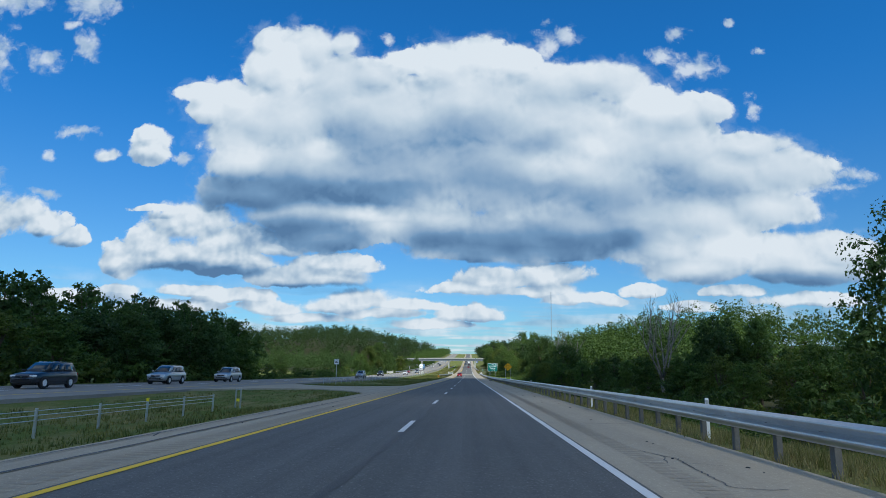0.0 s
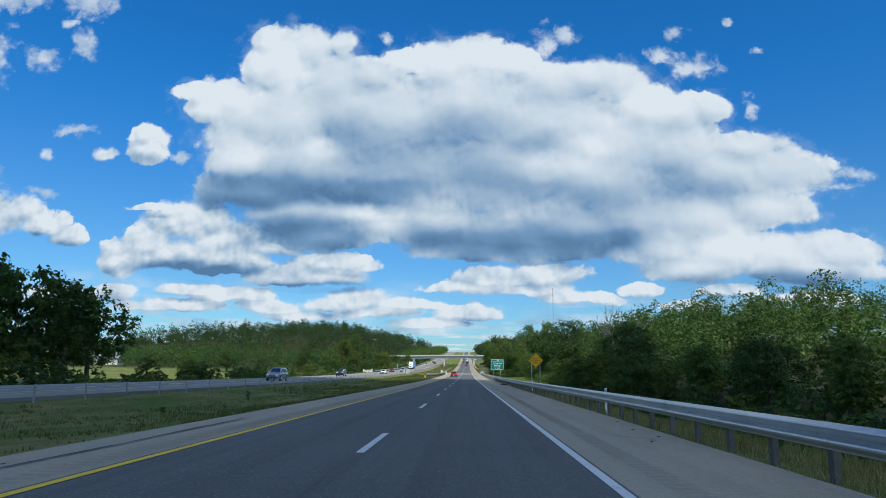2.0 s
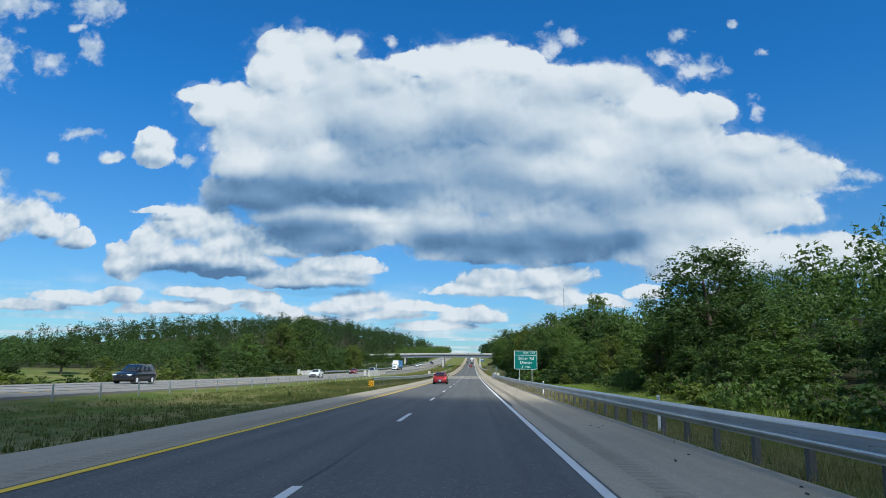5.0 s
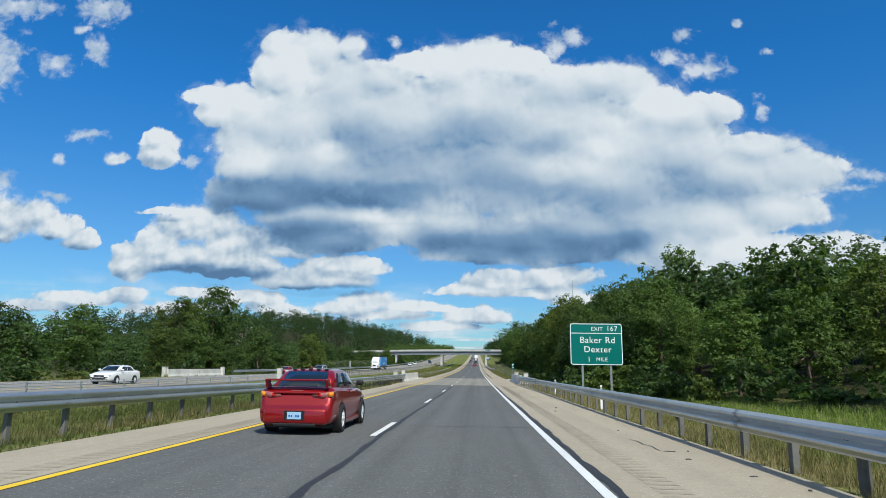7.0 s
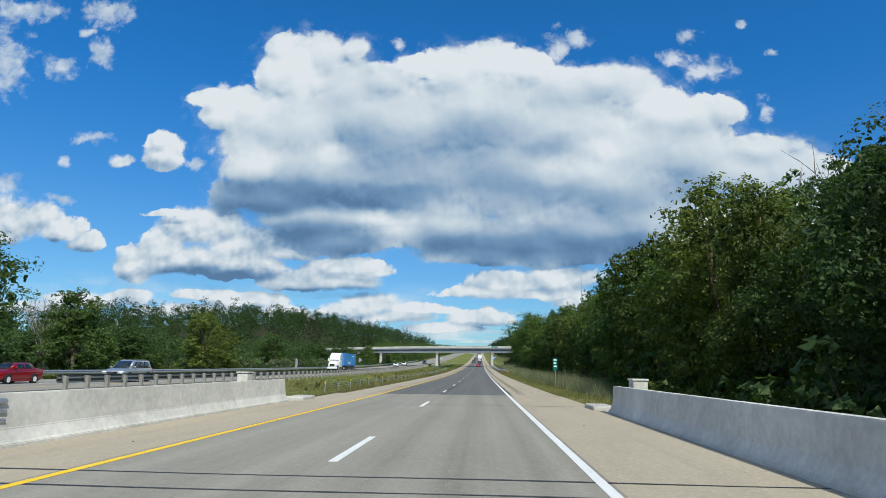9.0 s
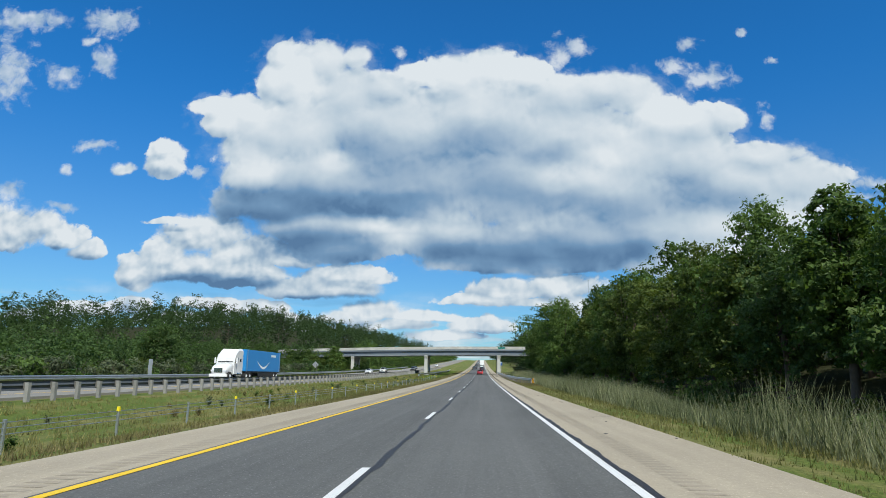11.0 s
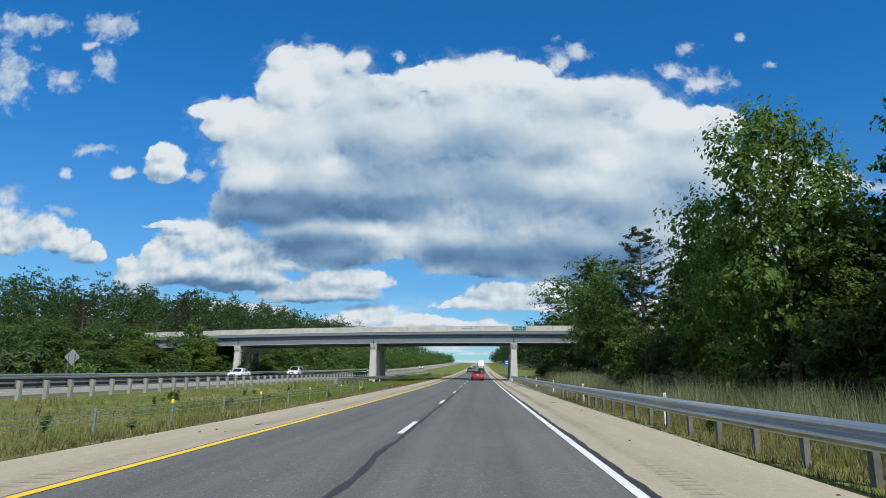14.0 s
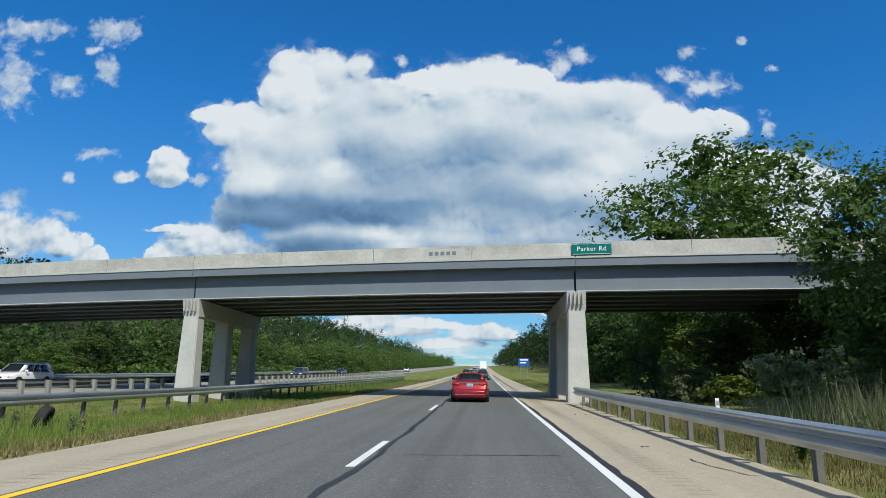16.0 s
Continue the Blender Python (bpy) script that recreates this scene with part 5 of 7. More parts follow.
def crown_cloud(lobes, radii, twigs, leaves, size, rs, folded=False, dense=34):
    """A crown: broad leaf masses inside every billow, coloured darker as painted inner shade, twig tips over it, small
    leaves round the tips.
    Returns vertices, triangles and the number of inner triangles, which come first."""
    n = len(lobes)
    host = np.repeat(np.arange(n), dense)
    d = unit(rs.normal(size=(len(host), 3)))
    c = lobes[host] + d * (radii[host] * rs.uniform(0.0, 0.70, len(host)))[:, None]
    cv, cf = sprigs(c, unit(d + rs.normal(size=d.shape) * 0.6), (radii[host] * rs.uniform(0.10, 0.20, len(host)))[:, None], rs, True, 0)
    w = radii ** 2
    host = rs.choice(n, twigs, p=w / w.sum())
    d = unit(rs.normal(size=(twigs, 3)) + np.array([0, 0, 0.25]))
    tip = lobes[host] + d * (radii[host] * rs.uniform(0.55, 1.15, twigs))[:, None] * np.array([1, 1, 0.9])
    reach = radii[host] * rs.uniform(0.18, 0.46, twigs)
    pick = rs.choice(twigs, leaves, p=reach ** 1.6 / (reach ** 1.6).sum())
    e = unit(rs.normal(size=(leaves, 3)))
    c = tip[pick] + e * (reach[pick] * rs.uniform(0.1, 1.3, leaves))[:, None] * np.array([1, 1, 0.62])
    nrm = unit(d[pick] * 0.55 + e * 0.4 + rs.normal(size=(leaves, 3)) * 0.45 + np.array([0, 0, 0.35]))
    v, t = sprigs(c, nrm, size * rs.uniform(0.5, 1.45, leaves)[:, None], rs, folded, len(cv))
    return np.concatenate([cv, v]), np.concatenate([cf, t]), len(cf)


def tree_meshes(seed, h, rad, trunk, lobes, twigs, leaves, size, mat, shape="round", limbs=9, folded=False):
    rs = np.random.RandomState(seed)
    cs, rr = crown_lobes(h, rad, trunk, rs, lobes, shape)
    v, q, k = crown_cloud(cs, rr, twigs, leaves, size, rs, folded)
    crown = foliage_mesh("crown", v, q, k, mat)
    bm = bmesh.new()
    r0 = 0.018 * h + 0.05
    lean = rs.uniform(-0.04, 0.04, 2) * h
    top = trunk + (h - trunk) * 0.75
    pts = [(lean[0] * k * k, lean[1] * k * k, -0.6 + (top + 0.6) * k) for k in (0, 0.07, 0.25, 0.5, 0.75, 1.0)]
    tube(bm, pts, [r0 * 1.5, r0 * 1.05, r0 * 0.9, r0 * 0.7, r0 * 0.45, r0 * 0.15], 8)
    for i in rs.choice(len(cs), min(limbs, len(cs)), replace=False):
        c = cs[i]
        k = rs.uniform(0.35, 0.75)
        s = np.array([lean[0] * k * k, lean[1] * k * k, -0.6 + (top + 0.6) * k])
        m = s * 0.5 + c * 0.5 + np.array([0, 0, -0.05 * h])
        tube(bm, [s, m, c], [r0 * 0.42, r0 * 0.28, r0 * 0.08], 5)
    return bm_mesh("trunk", bm, M_BARK, True), crown


def tree_proto(name, label, category, group, args):
    tr, cr = tree_meshes(**args)
    t = thing(name, label, category, (0, 0, 0), group)
    hang("trunk", tr, t)
    hang("crown", cr, t)
    return t


def shrub_proto(name, label, seed, h, rad, leaves, size, mat, group="roadside shrubs"):
    rs = np.random.RandomState(seed)
    n = 13
    cs = np.stack([rs.uniform(-rad, rad, n) * 0.7, rs.uniform(-rad, rad, n) * 0.7, rs.uniform(0.15, 0.75, n) * h], 1)
    rr = rs.uniform(0.20, 0.36, n) * h
    v, q, k = crown_cloud(cs, rr, 90, int(leaves * 1.3), size * 0.85, rs, dense=14)
    v[:, 2] = np.maximum(v[:, 2], 0.02)
    t = thing(name, label, "shrub", (0, 0, 0), group)
    hang("foliage", foliage_mesh("foliage", v, q, k, mat), t)
    bm = bmesh.new()
    for i in range(5):
        tube(bm, [(cs[i][0] * 0.15, cs[i][1] * 0.15, -0.4), cs[i] * 0.6, cs[i]], [0.05, 0.035, 0.01], 5)
    hang("stem", bm_mesh("stem", bm, M_BARK, True), t)
    return t


NEAR = dict(lobes=48, twigs=640, leaves=17000, size=0.098, folded=True)
MID = dict(lobes=38, twigs=380, leaves=10500, size=0.125)
FAR = dict(lobes=26, twigs=170, leaves=3800, size=0.20)
trees_near = [
    tree_proto("maple_tree", "tall leafy broadleaf tree with a full green crown", "tree", "roadside trees", dict(seed=11, h=12, rad=4.2, trunk=1.6, mat=M_LEAF, shape="round", **NEAR)),
    tree_proto("oak_tree", "dark green broadleaf tree with an uneven crown", "tree", "roadside trees", dict(seed=12, h=12, rad=4.4, trunk=2.0, mat=M_LEAF_D, shape="tall", **NEAR)),
    tree_proto("ash_tree", "slender leafy tree with spreading top branches", "tree", "roadside trees", dict(seed=13, h=12, rad=3.6, trunk=2.5, mat=M_LEAF, shape="vase", **NEAR)),
    tree_proto("locust_tree", "yellow-green leafy tree at the wood's edge", "tree", "roadside trees", dict(seed=14, h=12, rad=3.9, trunk=1.0, mat=M_LEAF_Y, shape="round", **NEAR)),
]
trees_mid = [
    tree_proto("maple_tree", "tall leafy broadleaf tree with a full green crown", "tree", "roadside trees", dict(seed=41, h=12, rad=4.2, trunk=1.6, mat=M_LEAF, shape="round", **MID)),
    tree_proto("oak_tree", "dark green broadleaf tree with an uneven crown", "tree", "roadside trees", dict(seed=42, h=12, rad=4.4, trunk=2.0, mat=M_LEAF_D, shape="tall", **MID)),
    tree_proto("ash_tree", "slender leafy tree with spreading top branches", "tree", "roadside trees", dict(seed=43, h=12, rad=3.6, trunk=2.5, mat=M_LEAF, shape="vase", **MID)),
    tree_proto("locust_tree", "yellow-green leafy tree at the wood's edge", "tree", "roadside trees", dict(seed=44, h=12, rad=3.9, trunk=1.0, mat=M_LEAF_Y, shape="round", **MID)),
]
trees_far = [
    tree_proto("maple_tree", "leafy green broadleaf tree in the roadside wood", "tree", "woodland trees", dict(seed=21, h=12, rad=4.3, trunk=1.2, mat=M_LEAF, shape="round", **FAR)),
    tree_proto("oak_tree", "dark broadleaf tree in the roadside wood", "tree", "woodland trees", dict(seed=22, h=12, rad=4.5, trunk=1.4, mat=M_LEAF_D, shape="round", **FAR)),
    tree_proto("ash_tree", "upright leafy tree in the roadside wood", "tree", "woodland trees", dict(seed=23, h=12, rad=3.8, trunk=1.5, mat=M_LEAF_D, shape="tall", **FAR)),
    tree_proto("poplar_tree", "light green leafy tree in the roadside wood", "tree", "woodland trees", dict(seed=24, h=12, rad=3.9, trunk=1.2, mat=M_LEAF, shape="vase", **FAR)),
    tree_proto("locust_tree", "yellow-green tree in the roadside wood", "tree", "woodland trees", dict(seed=25, h=12, rad=4.0, trunk=0.6, mat=M_LEAF_Y, shape="round", **FAR)),
]
shrubs = [
    shrub_proto("dogwood_shrub", "dense green roadside shrub", 31, 2.6, 1.9, 850, 0.15, M_LEAF),
    shrub_proto("sumac_shrub", "yellow-green sumac shrub behind the rail", 32, 2.4, 1.7, 800, 0.17, M_LEAF_Y),
    shrub_proto("honeysuckle_shrub", "dark green bushy thicket shrub", 33, 3.0, 2.2, 850, 0.17, M_LEAF_D),
]
olive_shrub = shrub_proto("olive_shrub", "silvery green olive shrub with fine leaves", 34, 2.8, 2.0, 1300, 0.12, M_LEAF_G)
USED = set()


def plant(proto, x, y, h=None, spread=None, turn=None, base_h=12.0, sink=0.1):
    """Set a copy of a plant on the ground, h metres tall; the first use is the original itself."""
    k = (h or base_h) / base_h
    w = spread or k
    r = random.Random(int(x * 71 + y * 13))
    m = pose(x, y, float(ground_z(x, y)) - sink, 0, 0, r.uniform(0, 360) if turn is None else turn)
    m = m @ Matrix.Diagonal((w, w, k, 1))
    if proto.name not in USED:
        USED.add(proto.name)
        proto.matrix_basis = m
        return proto
    made = copy_thing(proto, Matrix())
    made.matrix_basis = m
    return made


rng = random.Random(41)


def wood_top(y):
    """Tree-top height over the road on the right-hand side."""
    return np.interp(y, [-20, 40, 90, 130, 180, 220, 260, 285, 340, 400, 470, 560, 640, 800, 1200], [5.0, 5.4, 5.8, 5.6, 5.6, 6.8, 9.0, 13.0, 18.5, 16.5, 16.5, 10.5, 15.0, 19.0, 17.0])


def wood_edge(y):
    return np.interp(y, [-20, 50, 100, 125, 150, 200, 260, 300, 345, 400, 460, 540, 600, 800], [22.0, 27.0, 29.5, 23.0, 19.0, 20.0, 22.5, 17.0, 15.5, 20.5, 20.0, 18.5, 18.5, 18.0])


# right-hand wood: a detailed front row, plainer ranks behind
y = -14.0
while y < 640:
    x = float(wood_edge(y)) + rng.uniform(0.6, 3.0)
    gz = float(ground_z(x, y) - road_z(y))
    top = float(wood_top(y)) * rng.uniform(0.55, 0.9)
    if not 12 < y < 22:
        kinds = trees_near if 284 < y < 345 else trees_mid if y < 600 else trees_far
        plant(kinds[rng.choice((0, 0, 1, 2, 3, 3) if y < 600 else (0, 1, 2, 3, 4))], x, y, max(4.0, top - gz), (max(4.0, top - gz) / 12) ** 0.7 * rng.uniform(0.85, 1.15))
    y += rng.uniform(6.0, 9.0)
y = -14.0
while y < 720:
    for rank in (1, 2) if int(y / 9) % 2 else (1,):
        x = float(wood_edge(y)) + 4.5 + rank * 6.0 + rng.uniform(-2, 2)
        yy = y + rng.uniform(-3, 3)
        gz = float(ground_z(x, yy) - road_z(yy))
        top = float(wood_top(yy)) * rng.uniform(0.85, 1.12)
        plant(rng.choice(trees_far), x, yy, max(5.0, top - gz), (max(5.0, top - gz) / 12) ** 0.75 * rng.uniform(0.9, 1.25))
    y += rng.uniform(7.0, 10.0)
# shrubs along the foot of the wood
y = -10.0
while y < 620:
    x = float(wood_edge(y)) + rng.uniform(-2.4, 0.6)
    s = rng.choice(shrubs)
    if not (y > 345 and y < 470 and x < 14.5):
        plant(s, x, y, rng.uniform(1.6, 3.2), rng.uniform(0.7, 1.25), base_h=2.6)
    y += rng.uniform(3.0, 6.0) if y < 330 or y > 470 else rng.uniform(6.0, 9.0)

y = 284.0
while y < 346:
    plant(rng.choice(shrubs), float(wood_edge(y)) + rng.uniform(-2.2, 1.2), y, rng.uniform(2.0, 4.2), rng.uniform(1.0, 1.5), base_h=2.6)
    y += rng.uniform(1.2, 2.4)
y = -8.0
while y < 150:
    plant(rng.choice(shrubs), rng.uniform(12.5, float(wood_edge(y)) - 2.5), y, rng.uniform(1.0, 2.3), rng.uniform(0.7, 1.2), base_h=2.6)
    y += rng.uniform(2.2, 4.2)

# left-hand: dark grove by the turnaround, then open field and hedges, then woods past the creek
for x, y, h, p in ((-37.5, 44, 6.5, 0), (-38, 51, 7.0, 3), (-37.5, 58, 7.0, 0), (-39, 66, 8.6, 1), (-38, 72, 10, 1), (-38.5, 79, 10.8, 1), (-37, 86, 10.8, 1), (-38, 93, 10.4, 1), (-38.5, 100, 9.4, 1), (-37.5, 106, 8.0, 0),
                   (-46, 50, 8.5, 4), (-47, 59, 8.5, 0), (-46, 70, 10.5, 1), (-46, 80, 11.5, 1), (-46, 92, 11.0, 1), (-45, 102, 9.4, 2), (-59, 165, 16.5, 0), (-63, 158, 19, 1), (-68, 150, 20.5, 1), (-74, 143, 21.5, 1), (-67, 169, 18, 1), (-80, 152, 21.5, 1), (-86, 140, 22, 2), (-72, 161, 20.5, 2), (-92, 128, 22, 1), (-58, 157, 9, 4), (-62, 147, 10, 4), (-78, 104, 20.5, 1), (-71, 116, 19.5, 1), (-84, 120, 21.5, 2), (-37, 30, 7, 0), (-38, 18, 8, 3), (-46, 58, 12.5, 2), (-40, 24, 9, 0)):
    plant((trees_mid if x > -40 else trees_far)[p], x, y, h, (h / 12) ** 0.6 * rng.uniform(1.05, 1.25))
for y in np.arange(20, 60, 4.5):
    plant(rng.choice(shrubs), -36.2 + rng.uniform(-0.5, 0.8), float(y), rng.uniform(2.2, 4.0), rng.uniform(1.0, 1.5), base_h=2.6)
for y in np.arange(58, 112, 3.6):
    plant(rng.choice(shrubs), -36.4 + rng.uniform(-1.2, 0.3), float(y), rng.uniform(2.2, 3.8), rng.uniform(1.1, 1.6), base_h=2.6)
# hedges along the field
y = 120.0
while y < 620:
    x = float(opp_x(y)) - OPP_WIDTH - rng.uniform(4.5, 9.0)
    plant(rng.choice(shrubs), x, y, rng.uniform(1.6, 3.4), rng.uniform(0.9, 1.5), base_h=2.6)
    y += rng.uniform(4.0, 7.5)
y = 175.0
while y < 640:
    x = float(opp_x(y)) - OPP_WIDTH - rng.uniform(11, 24)
    h = rng.uniform(3.5, 5.5) if y < 300 or 400 < y < 540 else rng.uniform(5, 8)
    plant(rng.choice(trees_far), x, y, h, (h / 12) ** 0.6)
    y += rng.uniform(7.0, 16.0)
for x, y, h, s, p in ((20.4, 26.0, 12.5, 0.80, trees_near[1]), (-49, 350, 19.0, 1.7, trees_near[0]), (-53.5, 346, 16.0, 1.5, trees_near[3]), (-52, 314, 11.0, 1.05, trees_mid[0]), (-62, 313, 11.0, 0.95, trees_mid[1]), (-51.5, 355, 12, 1.1, trees_mid[0]), (-46, 368, 11.5, 1.0, trees_mid[0]), (-40.5, 391, 10.8, 1.0, trees_mid[3]), (-42, 402, 8.5, 0.9, trees_mid[3]),
                      (-47, 336, 10.5, 0.95, trees_mid[0]), (-44, 322, 8.5, 0.9, trees_mid[3]), (-43, 345, 7.0, 0.8, trees_mid[1]), (-45, 379, 8, 0.9, trees_mid[1]), (-56, 470, 11.5, 1.0, trees_mid[1]), (-60, 478, 11, 1.0, trees_mid[0]),
                      (-47, 545, 6, 0.8, trees_mid[3]), (-57, 551, 8.5, 0.95, trees_mid[0]), (-62, 549, 9.5, 1.0, trees_mid[1]), (-67, 552, 9.5, 1.0, trees_mid[0]), (-45, 535, 5, 0.8, trees_mid[1]), (-44.5, 552, 4.5, 0.7, trees_mid[3]), (-88, 300, 9, 1.0, trees_mid[1]), (-96, 285, 8, 1.0, trees_mid[0]), (22.5, 553, 9.5, 0.8, trees_mid[0]), (20.5, 547, 7.0, 0.7, trees_mid[3]),
                      (25.0, 586, 24.5, 2.6, trees_near[0]), (24.5, 411, 16.5, 1.2, trees_near[0]), (16.6, 538.5, 15.0, 1.05, trees_near[2]), (17.4, 548, 10.5, 0.95, trees_near[1]), (26, 463, 18, 1.35, trees_mid[0]), (23, 447, 13, 1.05, trees_mid[0]), (22, 512, 17, 1.2, trees_mid[1]), (18.8, 493, 18.4, 1.3, trees_near[0]), (44, 497, 26.5, 2.0, trees_mid[0]), (35, 490, 20.5, 1.5, trees_mid[1]), (27.5, 232, 15.2, 1.55, trees_near[1]), (25.4, 160, 10.8, 1.25, trees_near[1]), (27.5, 533, 13.5, 1.25, trees_mid[3]), (25.0, 526, 12.5, 1.1, trees_mid[0]), (-50, 551, 8.5, 0.95, trees_mid[0]), (-54.5, 552.5, 10, 1.0, trees_mid[1]), (-47, 549, 5.5, 0.8, trees_mid[3]), (33, 84, 12.6, 0.75, trees_mid[1]), (36.5, 88, 12.2, 0.8, trees_mid[1]), (39, 84, 12.4, 0.8, trees_mid[2]), (35.4, 335, 20.5, 1.5, trees_mid[0]), (23, 476, 18, 1.3, trees_mid[1]), (27, 489, 19, 1.4, trees_mid[0])):
    plant(p, x, y, h, s)


# trees and thicket along the opposite carriageway past the overpass
y = 556.0
while y < 760:
    h = rng.uniform(5.0, 9.5)
    plant((trees_mid if y < 640 else trees_far)[rng.choice((0, 0, 1, 3))], float(opp_x(y)) - OPP_WIDTH - rng.uniform(6.5, 11.0), y, h, (h / 12) ** 0.6 * 1.15)
    plant(rng.choice(shrubs), float(opp_x(y)) - OPP_WIDTH - rng.uniform(3.6, 6.0), y + 2.5, rng.uniform(2.2, 3.8), rng.uniform(1.1, 1.7), base_h=2.6)
    y += rng.uniform(4.5, 7.5)
# thicket in front of the trees beyond the creek
y = 318.0
while y < 560:
    plant(rng.choice(shrubs), float(opp_x(y)) - OPP_WIDTH - rng.uniform(7.0, 14.0), y, rng.uniform(2.4, 4.6), rng.uniform(1.1, 1.7), base_h=2.6)
    y += rng.uniform(2.6, 5.0)


# silvery shrubs among the thicket on both sides
for _ in range(34):
    y = rng.uniform(400, 530)
    plant(olive_shrub, float(opp_x(y)) - OPP_WIDTH - rng.uniform(7.0, 15.0), y, rng.uniform(2.6, 4.2), rng.uniform(1.1, 1.6), base_h=2.8)
for _ in range(10):
    y = rng.uniform(500, 575)
    plant(olive_shrub, rng.uniform(13.5, 16.5), y, rng.uniform(1.8, 3.0), rng.uniform(0.8, 1.2), base_h=2.8)


def weed_proto(name, label, seed, h, leaves, mat):
    """A loose weed: upright stalks with narrow leaves up their length."""
    rs = np.random.RandomState(seed)
    t = thing(name, label, "weed", (0, 0, 0), "roadside weeds")
    bm = bmesh.new()
    tips = []
    for i in range(7):
        a, l = rs.uniform(0, 6.28), rs.uniform(0.05, 0.30) * h
        e = (l * math.cos(a), l * math.sin(a), h * rs.uniform(0.6, 1.0))
        tube(bm, [(0.02 * math.cos(a), 0.02 * math.sin(a), -0.08), (e[0] * 0.4, e[1] * 0.4, e[2] * 0.55), e], [0.012, 0.009, 0.003], 4)
        tips.append(e)
    hang("stalk", bm_mesh("stalk", bm, mat, True), t)["kind"] = "stuff"
    k = rs.randint(0, 7, leaves)
    f = rs.uniform(0.15, 1.0, leaves)[:, None]
    c = np.array(tips)[k] * f * np.stack([f[:, 0], f[:, 0], np.ones(leaves)], 1) + rs.normal(size=(leaves, 3)) * 0.07 * h
    c[:, 2] = np.maximum(c[:, 2], 0.02)
    v, q = sprigs(c, unit(rs.normal(size=(leaves, 3)) + np.array([0, 0, 0.8])), (0.06 * h * rs.uniform(0.5, 1.4, leaves))[:, None], rs, True, 0)
    hang("foliage", mesh_arrays("foliage", v, q, mat), t)
    return t


weeds = [weed_proto("ragweed", "leafy green weed standing in the median grass", 101, 0.7, 260, M_LEAF), weed_proto("mullein", "pale grey-green weed in the median grass", 102, 0.8, 200, M_LEAF_G), weed_proto("dock_weed", "dry brown-green weed in the verge grass", 103, 0.7, 170, M_STRAW)]
for _ in range(95):
    y = rng.uniform(345, 545)
    plant(rng.choice(weeds), rng.uniform(-17.0, -8.2), y, rng.uniform(0.30, 0.70), rng.uniform(0.8, 1.4), base_h=0.75, sink=0.02)
for _ in range(40):
    y = rng.uniform(60, 300)
    plant(rng.choice(weeds), rng.uniform(8.2, 12.5) if rng.random() < 0.6 else rng.uniform(-16.5, -9.0) if abs(y - 60) > 26 else 9.5, y, rng.uniform(0.35, 0.75), rng.uniform(0.8, 1.3), base_h=0.75, sink=0.02)
for _ in range(30):
    y = rng.uniform(470, 560)
    plant(rng.choice(weeds), rng.uniform(7.6, 9.8), y, rng.uniform(0.4, 0.9), rng.uniform(0.8, 1.3), base_h=0.75, sink=0.02)


# bare dead trees
def bare_tree(label, seed, h, x, y, sprays):
    rs = random.Random(seed)
    t = thing("dead_tree", label, "tree", (x, y, float(ground_z(x, y))), "dead trees")
    bm = bmesh.new()
    stems = []

    def grow(p, d, length, r, depth, target):
        pts, rad = [p], [r]
        q = Vector(p)
        for i in range(4):
            d = (d + Vector((rs.uniform(-0.18, 0.18), rs.uniform(-0.18, 0.18), rs.uniform(0.0, 0.16)))).normalized()
            q = q + d * length / 4
            pts.append(tuple(q))
            rad.append(r * (1 - 0.17 * (i + 1)))
            if depth < 3 and i > 0:
                for _ in range(2 if depth else 1):
                    side = Vector((rs.uniform(-1, 1), rs.uniform(-1, 1), rs.uniform(0.3, 1.0))).normalized()
                    grow(tuple(q), (d * 0.55 + side * 0.8).normalized(), length * rs.uniform(0.38, 0.6), r * 0.45, depth + 1, target)
        tube(target, pts, rad, 5 if depth > 1 else 7)

    tube(bm, [(0, 0, -0.8), (0.05, 0, h * 0.15), (0.0, 0.1, h * 0.3)], [h * 0.03, h * 0.021, h * 0.018], 8)
    part("trunk", bm, M_DEAD, t, "bleached bare trunk", True)
    for k in range(sprays):
        bm = bmesh.new()
        a = 2 * math.pi * k / sprays + rs.uniform(-0.4, 0.4)
        grow((0, 0.05, h * rs.uniform(0.22, 0.30)), Vector((math.cos(a) * 0.45, math.sin(a) * 0.45, 1)).normalized(), h * rs.uniform(0.5, 0.68), h * 0.012, 1, bm)
        part("limb", bm, M_DEAD, t, smooth=True)


bare_tree("tall dead tree with bare grey branches above the shrubs", 5, 12.6, 30.0, 95.5, 5)
bare_tree("thin bare tree among leafy trees", 9, 12.0, 28.5, 178.0, 4)
bare_tree("grey leafless tree at the creek", 12, 9.5, -52.0, 371.0, 4)
bare_tree("thin bare tree in the wood", 15, 13.0, 27.0, 330.0, 3)


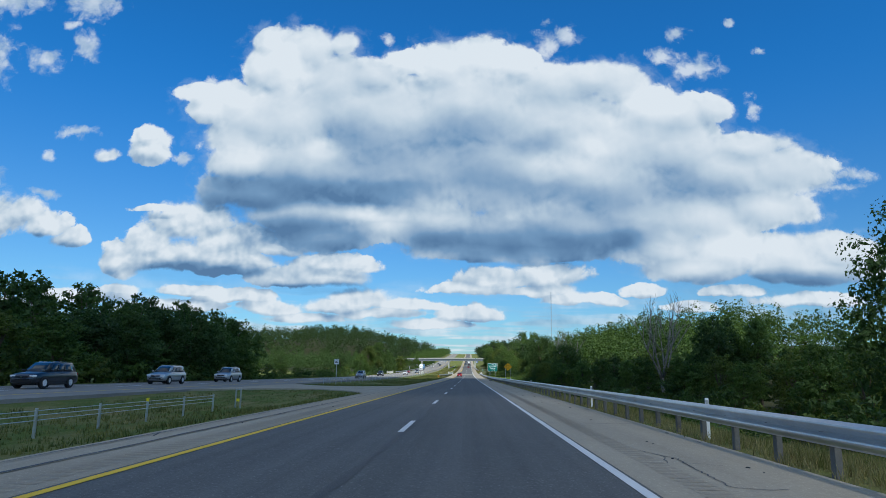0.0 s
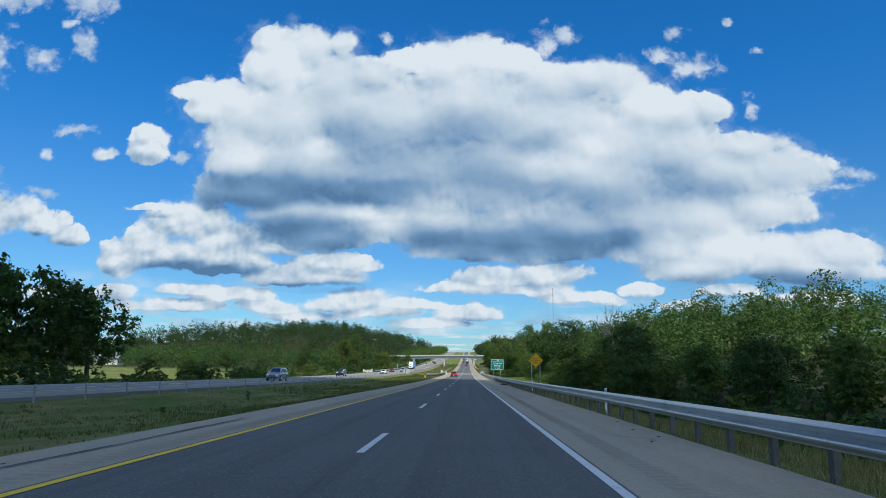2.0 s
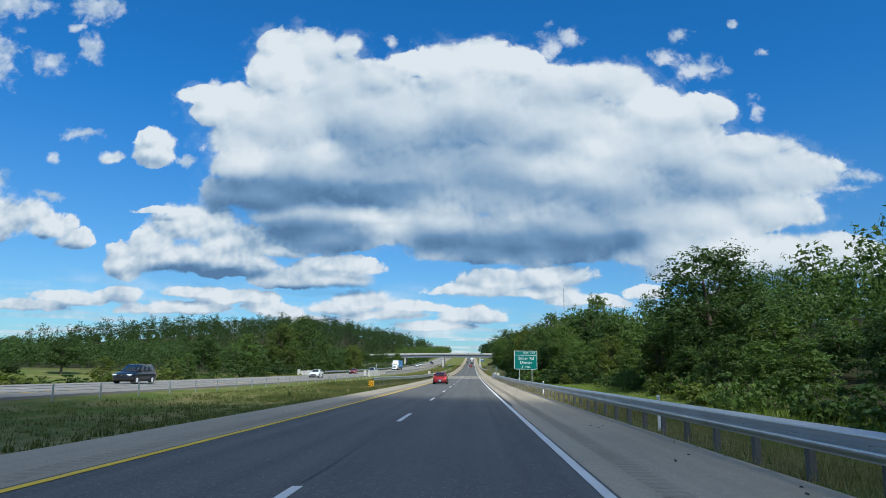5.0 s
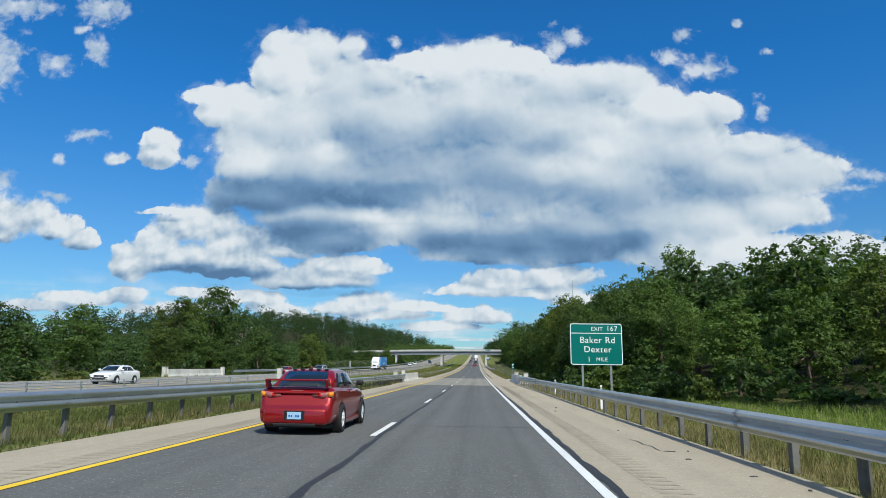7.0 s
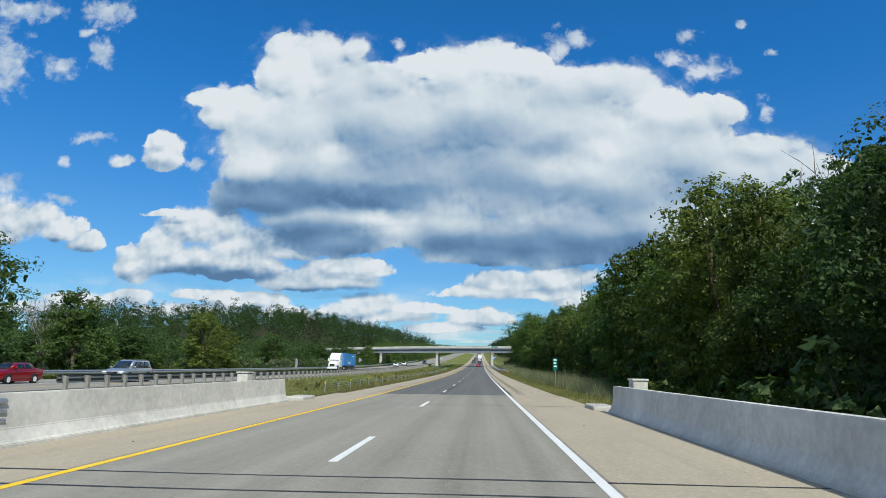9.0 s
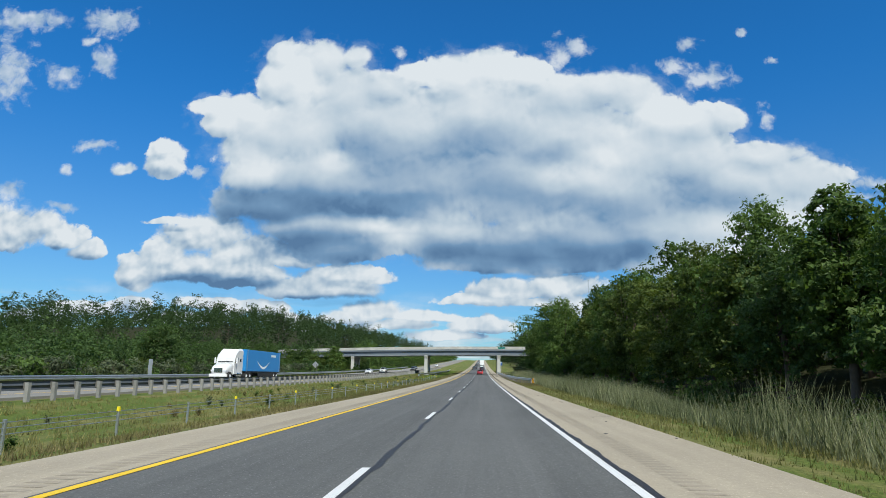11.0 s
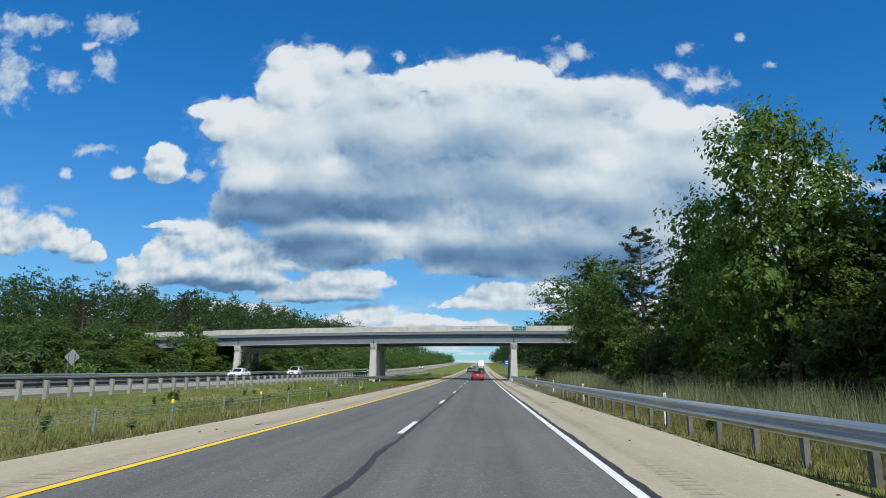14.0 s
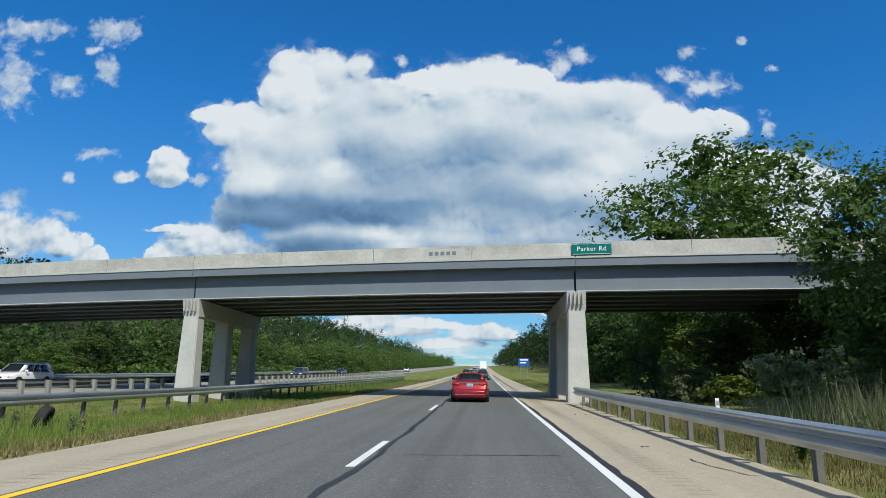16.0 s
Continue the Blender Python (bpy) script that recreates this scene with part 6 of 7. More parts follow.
def pine(label, seed, h, x, y, rad):
    rs = np.random.RandomState(seed)
    t = thing("pine_tree", label, "tree", (x, y, float(ground_z(x, y))), "pines")
    bm = bmesh.new()
    tube(bm, [(0, 0, -0.6), (0.1, 0, h * 0.4), (0.05, 0.1, h * 0.98)], [h * 0.017, h * 0.012, 0.03], 8)
    cs, rr = [], []
    for k in np.linspace(0.36, 0.985, 17):
        for _ in range(5):
            a = rs.uniform(0, 6.28)
            r = rad * math.sqrt(max(0.03, 1 - ((k - 0.66) / 0.36) ** 2)) * rs.uniform(0.45, 1.15)
            e = (r * math.cos(a), r * math.sin(a), h * k + r * 0.30)
            tube(bm, [(0, 0, h * k - 0.1), (e[0] * 0.5, e[1] * 0.5, h * k + r * 0.06), e], [0.06, 0.04, 0.012], 4)
            for f in (0.62, 0.82, 1.0):
                if rs.uniform() < 0.72:
                    cs.append((e[0] * f + rs.uniform(-0.3, 0.3), e[1] * f + rs.uniform(-0.3, 0.3), h * k + r * 0.30 * f + 0.1))
                    rr.append(rs.uniform(0.28, 0.55))
    hang("trunk", bm_mesh("trunk", bm, M_BARK, True), t)
    v, q, k = leaf_cloud(np.array(cs), np.array(rr), 7000, 0.12, rs, up=0.8, flat=0.55, core=1, fill=0.45)
    hang("crown", foliage_mesh("crown", v, q, k, M_NEEDLE), t)


pine("tall open-crowned pine rising over the wood", 51, 18.6, 21.3, 535, 3.9)
pine("dark pine at the wood's edge", 52, 14.0, 21.5, 541, 3.0)
pine("dark pine at the wood's edge", 53, 12.5, 24.0, 517, 3.0)
for i, (x, y, h) in enumerate(((-88, 640, 17), (-95, 655, 18), (-70, 690, 15), (-105, 620, 14))):
    pine("pine standing above the hillside wood", 60 + i, h, x, y, 3.6)


# far woods: many small crowns in one mesh
def far_woods(name, label, spots, seed, leaves, mat, size):
    """Rounded crowns of several billows each, one mesh."""
    rs = np.random.RandomState(seed)
    cs, rr = [], []
    for x, y, h, r in spots:
        z, r = float(ground_z(x, y)), min(max(r, 0.28 * h), 0.46 * h)
        turn, tall = rs.uniform(0, 6.28), rs.uniform(0.8, 1.15)
        for i in range(9):
            k = (0.30, 0.34, 0.38, 0.42, 0.58, 0.62, 0.66, 0.80, 0.14)[i] + rs.uniform(-0.05, 0.05)
            q = r * (0.66, 0.66, 0.66, 0.66, 0.44, 0.44, 0.44, 0.08, 0.35)[i] * rs.uniform(0.75, 1.2)
            a = turn + i * (1.57 if i < 4 else 2.09) + rs.uniform(-0.4, 0.4)
            cs.append((x + q * math.cos(a), y + q * math.sin(a), z + h * k * tall))
            rr.append(r * rs.uniform(0.40, 0.56))
    v, q, k = crown_cloud(np.array(cs), np.array(rr), len(cs) * 6, leaves, size, rs, dense=16)
    tagged(new(name, foliage_mesh(name, v, q, k, mat)), label, "woodland", kind="stuff")


def scatter(n, xa, xb, ya, yb, seed, h0, h1):
    r, out = random.Random(seed), []
    for _ in range(n):
        y = r.uniform(ya, yb)
        x = r.uniform(xa(y) if callable(xa) else xa, xb(y) if callable(xb) else xb)
        out.append((x, y, r.uniform(h0, h1), r.uniform(3.2, 5.2)))
    return out


far_woods("woods_left_ridge", "dense dark wood covering the ridge across the motorway", scatter(820, -330, -56, 610, 1250, 1, 15, 22), 71, 200000, M_LEAF_R, 0.36)
far_woods("woods_left_slope", "mixed green wood below the ridge", scatter(640, -250, -62, 330, 650, 2, 6.5, 9.5), 72, 190000, M_LEAF_D, 0.24)
far_woods("woods_left_verge", "green wood along the far opposite carriageway", scatter(300, lambda y: -62, lambda y: -43, 600, 1500, 3, 9, 16), 73, 150000, M_LEAF, 0.22)
far_woods("woods_field_edge", "low distant wood behind the field", scatter(200, -620, -190, 380, 820, 4, 6, 9), 74, 40000, M_LEAF_D, 0.65)
far_woods("woods_right_ridge", "dense wood lining the right side of the climbing motorway", scatter(460, 17, 90, 640, 1500, 5, 13, 20), 75, 140000, M_LEAF_R, 0.34)
far_woods("woods_right_deep", "deep wood behind the roadside trees", scatter(240, lambda y: float(wood_edge(y)) + 22, lambda y: float(wood_edge(y)) + 75, -20, 640, 6, 9, 15), 76, 90000, M_LEAF, 0.26)
far_woods("woods_right_hill", "dense dark wood on the hill behind the roadside trees", scatter(330, 44, 150, 215, 520, 8, 14, 20), 78, 150000, M_LEAF, 0.26)
far_woods("woods_horizon", "distant wooded skyline", scatter(300, -1500, -300, 700, 1700, 7, 6, 10), 77, 30000, M_LEAF_D, 1.01)


# grass and reeds
def blades(name, label, n, area, h0, h1, width, mat, seed, lean=0.6, cap=None, spread=0.09):
    """Grass blades, one slender leaning face each, in tufts; area gives x, y arrays."""
    rs = np.random.RandomState(seed)
    x, y = area(rs, n // 7)
    x, y = np.repeat(x, 7) + rs.normal(size=n // 7 * 7) * spread, np.repeat(y, 7) + rs.normal(size=n // 7 * 7) * spread
    keep = np.ones(len(x), bool) if cap is None else cap(x, y)
    x, y = x[keep], y[keep]
    n = len(x)
    z = ground_z(x, y)
    h = rs.uniform(h0, h1, n) * (0.6 + 0.5 * np.clip(wobble(x * 3, y * 2.1) + 0.6, 0, 1.4))
    a = rs.uniform(0, 6.28, n)
    b = rs.uniform(0, 6.28, n)
    l = h * rs.uniform(0.1, lean, n)
    w = width * rs.uniform(0.6, 1.5, n)
    p0 = np.stack([x, y, z - 0.03], 1)
    u = np.stack([np.cos(a), np.sin(a), np.zeros(n)], 1) * w[:, None]
    tip = p0 + np.stack([np.cos(b) * l, np.sin(b) * l, h], 1)
    v = np.stack([p0 - u, p0 + u, tip], 1).reshape(-1, 3)
    tagged(new(name, mesh_arrays(name, v, np.arange(3 * n).reshape(-1, 3), mat)), label, "grass", kind="stuff")


def strip(xa, xb, ya, yb):
    def f(rs, n):
        y = rs.uniform(ya, yb, n)
        return rs.uniform(0, 1, n) * ((xb(y) if callable(xb) else xb) - (xa(y) if callable(xa) else xa)) + (xa(y) if callable(xa) else xa), y
    return f


def not_crossing(x, y):
    k = (x + 12.5) / 6.7
    return np.abs(y - 60.5) > 5.3 + 9.0 * k * k + 1.5


blades("median_grass", "green and straw-coloured grass of the median", 105000, strip(-17.5, -6.25, -6, 304), 0.06, 0.20, 0.020, M_GRASS, 81, cap=not_crossing)
blades("median_edge_grass", "short dry grass along the median shoulder", 45000, strip(-8.4, -6.1, 325, 640), 0.07, 0.22, 0.016, M_STRAW, 82)
blades("median_tall_grass", "tall green weeds and grass in the median", 100000, strip(-18.5, -7.2, 325, 640), 0.10, 0.36, 0.020, M_GRASS, 83)
blades("verge_grass", "rough grass behind the right-hand guardrail", 150000, strip(7.4, 12.5, -6, 304), 0.10, 0.34, 0.013, M_GRASS, 84)
blades("bank_grass", "lush green grass on the bank behind the guardrail", 90000, strip(10.0, 21.0, 150, 304), 0.16, 0.50, 0.022, M_LUSH, 94)
blades("rail_foot_grass", "dry straw grass at the foot of the guardrail", 80000, strip(7.05, 8.5, -6, 303), 0.08, 0.34, 0.009, M_STRAW, 88)
blades("verge_grass_ahead", "rough grass strip beside the shoulder", 55000, strip(6.7, 10.0, 322, 640), 0.06, 0.26, 0.016, M_GRASS, 85)
blades("reeds", "tall pale reed bed beside the shoulder", 75000, strip(lambda y: np.interp(y, [336, 380, 470, 545], [9.6, 9.0, 9.6, 10.2]), 15.5, 336, 548), 0.9, 1.7, 0.015, M_REED, 86, lean=0.55, spread=0.16)
blades("far_verge_grass", "meadow grass beyond the opposite carriageway", 24000, strip(lambda y: opp_x(y) - OPP_WIDTH - 9, lambda y: opp_x(y) - OPP_WIDTH - 0.6, 5, 640), 0.2, 0.5, 0.05, M_GRASS, 87)
blades("median_rail_grass", "straw and weeds under the median guardrail", 16000, strip(lambda y: median_rail_x(y) - 1.4, lambda y: median_rail_x(y) + 0.25, 236, 305), 0.08, 0.36, 0.014, M_STRAW, 89)
blades("median_lush_grass", "tall bright green grass in front of the median guardrail", 50000, strip(-14.0, -9.4, 500, 640), 0.20, 0.50, 0.016, M_LUSH, 90)
blades("median_bank_grass", "tufted meadow grass behind the median guardrail", 50000, strip(-17.5, -8.4, 205, 305), 0.12, 0.36, 0.018, M_GRASS, 91)
blades("median_dry_grass", "dry straw strip between the shoulder and the tall grass", 26000, strip(-9.6, -6.1, 480, 640), 0.06, 0.22, 0.016, M_STRAW, 92)
blades("rail_foot_grass_ahead", "straw and weeds at the foot of the guardrail near the overpass", 45000, strip(7.0, 9.2, 440, 560), 0.06, 0.32, 0.010, M_STRAW, 93)

# ---- vehicles ----
def ring_body(sections):
    """Closed body skin from lengthwise stations (y, half width, bottom, shoulder, crown)."""
    out = []
    for y, w, zb, zs, zc in sections:
        m = zb + (zs - zb) * 0.55
        half = [(0.0, zb), (0.80 * w, zb), (0.955 * w, zb + 0.07), (0.995 * w, zb + 0.20), (w, m), (0.985 * w, zs - 0.10), (0.945 * w, zs - 0.025), (0.86 * w, zs + 0.006), (0.45 * w, zc - 0.006), (0.0, zc)]
        out.append([(x, y, z) for x, z in half] + [(-x, y, z) for x, z in half[-2:0:-1]])
    return loft_bm(bmesh.new(), out)


def cabin_ring(y0, y1, w, z, r):
    """Rounded rectangle seen from above."""
    pts = []
    for cx, cy, a0 in ((w - r, y1 - r, 0), (-w + r, y1 - r, 90), (-w + r, y0 + r, 180), (w - r, y0 + r, 270)):
        for i in range(4):
            a = radians(a0 + 30 * i)
            pts.append((cx + r * math.cos(a), cy + r * math.sin(a), z))
    return pts


def pane(parent, name, quad, k=(0.06, 0.94, 0.10, 0.90), off=0.012, mat=None):
    """Glass pane on the bilinear patch (lower left, lower right, upper right, upper left), inset by k."""
    a, b, c, d = [Vector(p) for p in quad]
    n = (b - a).cross(d - a).normalized()

    def at(u, v):
        return a * (1 - u) * (1 - v) + b * u * (1 - v) + c * u * v + d * (1 - u) * v
    us = np.linspace(k[0], k[1], 5)
    vs = np.linspace(k[2], k[3], 4)
    v = []
    for layer in (off, off - 0.02):
        for vv in vs:
            for uu in us:
                bulge = 0.012 * (1 - (2 * (uu - k[0]) / (k[1] - k[0]) - 1) ** 2)
                v.append(at(uu, vv) + n * (layer + bulge))
    f = []
    m = 20
    for j in range(3):
        for i in range(4):
            q = j * 5 + i
            f += [(q, q + 1, q + 6, q + 5), (m + q + 5, m + q + 6, m + q + 1, m + q)]
    rim = [0, 1, 2, 3, 4, 9, 14, 19, 18, 17, 16, 15, 10, 5]
    for i, q in enumerate(rim):
        r = rim[(i + 1) % len(rim)]
        f.append((r, q, m + q, m + r))
    return hang(name, mesh_from(name, v, f, mat or M_GLASS, True), parent)


def wheel_meshes(r, w):
    bm = bmesh.new()
    prof = [(r * 0.62, -w / 2), (r * 0.93, -w / 2), (r, -w * 0.32), (r, w * 0.32), (r * 0.93, w / 2), (r * 0.62, w / 2)]
    n = 28
    rings = [[bm.verts.new((x, p * math.cos(2 * math.pi * j / n), p * math.sin(2 * math.pi * j / n))) for j in range(n)] for p, x in prof]
    for r0, r1 in zip(rings, rings[1:] + rings[:1]):
        for j in range(n):
            bm.faces.new((r0[j], r0[(j + 1) % n], r1[(j + 1) % n], r1[j]))
    bmesh.ops.recalc_face_normals(bm, faces=bm.faces[:])
    tyre = bm_mesh("tyre", bm, M_RUBBER, True)
    bm = bmesh.new()
    for s in (-1, 1):
        m = Matrix.Translation((s * w * 0.28, 0, 0)) @ Matrix.Rotation(radians(90), 4, "Y")
        bmesh.ops.create_cone(bm, cap_ends=True, segments=20, radius1=r * 0.16, radius2=r * 0.13, depth=w * 0.42, matrix=m)
        for k in range(7):
            rot = Matrix.Rotation(2 * math.pi * k / 7, 4, "X")
            bmesh.ops.create_cube(bm, size=1, matrix=rot @ Matrix.Translation((s * w * 0.36, 0, r * 0.36)) @ Matrix.Diagonal((w * 0.12, r * 0.15, r * 0.56, 1)))
        bmesh.ops.create_cone(bm, cap_ends=True, segments=20, radius1=r * 0.59, radius2=r * 0.59, depth=0.012, matrix=Matrix.Translation((s * w * 0.30, 0, 0)) @ Matrix.Rotation(radians(90), 4, "Y"))
    rr = [[bm.verts.new((x, p * math.cos(2 * math.pi * j / n), p * math.sin(2 * math.pi * j / n))) for j in range(n)] for p, x in ((r * 0.66, -w * 0.49), (r * 0.60, -w * 0.40), (r * 0.60, w * 0.40), (r * 0.66, w * 0.49))]
    for r0, r1 in zip(rr, rr[1:]):
        for j in range(n):
            bm.faces.new((r0[j], r0[(j + 1) % n], r1[(j + 1) % n], r1[j]))
    rim = bm_mesh("rim", bm, M_RIM)
    return tyre, rim


def wedge(xa, xb, za, zb, y0, y1):
    """Lamp housing that grows from heights za at xa to zb at xb and wraps back round the corner."""
    bm = bmesh.new()
    sects = [[(x, y0 + k, z[0]), (x, y0 + k, z[1]), (x, y, z[1] - 0.01), (x, y, z[0] + 0.01)] for x, z, k, y in ((xa, za, 0.012, y0 + 0.06), ((xa + xb) / 2, ((za[0] + zb[0]) / 2, (za[1] + zb[1]) / 2), 0.0, y0 + 0.10), (xb, zb, 0.05, y1))]
    loft_bm(bm, sects)
    bmesh.ops.recalc_face_normals(bm, faces=bm.faces[:])
    return bm


def car(name, label, x, y, paint, spec, turn=0.0, z=None, group="", spoiler=False, rails=False, chrome=False):
    """spec: length, width, height, deck (boot lid height), bonnet height, cabin rear/front at belt, roof rear/front, wheel radius."""
    L, Wd, H, zd, zh, cr, cf, rr_, rf, wr = spec
    w, belt = Wd / 2, max(zd, zh) + 0.0
    t = thing(name, label, "car", (x, y, float(road_z(y)) if z is None else z), group, turn=turn)
    t.rotation_euler.x = math.atan2(float(road_z(y + 4) - road_z(y)), 4.0) * (1 if turn == 0 else -1)
    zb = 0.2 if H < 1.6 else 0.28
    body = part("body", ring_body([
        (0.0, w * 0.80, zb + 0.13, zd - 0.44, zd - 0.43), (0.025, w * 0.90, zb + 0.05, zd - 0.37, zd - 0.36), (0.07, w * 0.945, zb + 0.03, zd - 0.31, zd - 0.30), (0.12, w * 0.955, zb + 0.02, zd - 0.12, zd - 0.10), (0.20, w * 0.965, zb + 0.02, zd - 0.02, zd + 0.005), (0.45, w * 0.985, zb + 0.01, zd, zd + 0.02),
        (1.0, w, zb, zd, zd + 0.02), (L * 0.38, w, zb, (zd + zh) / 2 + 0.01, (zd + zh) / 2 + 0.02), (L * 0.62, w, zb, zh + 0.02, zh + 0.04), (cf, w, zb, zh, zh + 0.05), (L - 0.75, w * 0.985, zb + 0.01, zh - 0.05, zh + 0.0), (L - 0.30, w * 0.94, zb + 0.03, zh - 0.15, zh - 0.10), (L - 0.09, w * 0.86, zb + 0.06, zh - 0.26, zh - 0.22), (L, w * 0.74, zb + 0.14, zh - 0.36, zh - 0.34)]),
        paint, t, "glossy painted body shell", True)
    lo = belt - 0.04
    cab = bmesh.new()
    wb, wt = w * 0.875, w * 0.66
    ym = 0.80
    mid = lambda a, b: a + (b - a) * ym
    loft_bm(cab, [cabin_ring(cr, cf, wb, lo, 0.14), cabin_ring(mid(cr, rr_), mid(cf, rf), wb + (wt - wb) * 0.74, lo + (H - lo) * 0.80, 0.14), cabin_ring(rr_ - 0.02, rf + 0.05, wt + 0.03, H - 0.055, 0.15), cabin_ring(rr_ + 0.10, rf - 0.12, wt - 0.10, H, 0.15)])
    part("roof", cab, paint, t, "painted roof and pillars", True)
    zt, z0 = lo + (H - lo) * 0.80, lo
    w2 = wb + (wt - wb) * 0.74
    ya, yb = mid(cr, rr_), mid(cf, rf)
    pane(t, "rear_window", ((-wb + 0.1, cr, z0), (wb - 0.1, cr, z0), (w2 - 0.08, ya, zt), (-w2 + 0.08, ya, zt)), (0.05, 0.95, 0.10, 1.04))
    pane(t, "windscreen", ((wb - 0.1, cf, z0), (-wb + 0.1, cf, z0), (-w2 + 0.08, yb, zt), (w2 - 0.08, yb, zt)), (0.04, 0.96, 0.08, 1.05))
    for s in (-1, 1):
        p = [(s * wb, cr + 0.14, z0), (s * wb, cf - 0.14, z0), (s * w2, yb - 0.12, zt), (s * w2, ya + 0.12, zt)]
        q = p if s > 0 else [p[1], p[0], p[3], p[2]]
        for k0, k1 in ((0.10, 0.40), (0.43, 0.66), (0.69, 0.93)) if H > 1.6 else ((0.10, 0.47), (0.51, 0.90)):
            kk = (k0, k1) if s > 0 else (1 - k1, 1 - k0)
            pane(t, "side_window", q, (kk[0], kk[1], 0.10, 0.99))
        part("mirror", boxed(s * (w + 0.045) - 0.10, s * (w + 0.045) + 0.10, cf - 0.42, cf - 0.31, belt + 0.01, belt + 0.14, bevel=0.035), M_TRIM if (chrome or spoiler) else paint, t, smooth=True)
        part("sill", boxed(s * w * 0.97 - 0.03, s * w * 0.97 + 0.03, 1.15, L - 1.25, zb - 0.02, zb + 0.09, bevel=0.015), M_TRIM if H > 1.6 else paint, t)
        for k in (0.42, 0.62):
            part("door_handle", boxed(s * w - 0.012, s * w + 0.022, L * k - 0.11, L * k + 0.09, belt - 0.14, belt - 0.105, bevel=0.008), M_CHROME if chrome else paint, t)
        part("tail_lamp", wedge(s * w * (0.42 if spoiler else 0.50), s * w * 0.955, (zd - 0.21, zd - 0.14), (zd - 0.26, zd - 0.075), 0.075, 0.36), M_LAMP_S if spoiler else M_LAMP_R, t, "smoked tail lamp" if spoiler else "red tail lamp", True)
        part("reverse_lens", wedge(s * w * 0.56, s * w * 0.72, (zd - 0.205, zd - 0.135), (zd - 0.215, zd - 0.12), 0.065, 0.14), M_LAMP_R if spoiler else M_LAMP_S, t, "inset lamp lens", True)
        part("amber_lens", wedge(s * w * 0.84, s * w * 0.962, (zd - 0.20, zd - 0.10), (zd - 0.20, zd - 0.09), 0.070, 0.24), M_LAMP_A if spoiler else M_LAMP_R, t, "", True)
        part("head_lamp", boxed(min(s * w * 0.50, s * w * 0.90), max(s * w * 0.50, s * w * 0.90), L - 0.42, L - 0.045, zh - 0.34, zh - 0.20, bevel=0.04), M_LAMP_W, t, "clear head lamp", True)
        part("fog_recess", boxed(min(s * w * 0.45, s * w * 0.75), max(s * w * 0.45, s * w * 0.75), L - 0.10, L - 0.015, zb + 0.12, zb + 0.24, bevel=0.02), M_TRIM, t)
        if rails:
            part("roof_rail", boxed(s * (wt - 0.06) - 0.02, s * (wt - 0.06) + 0.02, rr_ + 0.15, rf - 0.3, H - 0.01, H + 0.045, bevel=0.012), M_CHROME, t)
    part("rear_bumper", boxed(-w * 0.84, w * 0.84, -0.03, 0.25, zb + 0.04, zd - 0.46, bevel=0.07), M_TRIM if rails else paint, t, "", True)
    py, pz = (-0.028, zd - 0.70) if spoiler else (0.085, zd - 0.28)
    part("number_plate", boxed(-0.16, 0.16, py - 0.02, py + 0.03, pz, pz + 0.16), M_PLATE, t, "pale blue plate with plain bars")
    for k in range(5):
        if k != 2:
            part("plate_bar", boxed(-0.125 + k * 0.052, -0.09 + k * 0.052, py - 0.026, py - 0.0215, pz + 0.05, pz + 0.095), M_SIGN_B, t)
    if spoiler:
        part("rear_diffuser", boxed(-w * 0.55, w * 0.55, -0.036, 0.20, zb + 0.0, zb + 0.07, bevel=0.02), M_TRIM, t)
        part("plate_recess", boxed(-0.24, 0.24, -0.034, 0.03, zd - 0.73, zd - 0.51, bevel=0.01), M_TRIM, t)
        part("brake_light", boxed(-0.14, 0.14, 0.13, 0.20, zd - 0.075, zd - 0.055), M_LAMP_S, t)
    part("boot_trim", boxed(-w * 0.62, w * 0.62, 0.06, 0.13, zd - 0.135, zd - 0.105, bevel=0.008), M_CHROME if chrome else paint, t)
    if chrome:
        part("bumper_trim", boxed(-w * 0.82, w * 0.82, -0.042, 0.02, zb + 0.18, zb + 0.20, bevel=0.006), M_CHROME, t)
    part("grille", boxed(-w * 0.46, w * 0.46, L - 0.06, L + 0.012, zh - 0.40, zh - 0.27, bevel=0.02), M_TRIM, t, "dark grille")
    part("lower_grille", boxed(-w * 0.62, w * 0.62, L - 0.08, L + 0.006, zb + 0.14, zb + 0.27, bevel=0.02), M_TRIM, t)
    part("front_badge", boxed(-0.07, 0.07, L + 0.013, L + 0.022, zh - 0.37, zh - 0.30, bevel=0.004), M_CHROME, t)
    part("underbody", boxed(-w * 0.86, w * 0.86, 0.35, L - 0.35, zb - 0.06, zb + 0.05), M_TRIM, t)
    part("antenna_fin", boxed(-0.02, 0.02, rr_ + 0.05, rr_ + 0.22, H - 0.03, H + 0.05, bevel=0.012), paint, t)
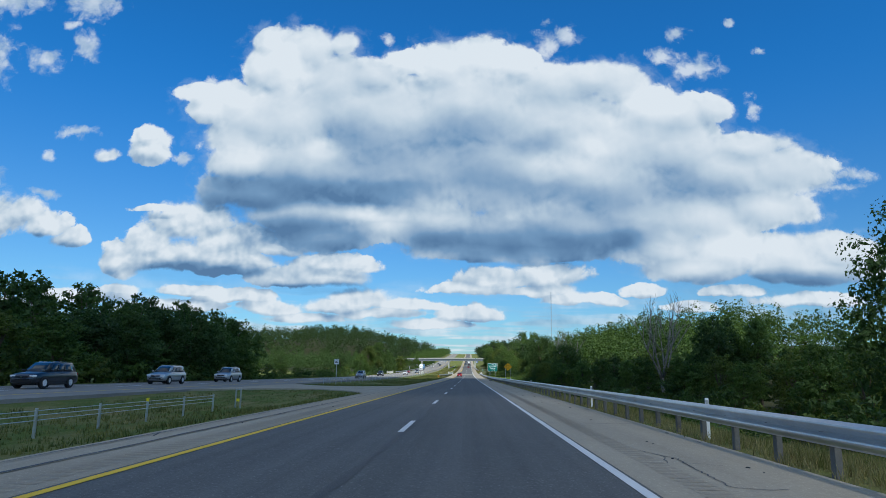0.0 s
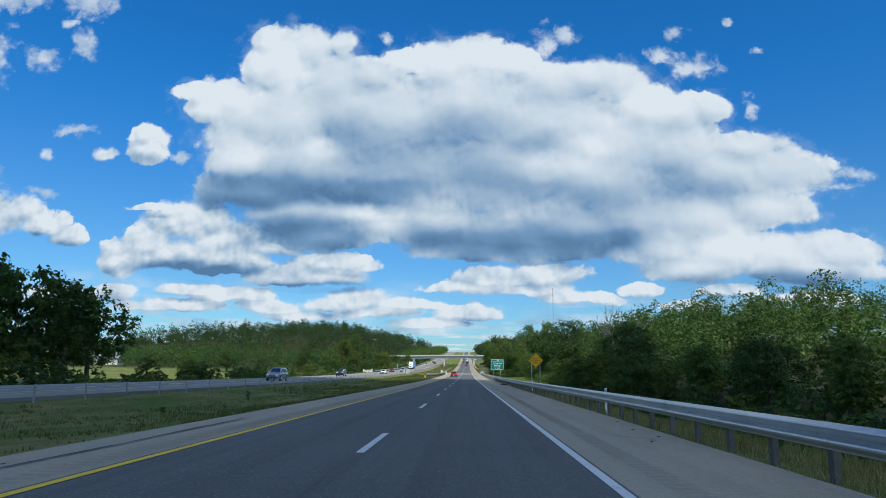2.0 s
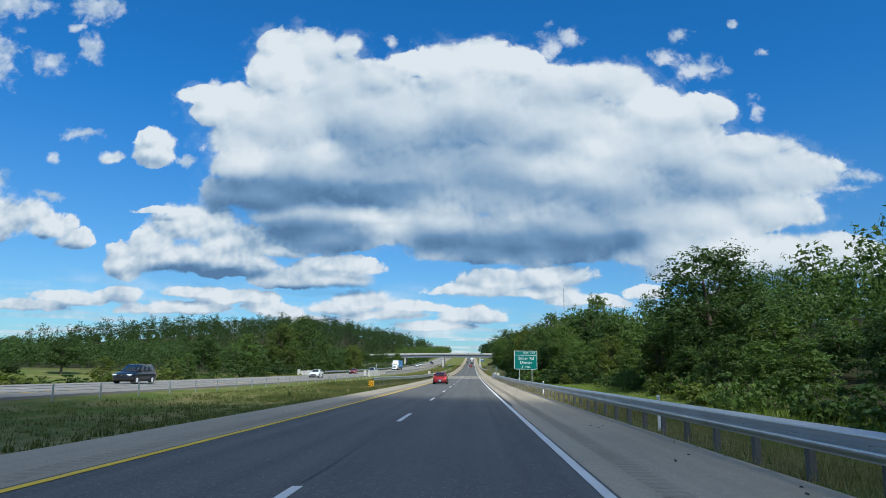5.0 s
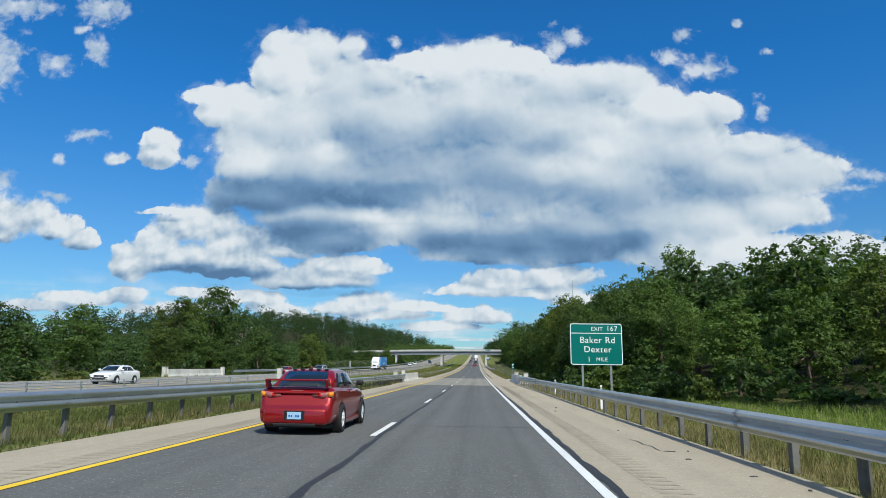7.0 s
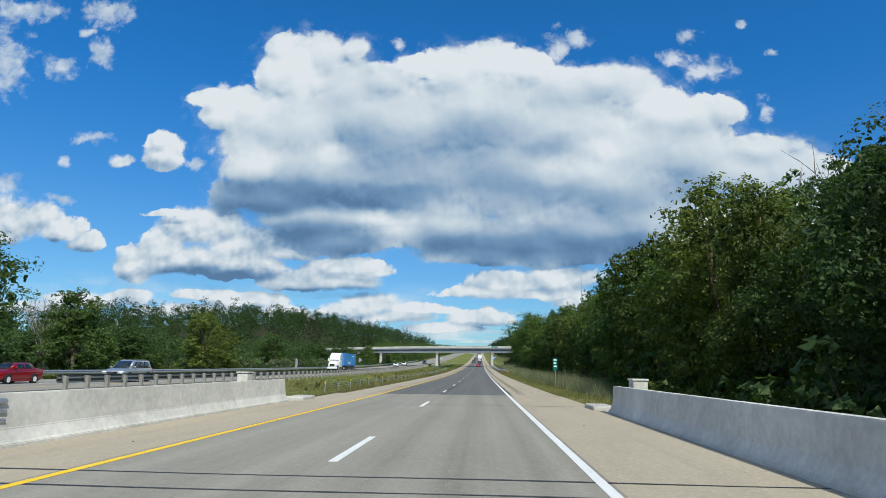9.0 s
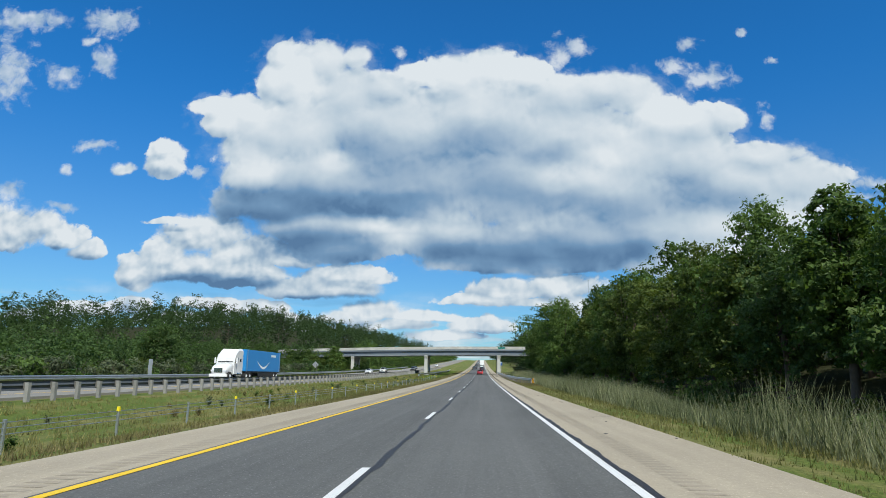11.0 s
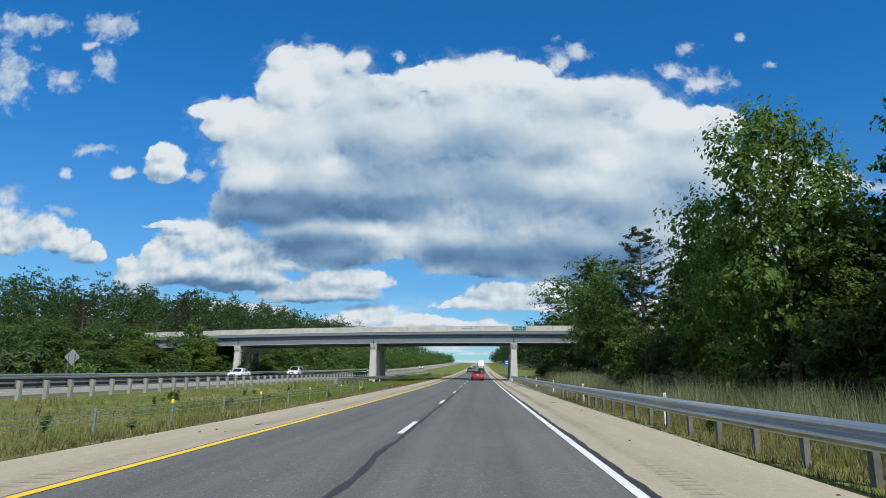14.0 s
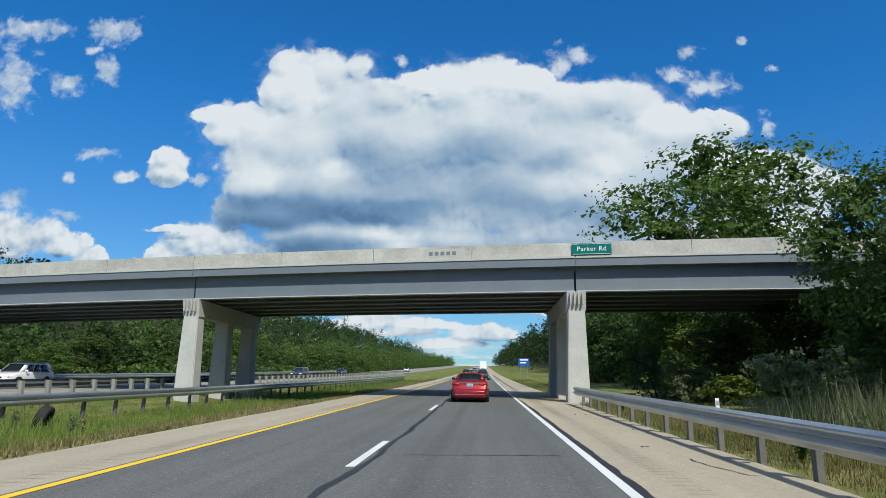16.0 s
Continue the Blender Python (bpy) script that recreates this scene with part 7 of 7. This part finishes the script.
    if spoiler:
        part("spoiler_wing", boxed(-w * 0.80, w * 0.80, -0.03, 0.20, zd + 0.155, zd + 0.195, bevel=0.015), paint, t, "red rear wing")
        for s in (-1, 1):
            bm = bmesh.new()
            loft_bm(bm, [[(s * w * 0.80 - 0.03, 0.08, zd - 0.01), (s * w * 0.80 + 0.03, 0.08, zd - 0.01), (s * w * 0.80 + 0.03, 0.34, zd - 0.01), (s * w * 0.80 - 0.03, 0.34, zd - 0.01)],
                         [(s * w * 0.79 - 0.03, -0.02, zd + 0.19), (s * w * 0.79 + 0.03, -0.02, zd + 0.19), (s * w * 0.79 + 0.03, 0.20, zd + 0.19), (s * w * 0.79 - 0.03, 0.20, zd + 0.19)]])
            part("wing_strut", bm, paint, t)
        for k in range(5):
            part("roof_vane", boxed(-0.44 + k * 0.2, -0.36 + k * 0.2, rr_ - 0.02, rr_ + 0.10, H - 0.03, H + 0.004, bevel=0.006), M_TRIM, t)
        part("exhaust", tube(bmesh.new(), [(-0.42, -0.01, zb + 0.03), (-0.42, 0.3, zb + 0.03)], [0.035, 0.035], 10), M_TRIM, t)
    tyre, rim = wheel_meshes(wr, 0.22)
    arch = bmesh.new()
    bmesh.ops.create_cone(arch, cap_ends=True, segments=28, radius1=wr * 1.13, radius2=wr * 1.13, depth=0.18, matrix=Matrix.Rotation(radians(90), 4, "Y"))
    arch_me = bm_mesh("wheel_arch", arch, M_TRIM, False)
    for s in (-1, 1):
        for yy in (0.98, L - 0.95):
            hang("wheel_arch", arch_me, t, (s * (w - 0.082), yy, wr + 0.02))
            wh = hang("wheel", tyre, t, (s * (w - 0.062), yy, wr))
            hang("rim", rim, wh)
    return t


SEDAN = (4.88, 1.85, 1.46, 1.07, 1.0, 0.62, 3.62, 1.35, 2.75, 0.33)
WINGED = (4.57, 1.76, 1.49, 1.06, 0.98, 0.42, 3.40, 1.20, 2.55, 0.33)
SUV = (4.70, 1.90, 1.74, 1.12, 1.08, 0.12, 3.55, 0.38, 2.70, 0.37)
COMPACT = (4.45, 1.74, 1.42, 1.02, 0.95, 0.55, 3.30, 1.20, 2.50, 0.31)
PICKUP = (5.7, 2.0, 1.90, 1.18, 1.15, 2.0, 4.15, 2.30, 3.45, 0.39)

car("sedan_car", "glossy red four-door sedan with chrome boot trim on the carriageway", 1.15, 556.6, M_RED, SEDAN, chrome=True)
car("winged_sedan_car", "bright red sedan with a tall rear wing in the passing lane", -2.05, 244.6, M_RED, WINGED, spoiler=True)


def opp_car(name, label, lane, y, paint, spec, **k):
    x = float(opp_x(y)) - (5.0, 8.9)[lane]
    return car(name, label, x, y + spec[0] / 2, paint, spec, 180.0, float(road_z(y)) + OPP_LIFT, group="oncoming cars", **k)


opp_car("suv_car", "dark blue-black SUV on the opposite carriageway", 1, 43.0, M_BLACKCAR, SUV, rails=True)
opp_car("suv_car", "silver SUV on the opposite carriageway", 1, 61.0, M_SILVER, SUV, rails=True)
opp_car("suv_car", "pale silver compact SUV passing the turnaround", 1, 77.0, M_SILVER, SUV, rails=True)
opp_car("suv_car", "silver-grey SUV beside the cable barrier", 0, 152.0, M_SILVER, SUV, rails=True)
opp_car("suv_car", "dark SUV far along the opposite carriageway", 1, 222.0, M_BLACKCAR, SUV, rails=True)
opp_car("compact_car", "white compact sedan on the opposite carriageway", 0, 279.0, M_WHITECAR, COMPACT)
opp_car("compact_car", "red car near the opposite creek bridge", 1, 338.0, M_RED, COMPACT)
opp_car("suv_car", "silver SUV past the opposite creek bridge", 0, 346.0, M_SILVER, SUV, rails=True)
opp_car("compact_car", "white hatchback behind the guardrail by the overpass", 1, 541.0, M_WHITECAR, COMPACT)
opp_car("suv_car", "large white SUV below the overpass", 1, 567.0, M_WHITECAR, SUV, rails=True)
opp_car("suv_car", "grey SUV beyond the overpass", 0, 622.0, M_GREYCAR, SUV)
opp_car("compact_car", "dark car beyond the overpass", 1, 668.0, M_BLACKCAR, COMPACT)
opp_car("compact_car", "white car far up the hill", 0, 760.0, M_WHITECAR, COMPACT)
for lab, x, y, pnt, sp in (("dark SUV far ahead on the carriageway", 1.7, 640, M_BLACKCAR, SUV), ("grey SUV far ahead in the passing lane", -2.0, 668, M_GREYCAR, SUV), ("black sedan far ahead", -2.0, 700, M_BLACKCAR, SEDAN), ("white SUV far ahead", 1.7, 745, M_WHITECAR, SUV),
                           ("grey sedan far ahead", -2.0, 800, M_GREYCAR, SEDAN), ("dark sedan climbing the far hill", 1.7, 860, M_BLACKCAR, SEDAN), ("silver car climbing the far hill", -2.0, 930, M_SILVER, SEDAN)):
    car("suv_car" if sp is SUV else "sedan_car", lab, x, float(y), pnt, sp, group="cars ahead")


def semi_truck(label, x, y, trailer_paint, turn, z, swoosh):
    """Sleeper tractor with a box trailer; rear of the trailer at y = 0 local."""
    t = thing("semi_truck", label, "truck", (x, y, z), turn=turn)
    tl, w = 14.6, 1.28
    tr = part("trailer_box", boxed(-w, w, 0, tl, 1.15, 4.05, bevel=0.04), trailer_paint, t, "long box trailer")
    part("trailer_frame", boxed(-w + 0.1, w - 0.1, 0.05, tl - 0.1, 0.98, 1.145), M_TRIM, t)
    for s in (-1, 1):
        for k in (0.4, tl - 0.5):
            part("edge_rail", boxed(s * w - 0.03, s * w + 0.03, k - 0.05, k + 0.05, 1.1, 4.0), M_STEEL, tr)
        part("side_skirt", boxed(s * (w - 0.08) - 0.015, s * (w - 0.08) + 0.015, 3.2, 9.5, 0.45, 0.975), M_TRIM, t)
        if swoosh:
            v, f = [], []
            for i in range(25):
                u = i / 24
                yy = 5.0 + 5.2 * u if s < 0 else 5.0 + 5.2 * (1 - u)
                zc = 2.55 - 0.85 * math.sin(math.pi * u)
                th = 0.05 + 0.42 * math.sin(math.pi * u)
                v += [(s * (w + 0.008), yy, zc + th * 0.25), (s * (w + 0.008), yy, zc - th * 0.45)]
            for i in range(24):
                f.append((2 * i, 2 * i + 1, 2 * i + 3, 2 * i + 2))
            hang("white_arc", mesh_from("white_arc", v, f, M_SIGN_W), tr, label="white curved logo shape")
            part("logo_bar", boxed(min(s * (w + 0.006), s * (w + 0.01)), max(s * (w + 0.006), s * (w + 0.01)), 2.2, 4.4, 3.3, 3.62), M_SIGN_W, tr)
    c0 = tl + 0.9
    white = M_WHITECAR
    bm = bmesh.new()
    loft_bm(bm, [[(-1.2, yy, 0.75), (1.2, yy, 0.75), (1.2, yy, zz - 0.25), (0.95, yy, zz), (-0.95, yy, zz), (-1.2, yy, zz - 0.25)] for yy, zz in ((c0, 4.05), (c0 + 1.6, 4.0), (c0 + 2.5, 3.45), (c0 + 2.9, 2.85))])
    part("cab", bm, white, t, "white sleeper cab with roof fairing")
    bm = bmesh.new()
    loft_bm(bm, [[(-ww, yy, 0.7), (ww, yy, 0.7), (ww * 1.02, yy, zz - 0.25), (ww * 0.75, yy, zz), (-ww * 0.75, yy, zz), (-ww * 1.02, yy, zz - 0.25)] for yy, ww, zz in ((c0 + 2.85, 1.12, 2.2), (c0 + 3.9, 1.05, 2.05), (c0 + 4.7, 0.95, 1.8), (c0 + 4.95, 0.85, 1.6))])
    part("bonnet", bm, white, t, "sloping white bonnet", True)
    pane(t, "windscreen", ((1.15, c0 + 2.93, 2.15), (-1.15, c0 + 2.93, 2.15), (-1.0, c0 + 2.62, 3.2), (1.0, c0 + 2.62, 3.2)), off=0.03)
    for s in (-1, 1):
        q = [(s * 1.2, c0 + 1.6, 2.1), (s * 1.2, c0 + 2.7, 2.1), (s * 1.2, c0 + 2.45, 2.95), (s * 1.2, c0 + 1.6, 2.95)]
        pane(t, "side_window", q if s > 0 else [q[1], q[0], q[3], q[2]])
        q = [(s * 1.2, c0 + 0.5, 2.3), (s * 1.2, c0 + 1.1, 2.3), (s * 1.2, c0 + 1.1, 2.8), (s * 1.2, c0 + 0.5, 2.8)]
        pane(t, "side_window", q if s > 0 else [q[1], q[0], q[3], q[2]])
        part("mirror", boxed(s * 1.45 - 0.09, s * 1.45 + 0.09, c0 + 2.65, c0 + 2.78, 2.1, 2.85, bevel=0.03), white, t)
        part("head_lamp", boxed(s * 0.8 - 0.18, s * 0.8 + 0.18, c0 + 4.6, c0 + 4.97, 1.05, 1.28, bevel=0.04), M_LAMP_W, t)
        part("fuel_tank", boxed(s * 1.05 - 0.25, s * 1.05 + 0.25, c0 + 0.3, c0 + 1.9, 0.45, 0.98, bevel=0.15), M_CHROME, t)
    part("grille", boxed(-0.55, 0.55, c0 + 4.9, c0 + 4.99, 0.9, 1.5, bevel=0.03), M_CHROME, t)
    part("bumper", boxed(-1.15, 1.15, c0 + 4.75, c0 + 5.05, 0.4, 0.78, bevel=0.06), white, t)
    part("chassis", boxed(-0.5, 0.5, tl - 1.5, c0 + 4.6, 0.6, 0.95), M_TRIM, t)
    tyre, rim = wheel_meshes(0.52, 0.5)
    for s in (-1, 1):
        for yy in (1.3, 2.6, tl - 1.9, tl - 0.6, c0 + 4.1):
            wh = hang("wheel", tyre, t, (s * 1.0, yy, 0.52))
            hang("rim", rim, wh)
    return t


semi_truck("white sleeper truck pulling a sky-blue box trailer with a white arc", float(opp_x(455)) - 9.9, 459.0, M_BLUEBOX, 180.0, float(road_z(455)) + OPP_LIFT, True)
semi_truck("white truck with a white trailer far ahead", 1.7, 770.0, M_WHITECAR, 0.0, float(road_z(778)), False)


# ---- small things ----
def litter():
    t = thing("tyre_scrap", "black torn tyre tread lying by the guardrail", "tyre scrap", (6.6, 150.5, float(road_z(150.5)) - 0.012))
    bm = bmesh.new()
    tube(bm, [(0.5 * math.cos(a), 0.35 * math.sin(a) * 2, 0.06 + 0.05 * math.sin(a * 3)) for a in np.linspace(0.2, 2.6, 9)], [0.06, 0.09, 0.1, 0.09, 0.11, 0.09, 0.1, 0.08, 0.05], 6)
    part("tread", bm, M_RUBBER, t)
    t = thing("tyre_scrap", "black strip of tyre tread on the shoulder", "tyre scrap", (5.6, 527.0, float(road_z(527)) - 0.012))
    bm = bmesh.new()
    tube(bm, [(0.35 * math.cos(a), 0.9 * math.sin(a), 0.03) for a in np.linspace(0.3, 2.8, 8)], [0.03] * 8, 6)
    part("tread", bm, M_RUBBER, t)
    t = thing("litter_scrap", "crumpled blue plastic scrap at the median edge", "litter", (-6.0, 508.5, float(road_z(508.5))))
    bm = bmesh.new()
    bmesh.ops.create_icosphere(bm, subdivisions=2, radius=0.14)
    for v in bm.verts:
        v.co *= 0.7 + 0.6 * noise.noise(v.co * 9)
        v.co.z = v.co.z * 0.6 + 0.05
    part("plastic", bm, M_BLUEBOX, t)
    t = thing("tyre_scrap", "dark tyre leaning on the median guardrail", "tyre", (-12.5, 544.4, float(ground_z(-12.5, 544.4))))
    ty, _ = wheel_meshes(0.42, 0.3)
    w = hang("tyre", ty, t, (0, 0, 0.38))
    w.rotation_euler = (0, 0.35, 0.3)


litter()


def shoulder_debris():
    """Small bark, gravel and rubber scraps scattered on the shoulders."""
    rs = np.random.RandomState(64)
    n = 260
    y = rs.uniform(2, 560, n)
    x = np.where(rs.uniform(size=n) < 0.75, 4.6 + 2.2 * rs.uniform(size=n) ** 0.6, -4.3 - 1.6 * rs.uniform(size=n) ** 0.7)
    l, w, a = rs.uniform(0.02, 0.07, n), rs.uniform(0.010, 0.025, n), rs.uniform(0, 6.28, n)
    l[rs.uniform(size=n) < 0.06] *= 4
    v, f = [], []
    for i in range(n):
        c, d, z = math.cos(a[i]), math.sin(a[i]), float(road_z(y[i])) - 0.012 + 0.004
        b = len(v)
        for top, k in ((0, 1.0), (1, 0.6)):
            for px, py in ((-1, -1), (1, -1), (1, 1), (-1, 1)):
                v.append((x[i] + (px * l[i] * c - py * w[i] * d) * k, y[i] + (px * l[i] * d + py * w[i] * c) * k, z + top * w[i] * 0.8))
        f += [(b + 4, b + 5, b + 6, b + 7)] + [(b + j, b + (j + 1) % 4, b + 4 + (j + 1) % 4, b + 4 + j) for j in range(4)]
    tagged(new("debris", mesh_from("debris", v, f, M_TAR)), "small dark scraps of bark and rubber on the shoulders", "debris", kind="stuff")


shoulder_debris()


# ---- the cloud that shades the first stretch ----
def overhead_cloud():
    up = 700.0
    cx, cy = -98 + SUN_DIR.x / SUN_DIR.z * up, 70 + SUN_DIR.y / SUN_DIR.z * up
    rs = random.Random(5)
    bm = bmesh.new()
    for k in range(60):
        u, v = rs.uniform(-1, 1), rs.uniform(-1, 1)
        r = rs.uniform(28, 50)
        px, py = u * (150 - r), v * (130 - r)
        bmesh.ops.create_icosphere(bm, subdivisions=3, radius=1.0, matrix=Matrix.Translation((px, py, rs.uniform(0, 45) * (1 - 0.5 * (u * u + v * v)))) @ Matrix.Diagonal((r, r, r * 0.7, 1)))
    for v in bm.verts:
        n = noise.noise(v.co * 0.02) * 10 + noise.noise(v.co * 0.06) * 4
        v.co += v.co.normalized() * n
        if v.co.z < -8:
            v.co.z = -8 + (v.co.z + 8) * 0.25
    white = material("cloud_white", (0.85, 0.86, 0.88), 1.0, vary=0.05, scale=0.01, fine=0.05, spec=0.0)
    tree = white.node_tree
    thin = tree.nodes.new("ShaderNodeBsdfTransparent")
    both = tree.nodes.new("ShaderNodeMixShader")
    both.inputs[0].default_value = 0.63
    tree.links.new(tree.nodes["Principled BSDF"].outputs[0], both.inputs[1])
    tree.links.new(thin.outputs[0], both.inputs[2])
    tree.links.new(both.outputs[0], tree.nodes["Material Output"].inputs[0])
    c = tagged(new("cumulus_cloud", bm_mesh("cumulus_cloud", bm, white, True)), "big white cumulus cloud drifting high overhead", "cloud", kind="stuff")
    c.location = (cx, cy, up)


overhead_cloud()
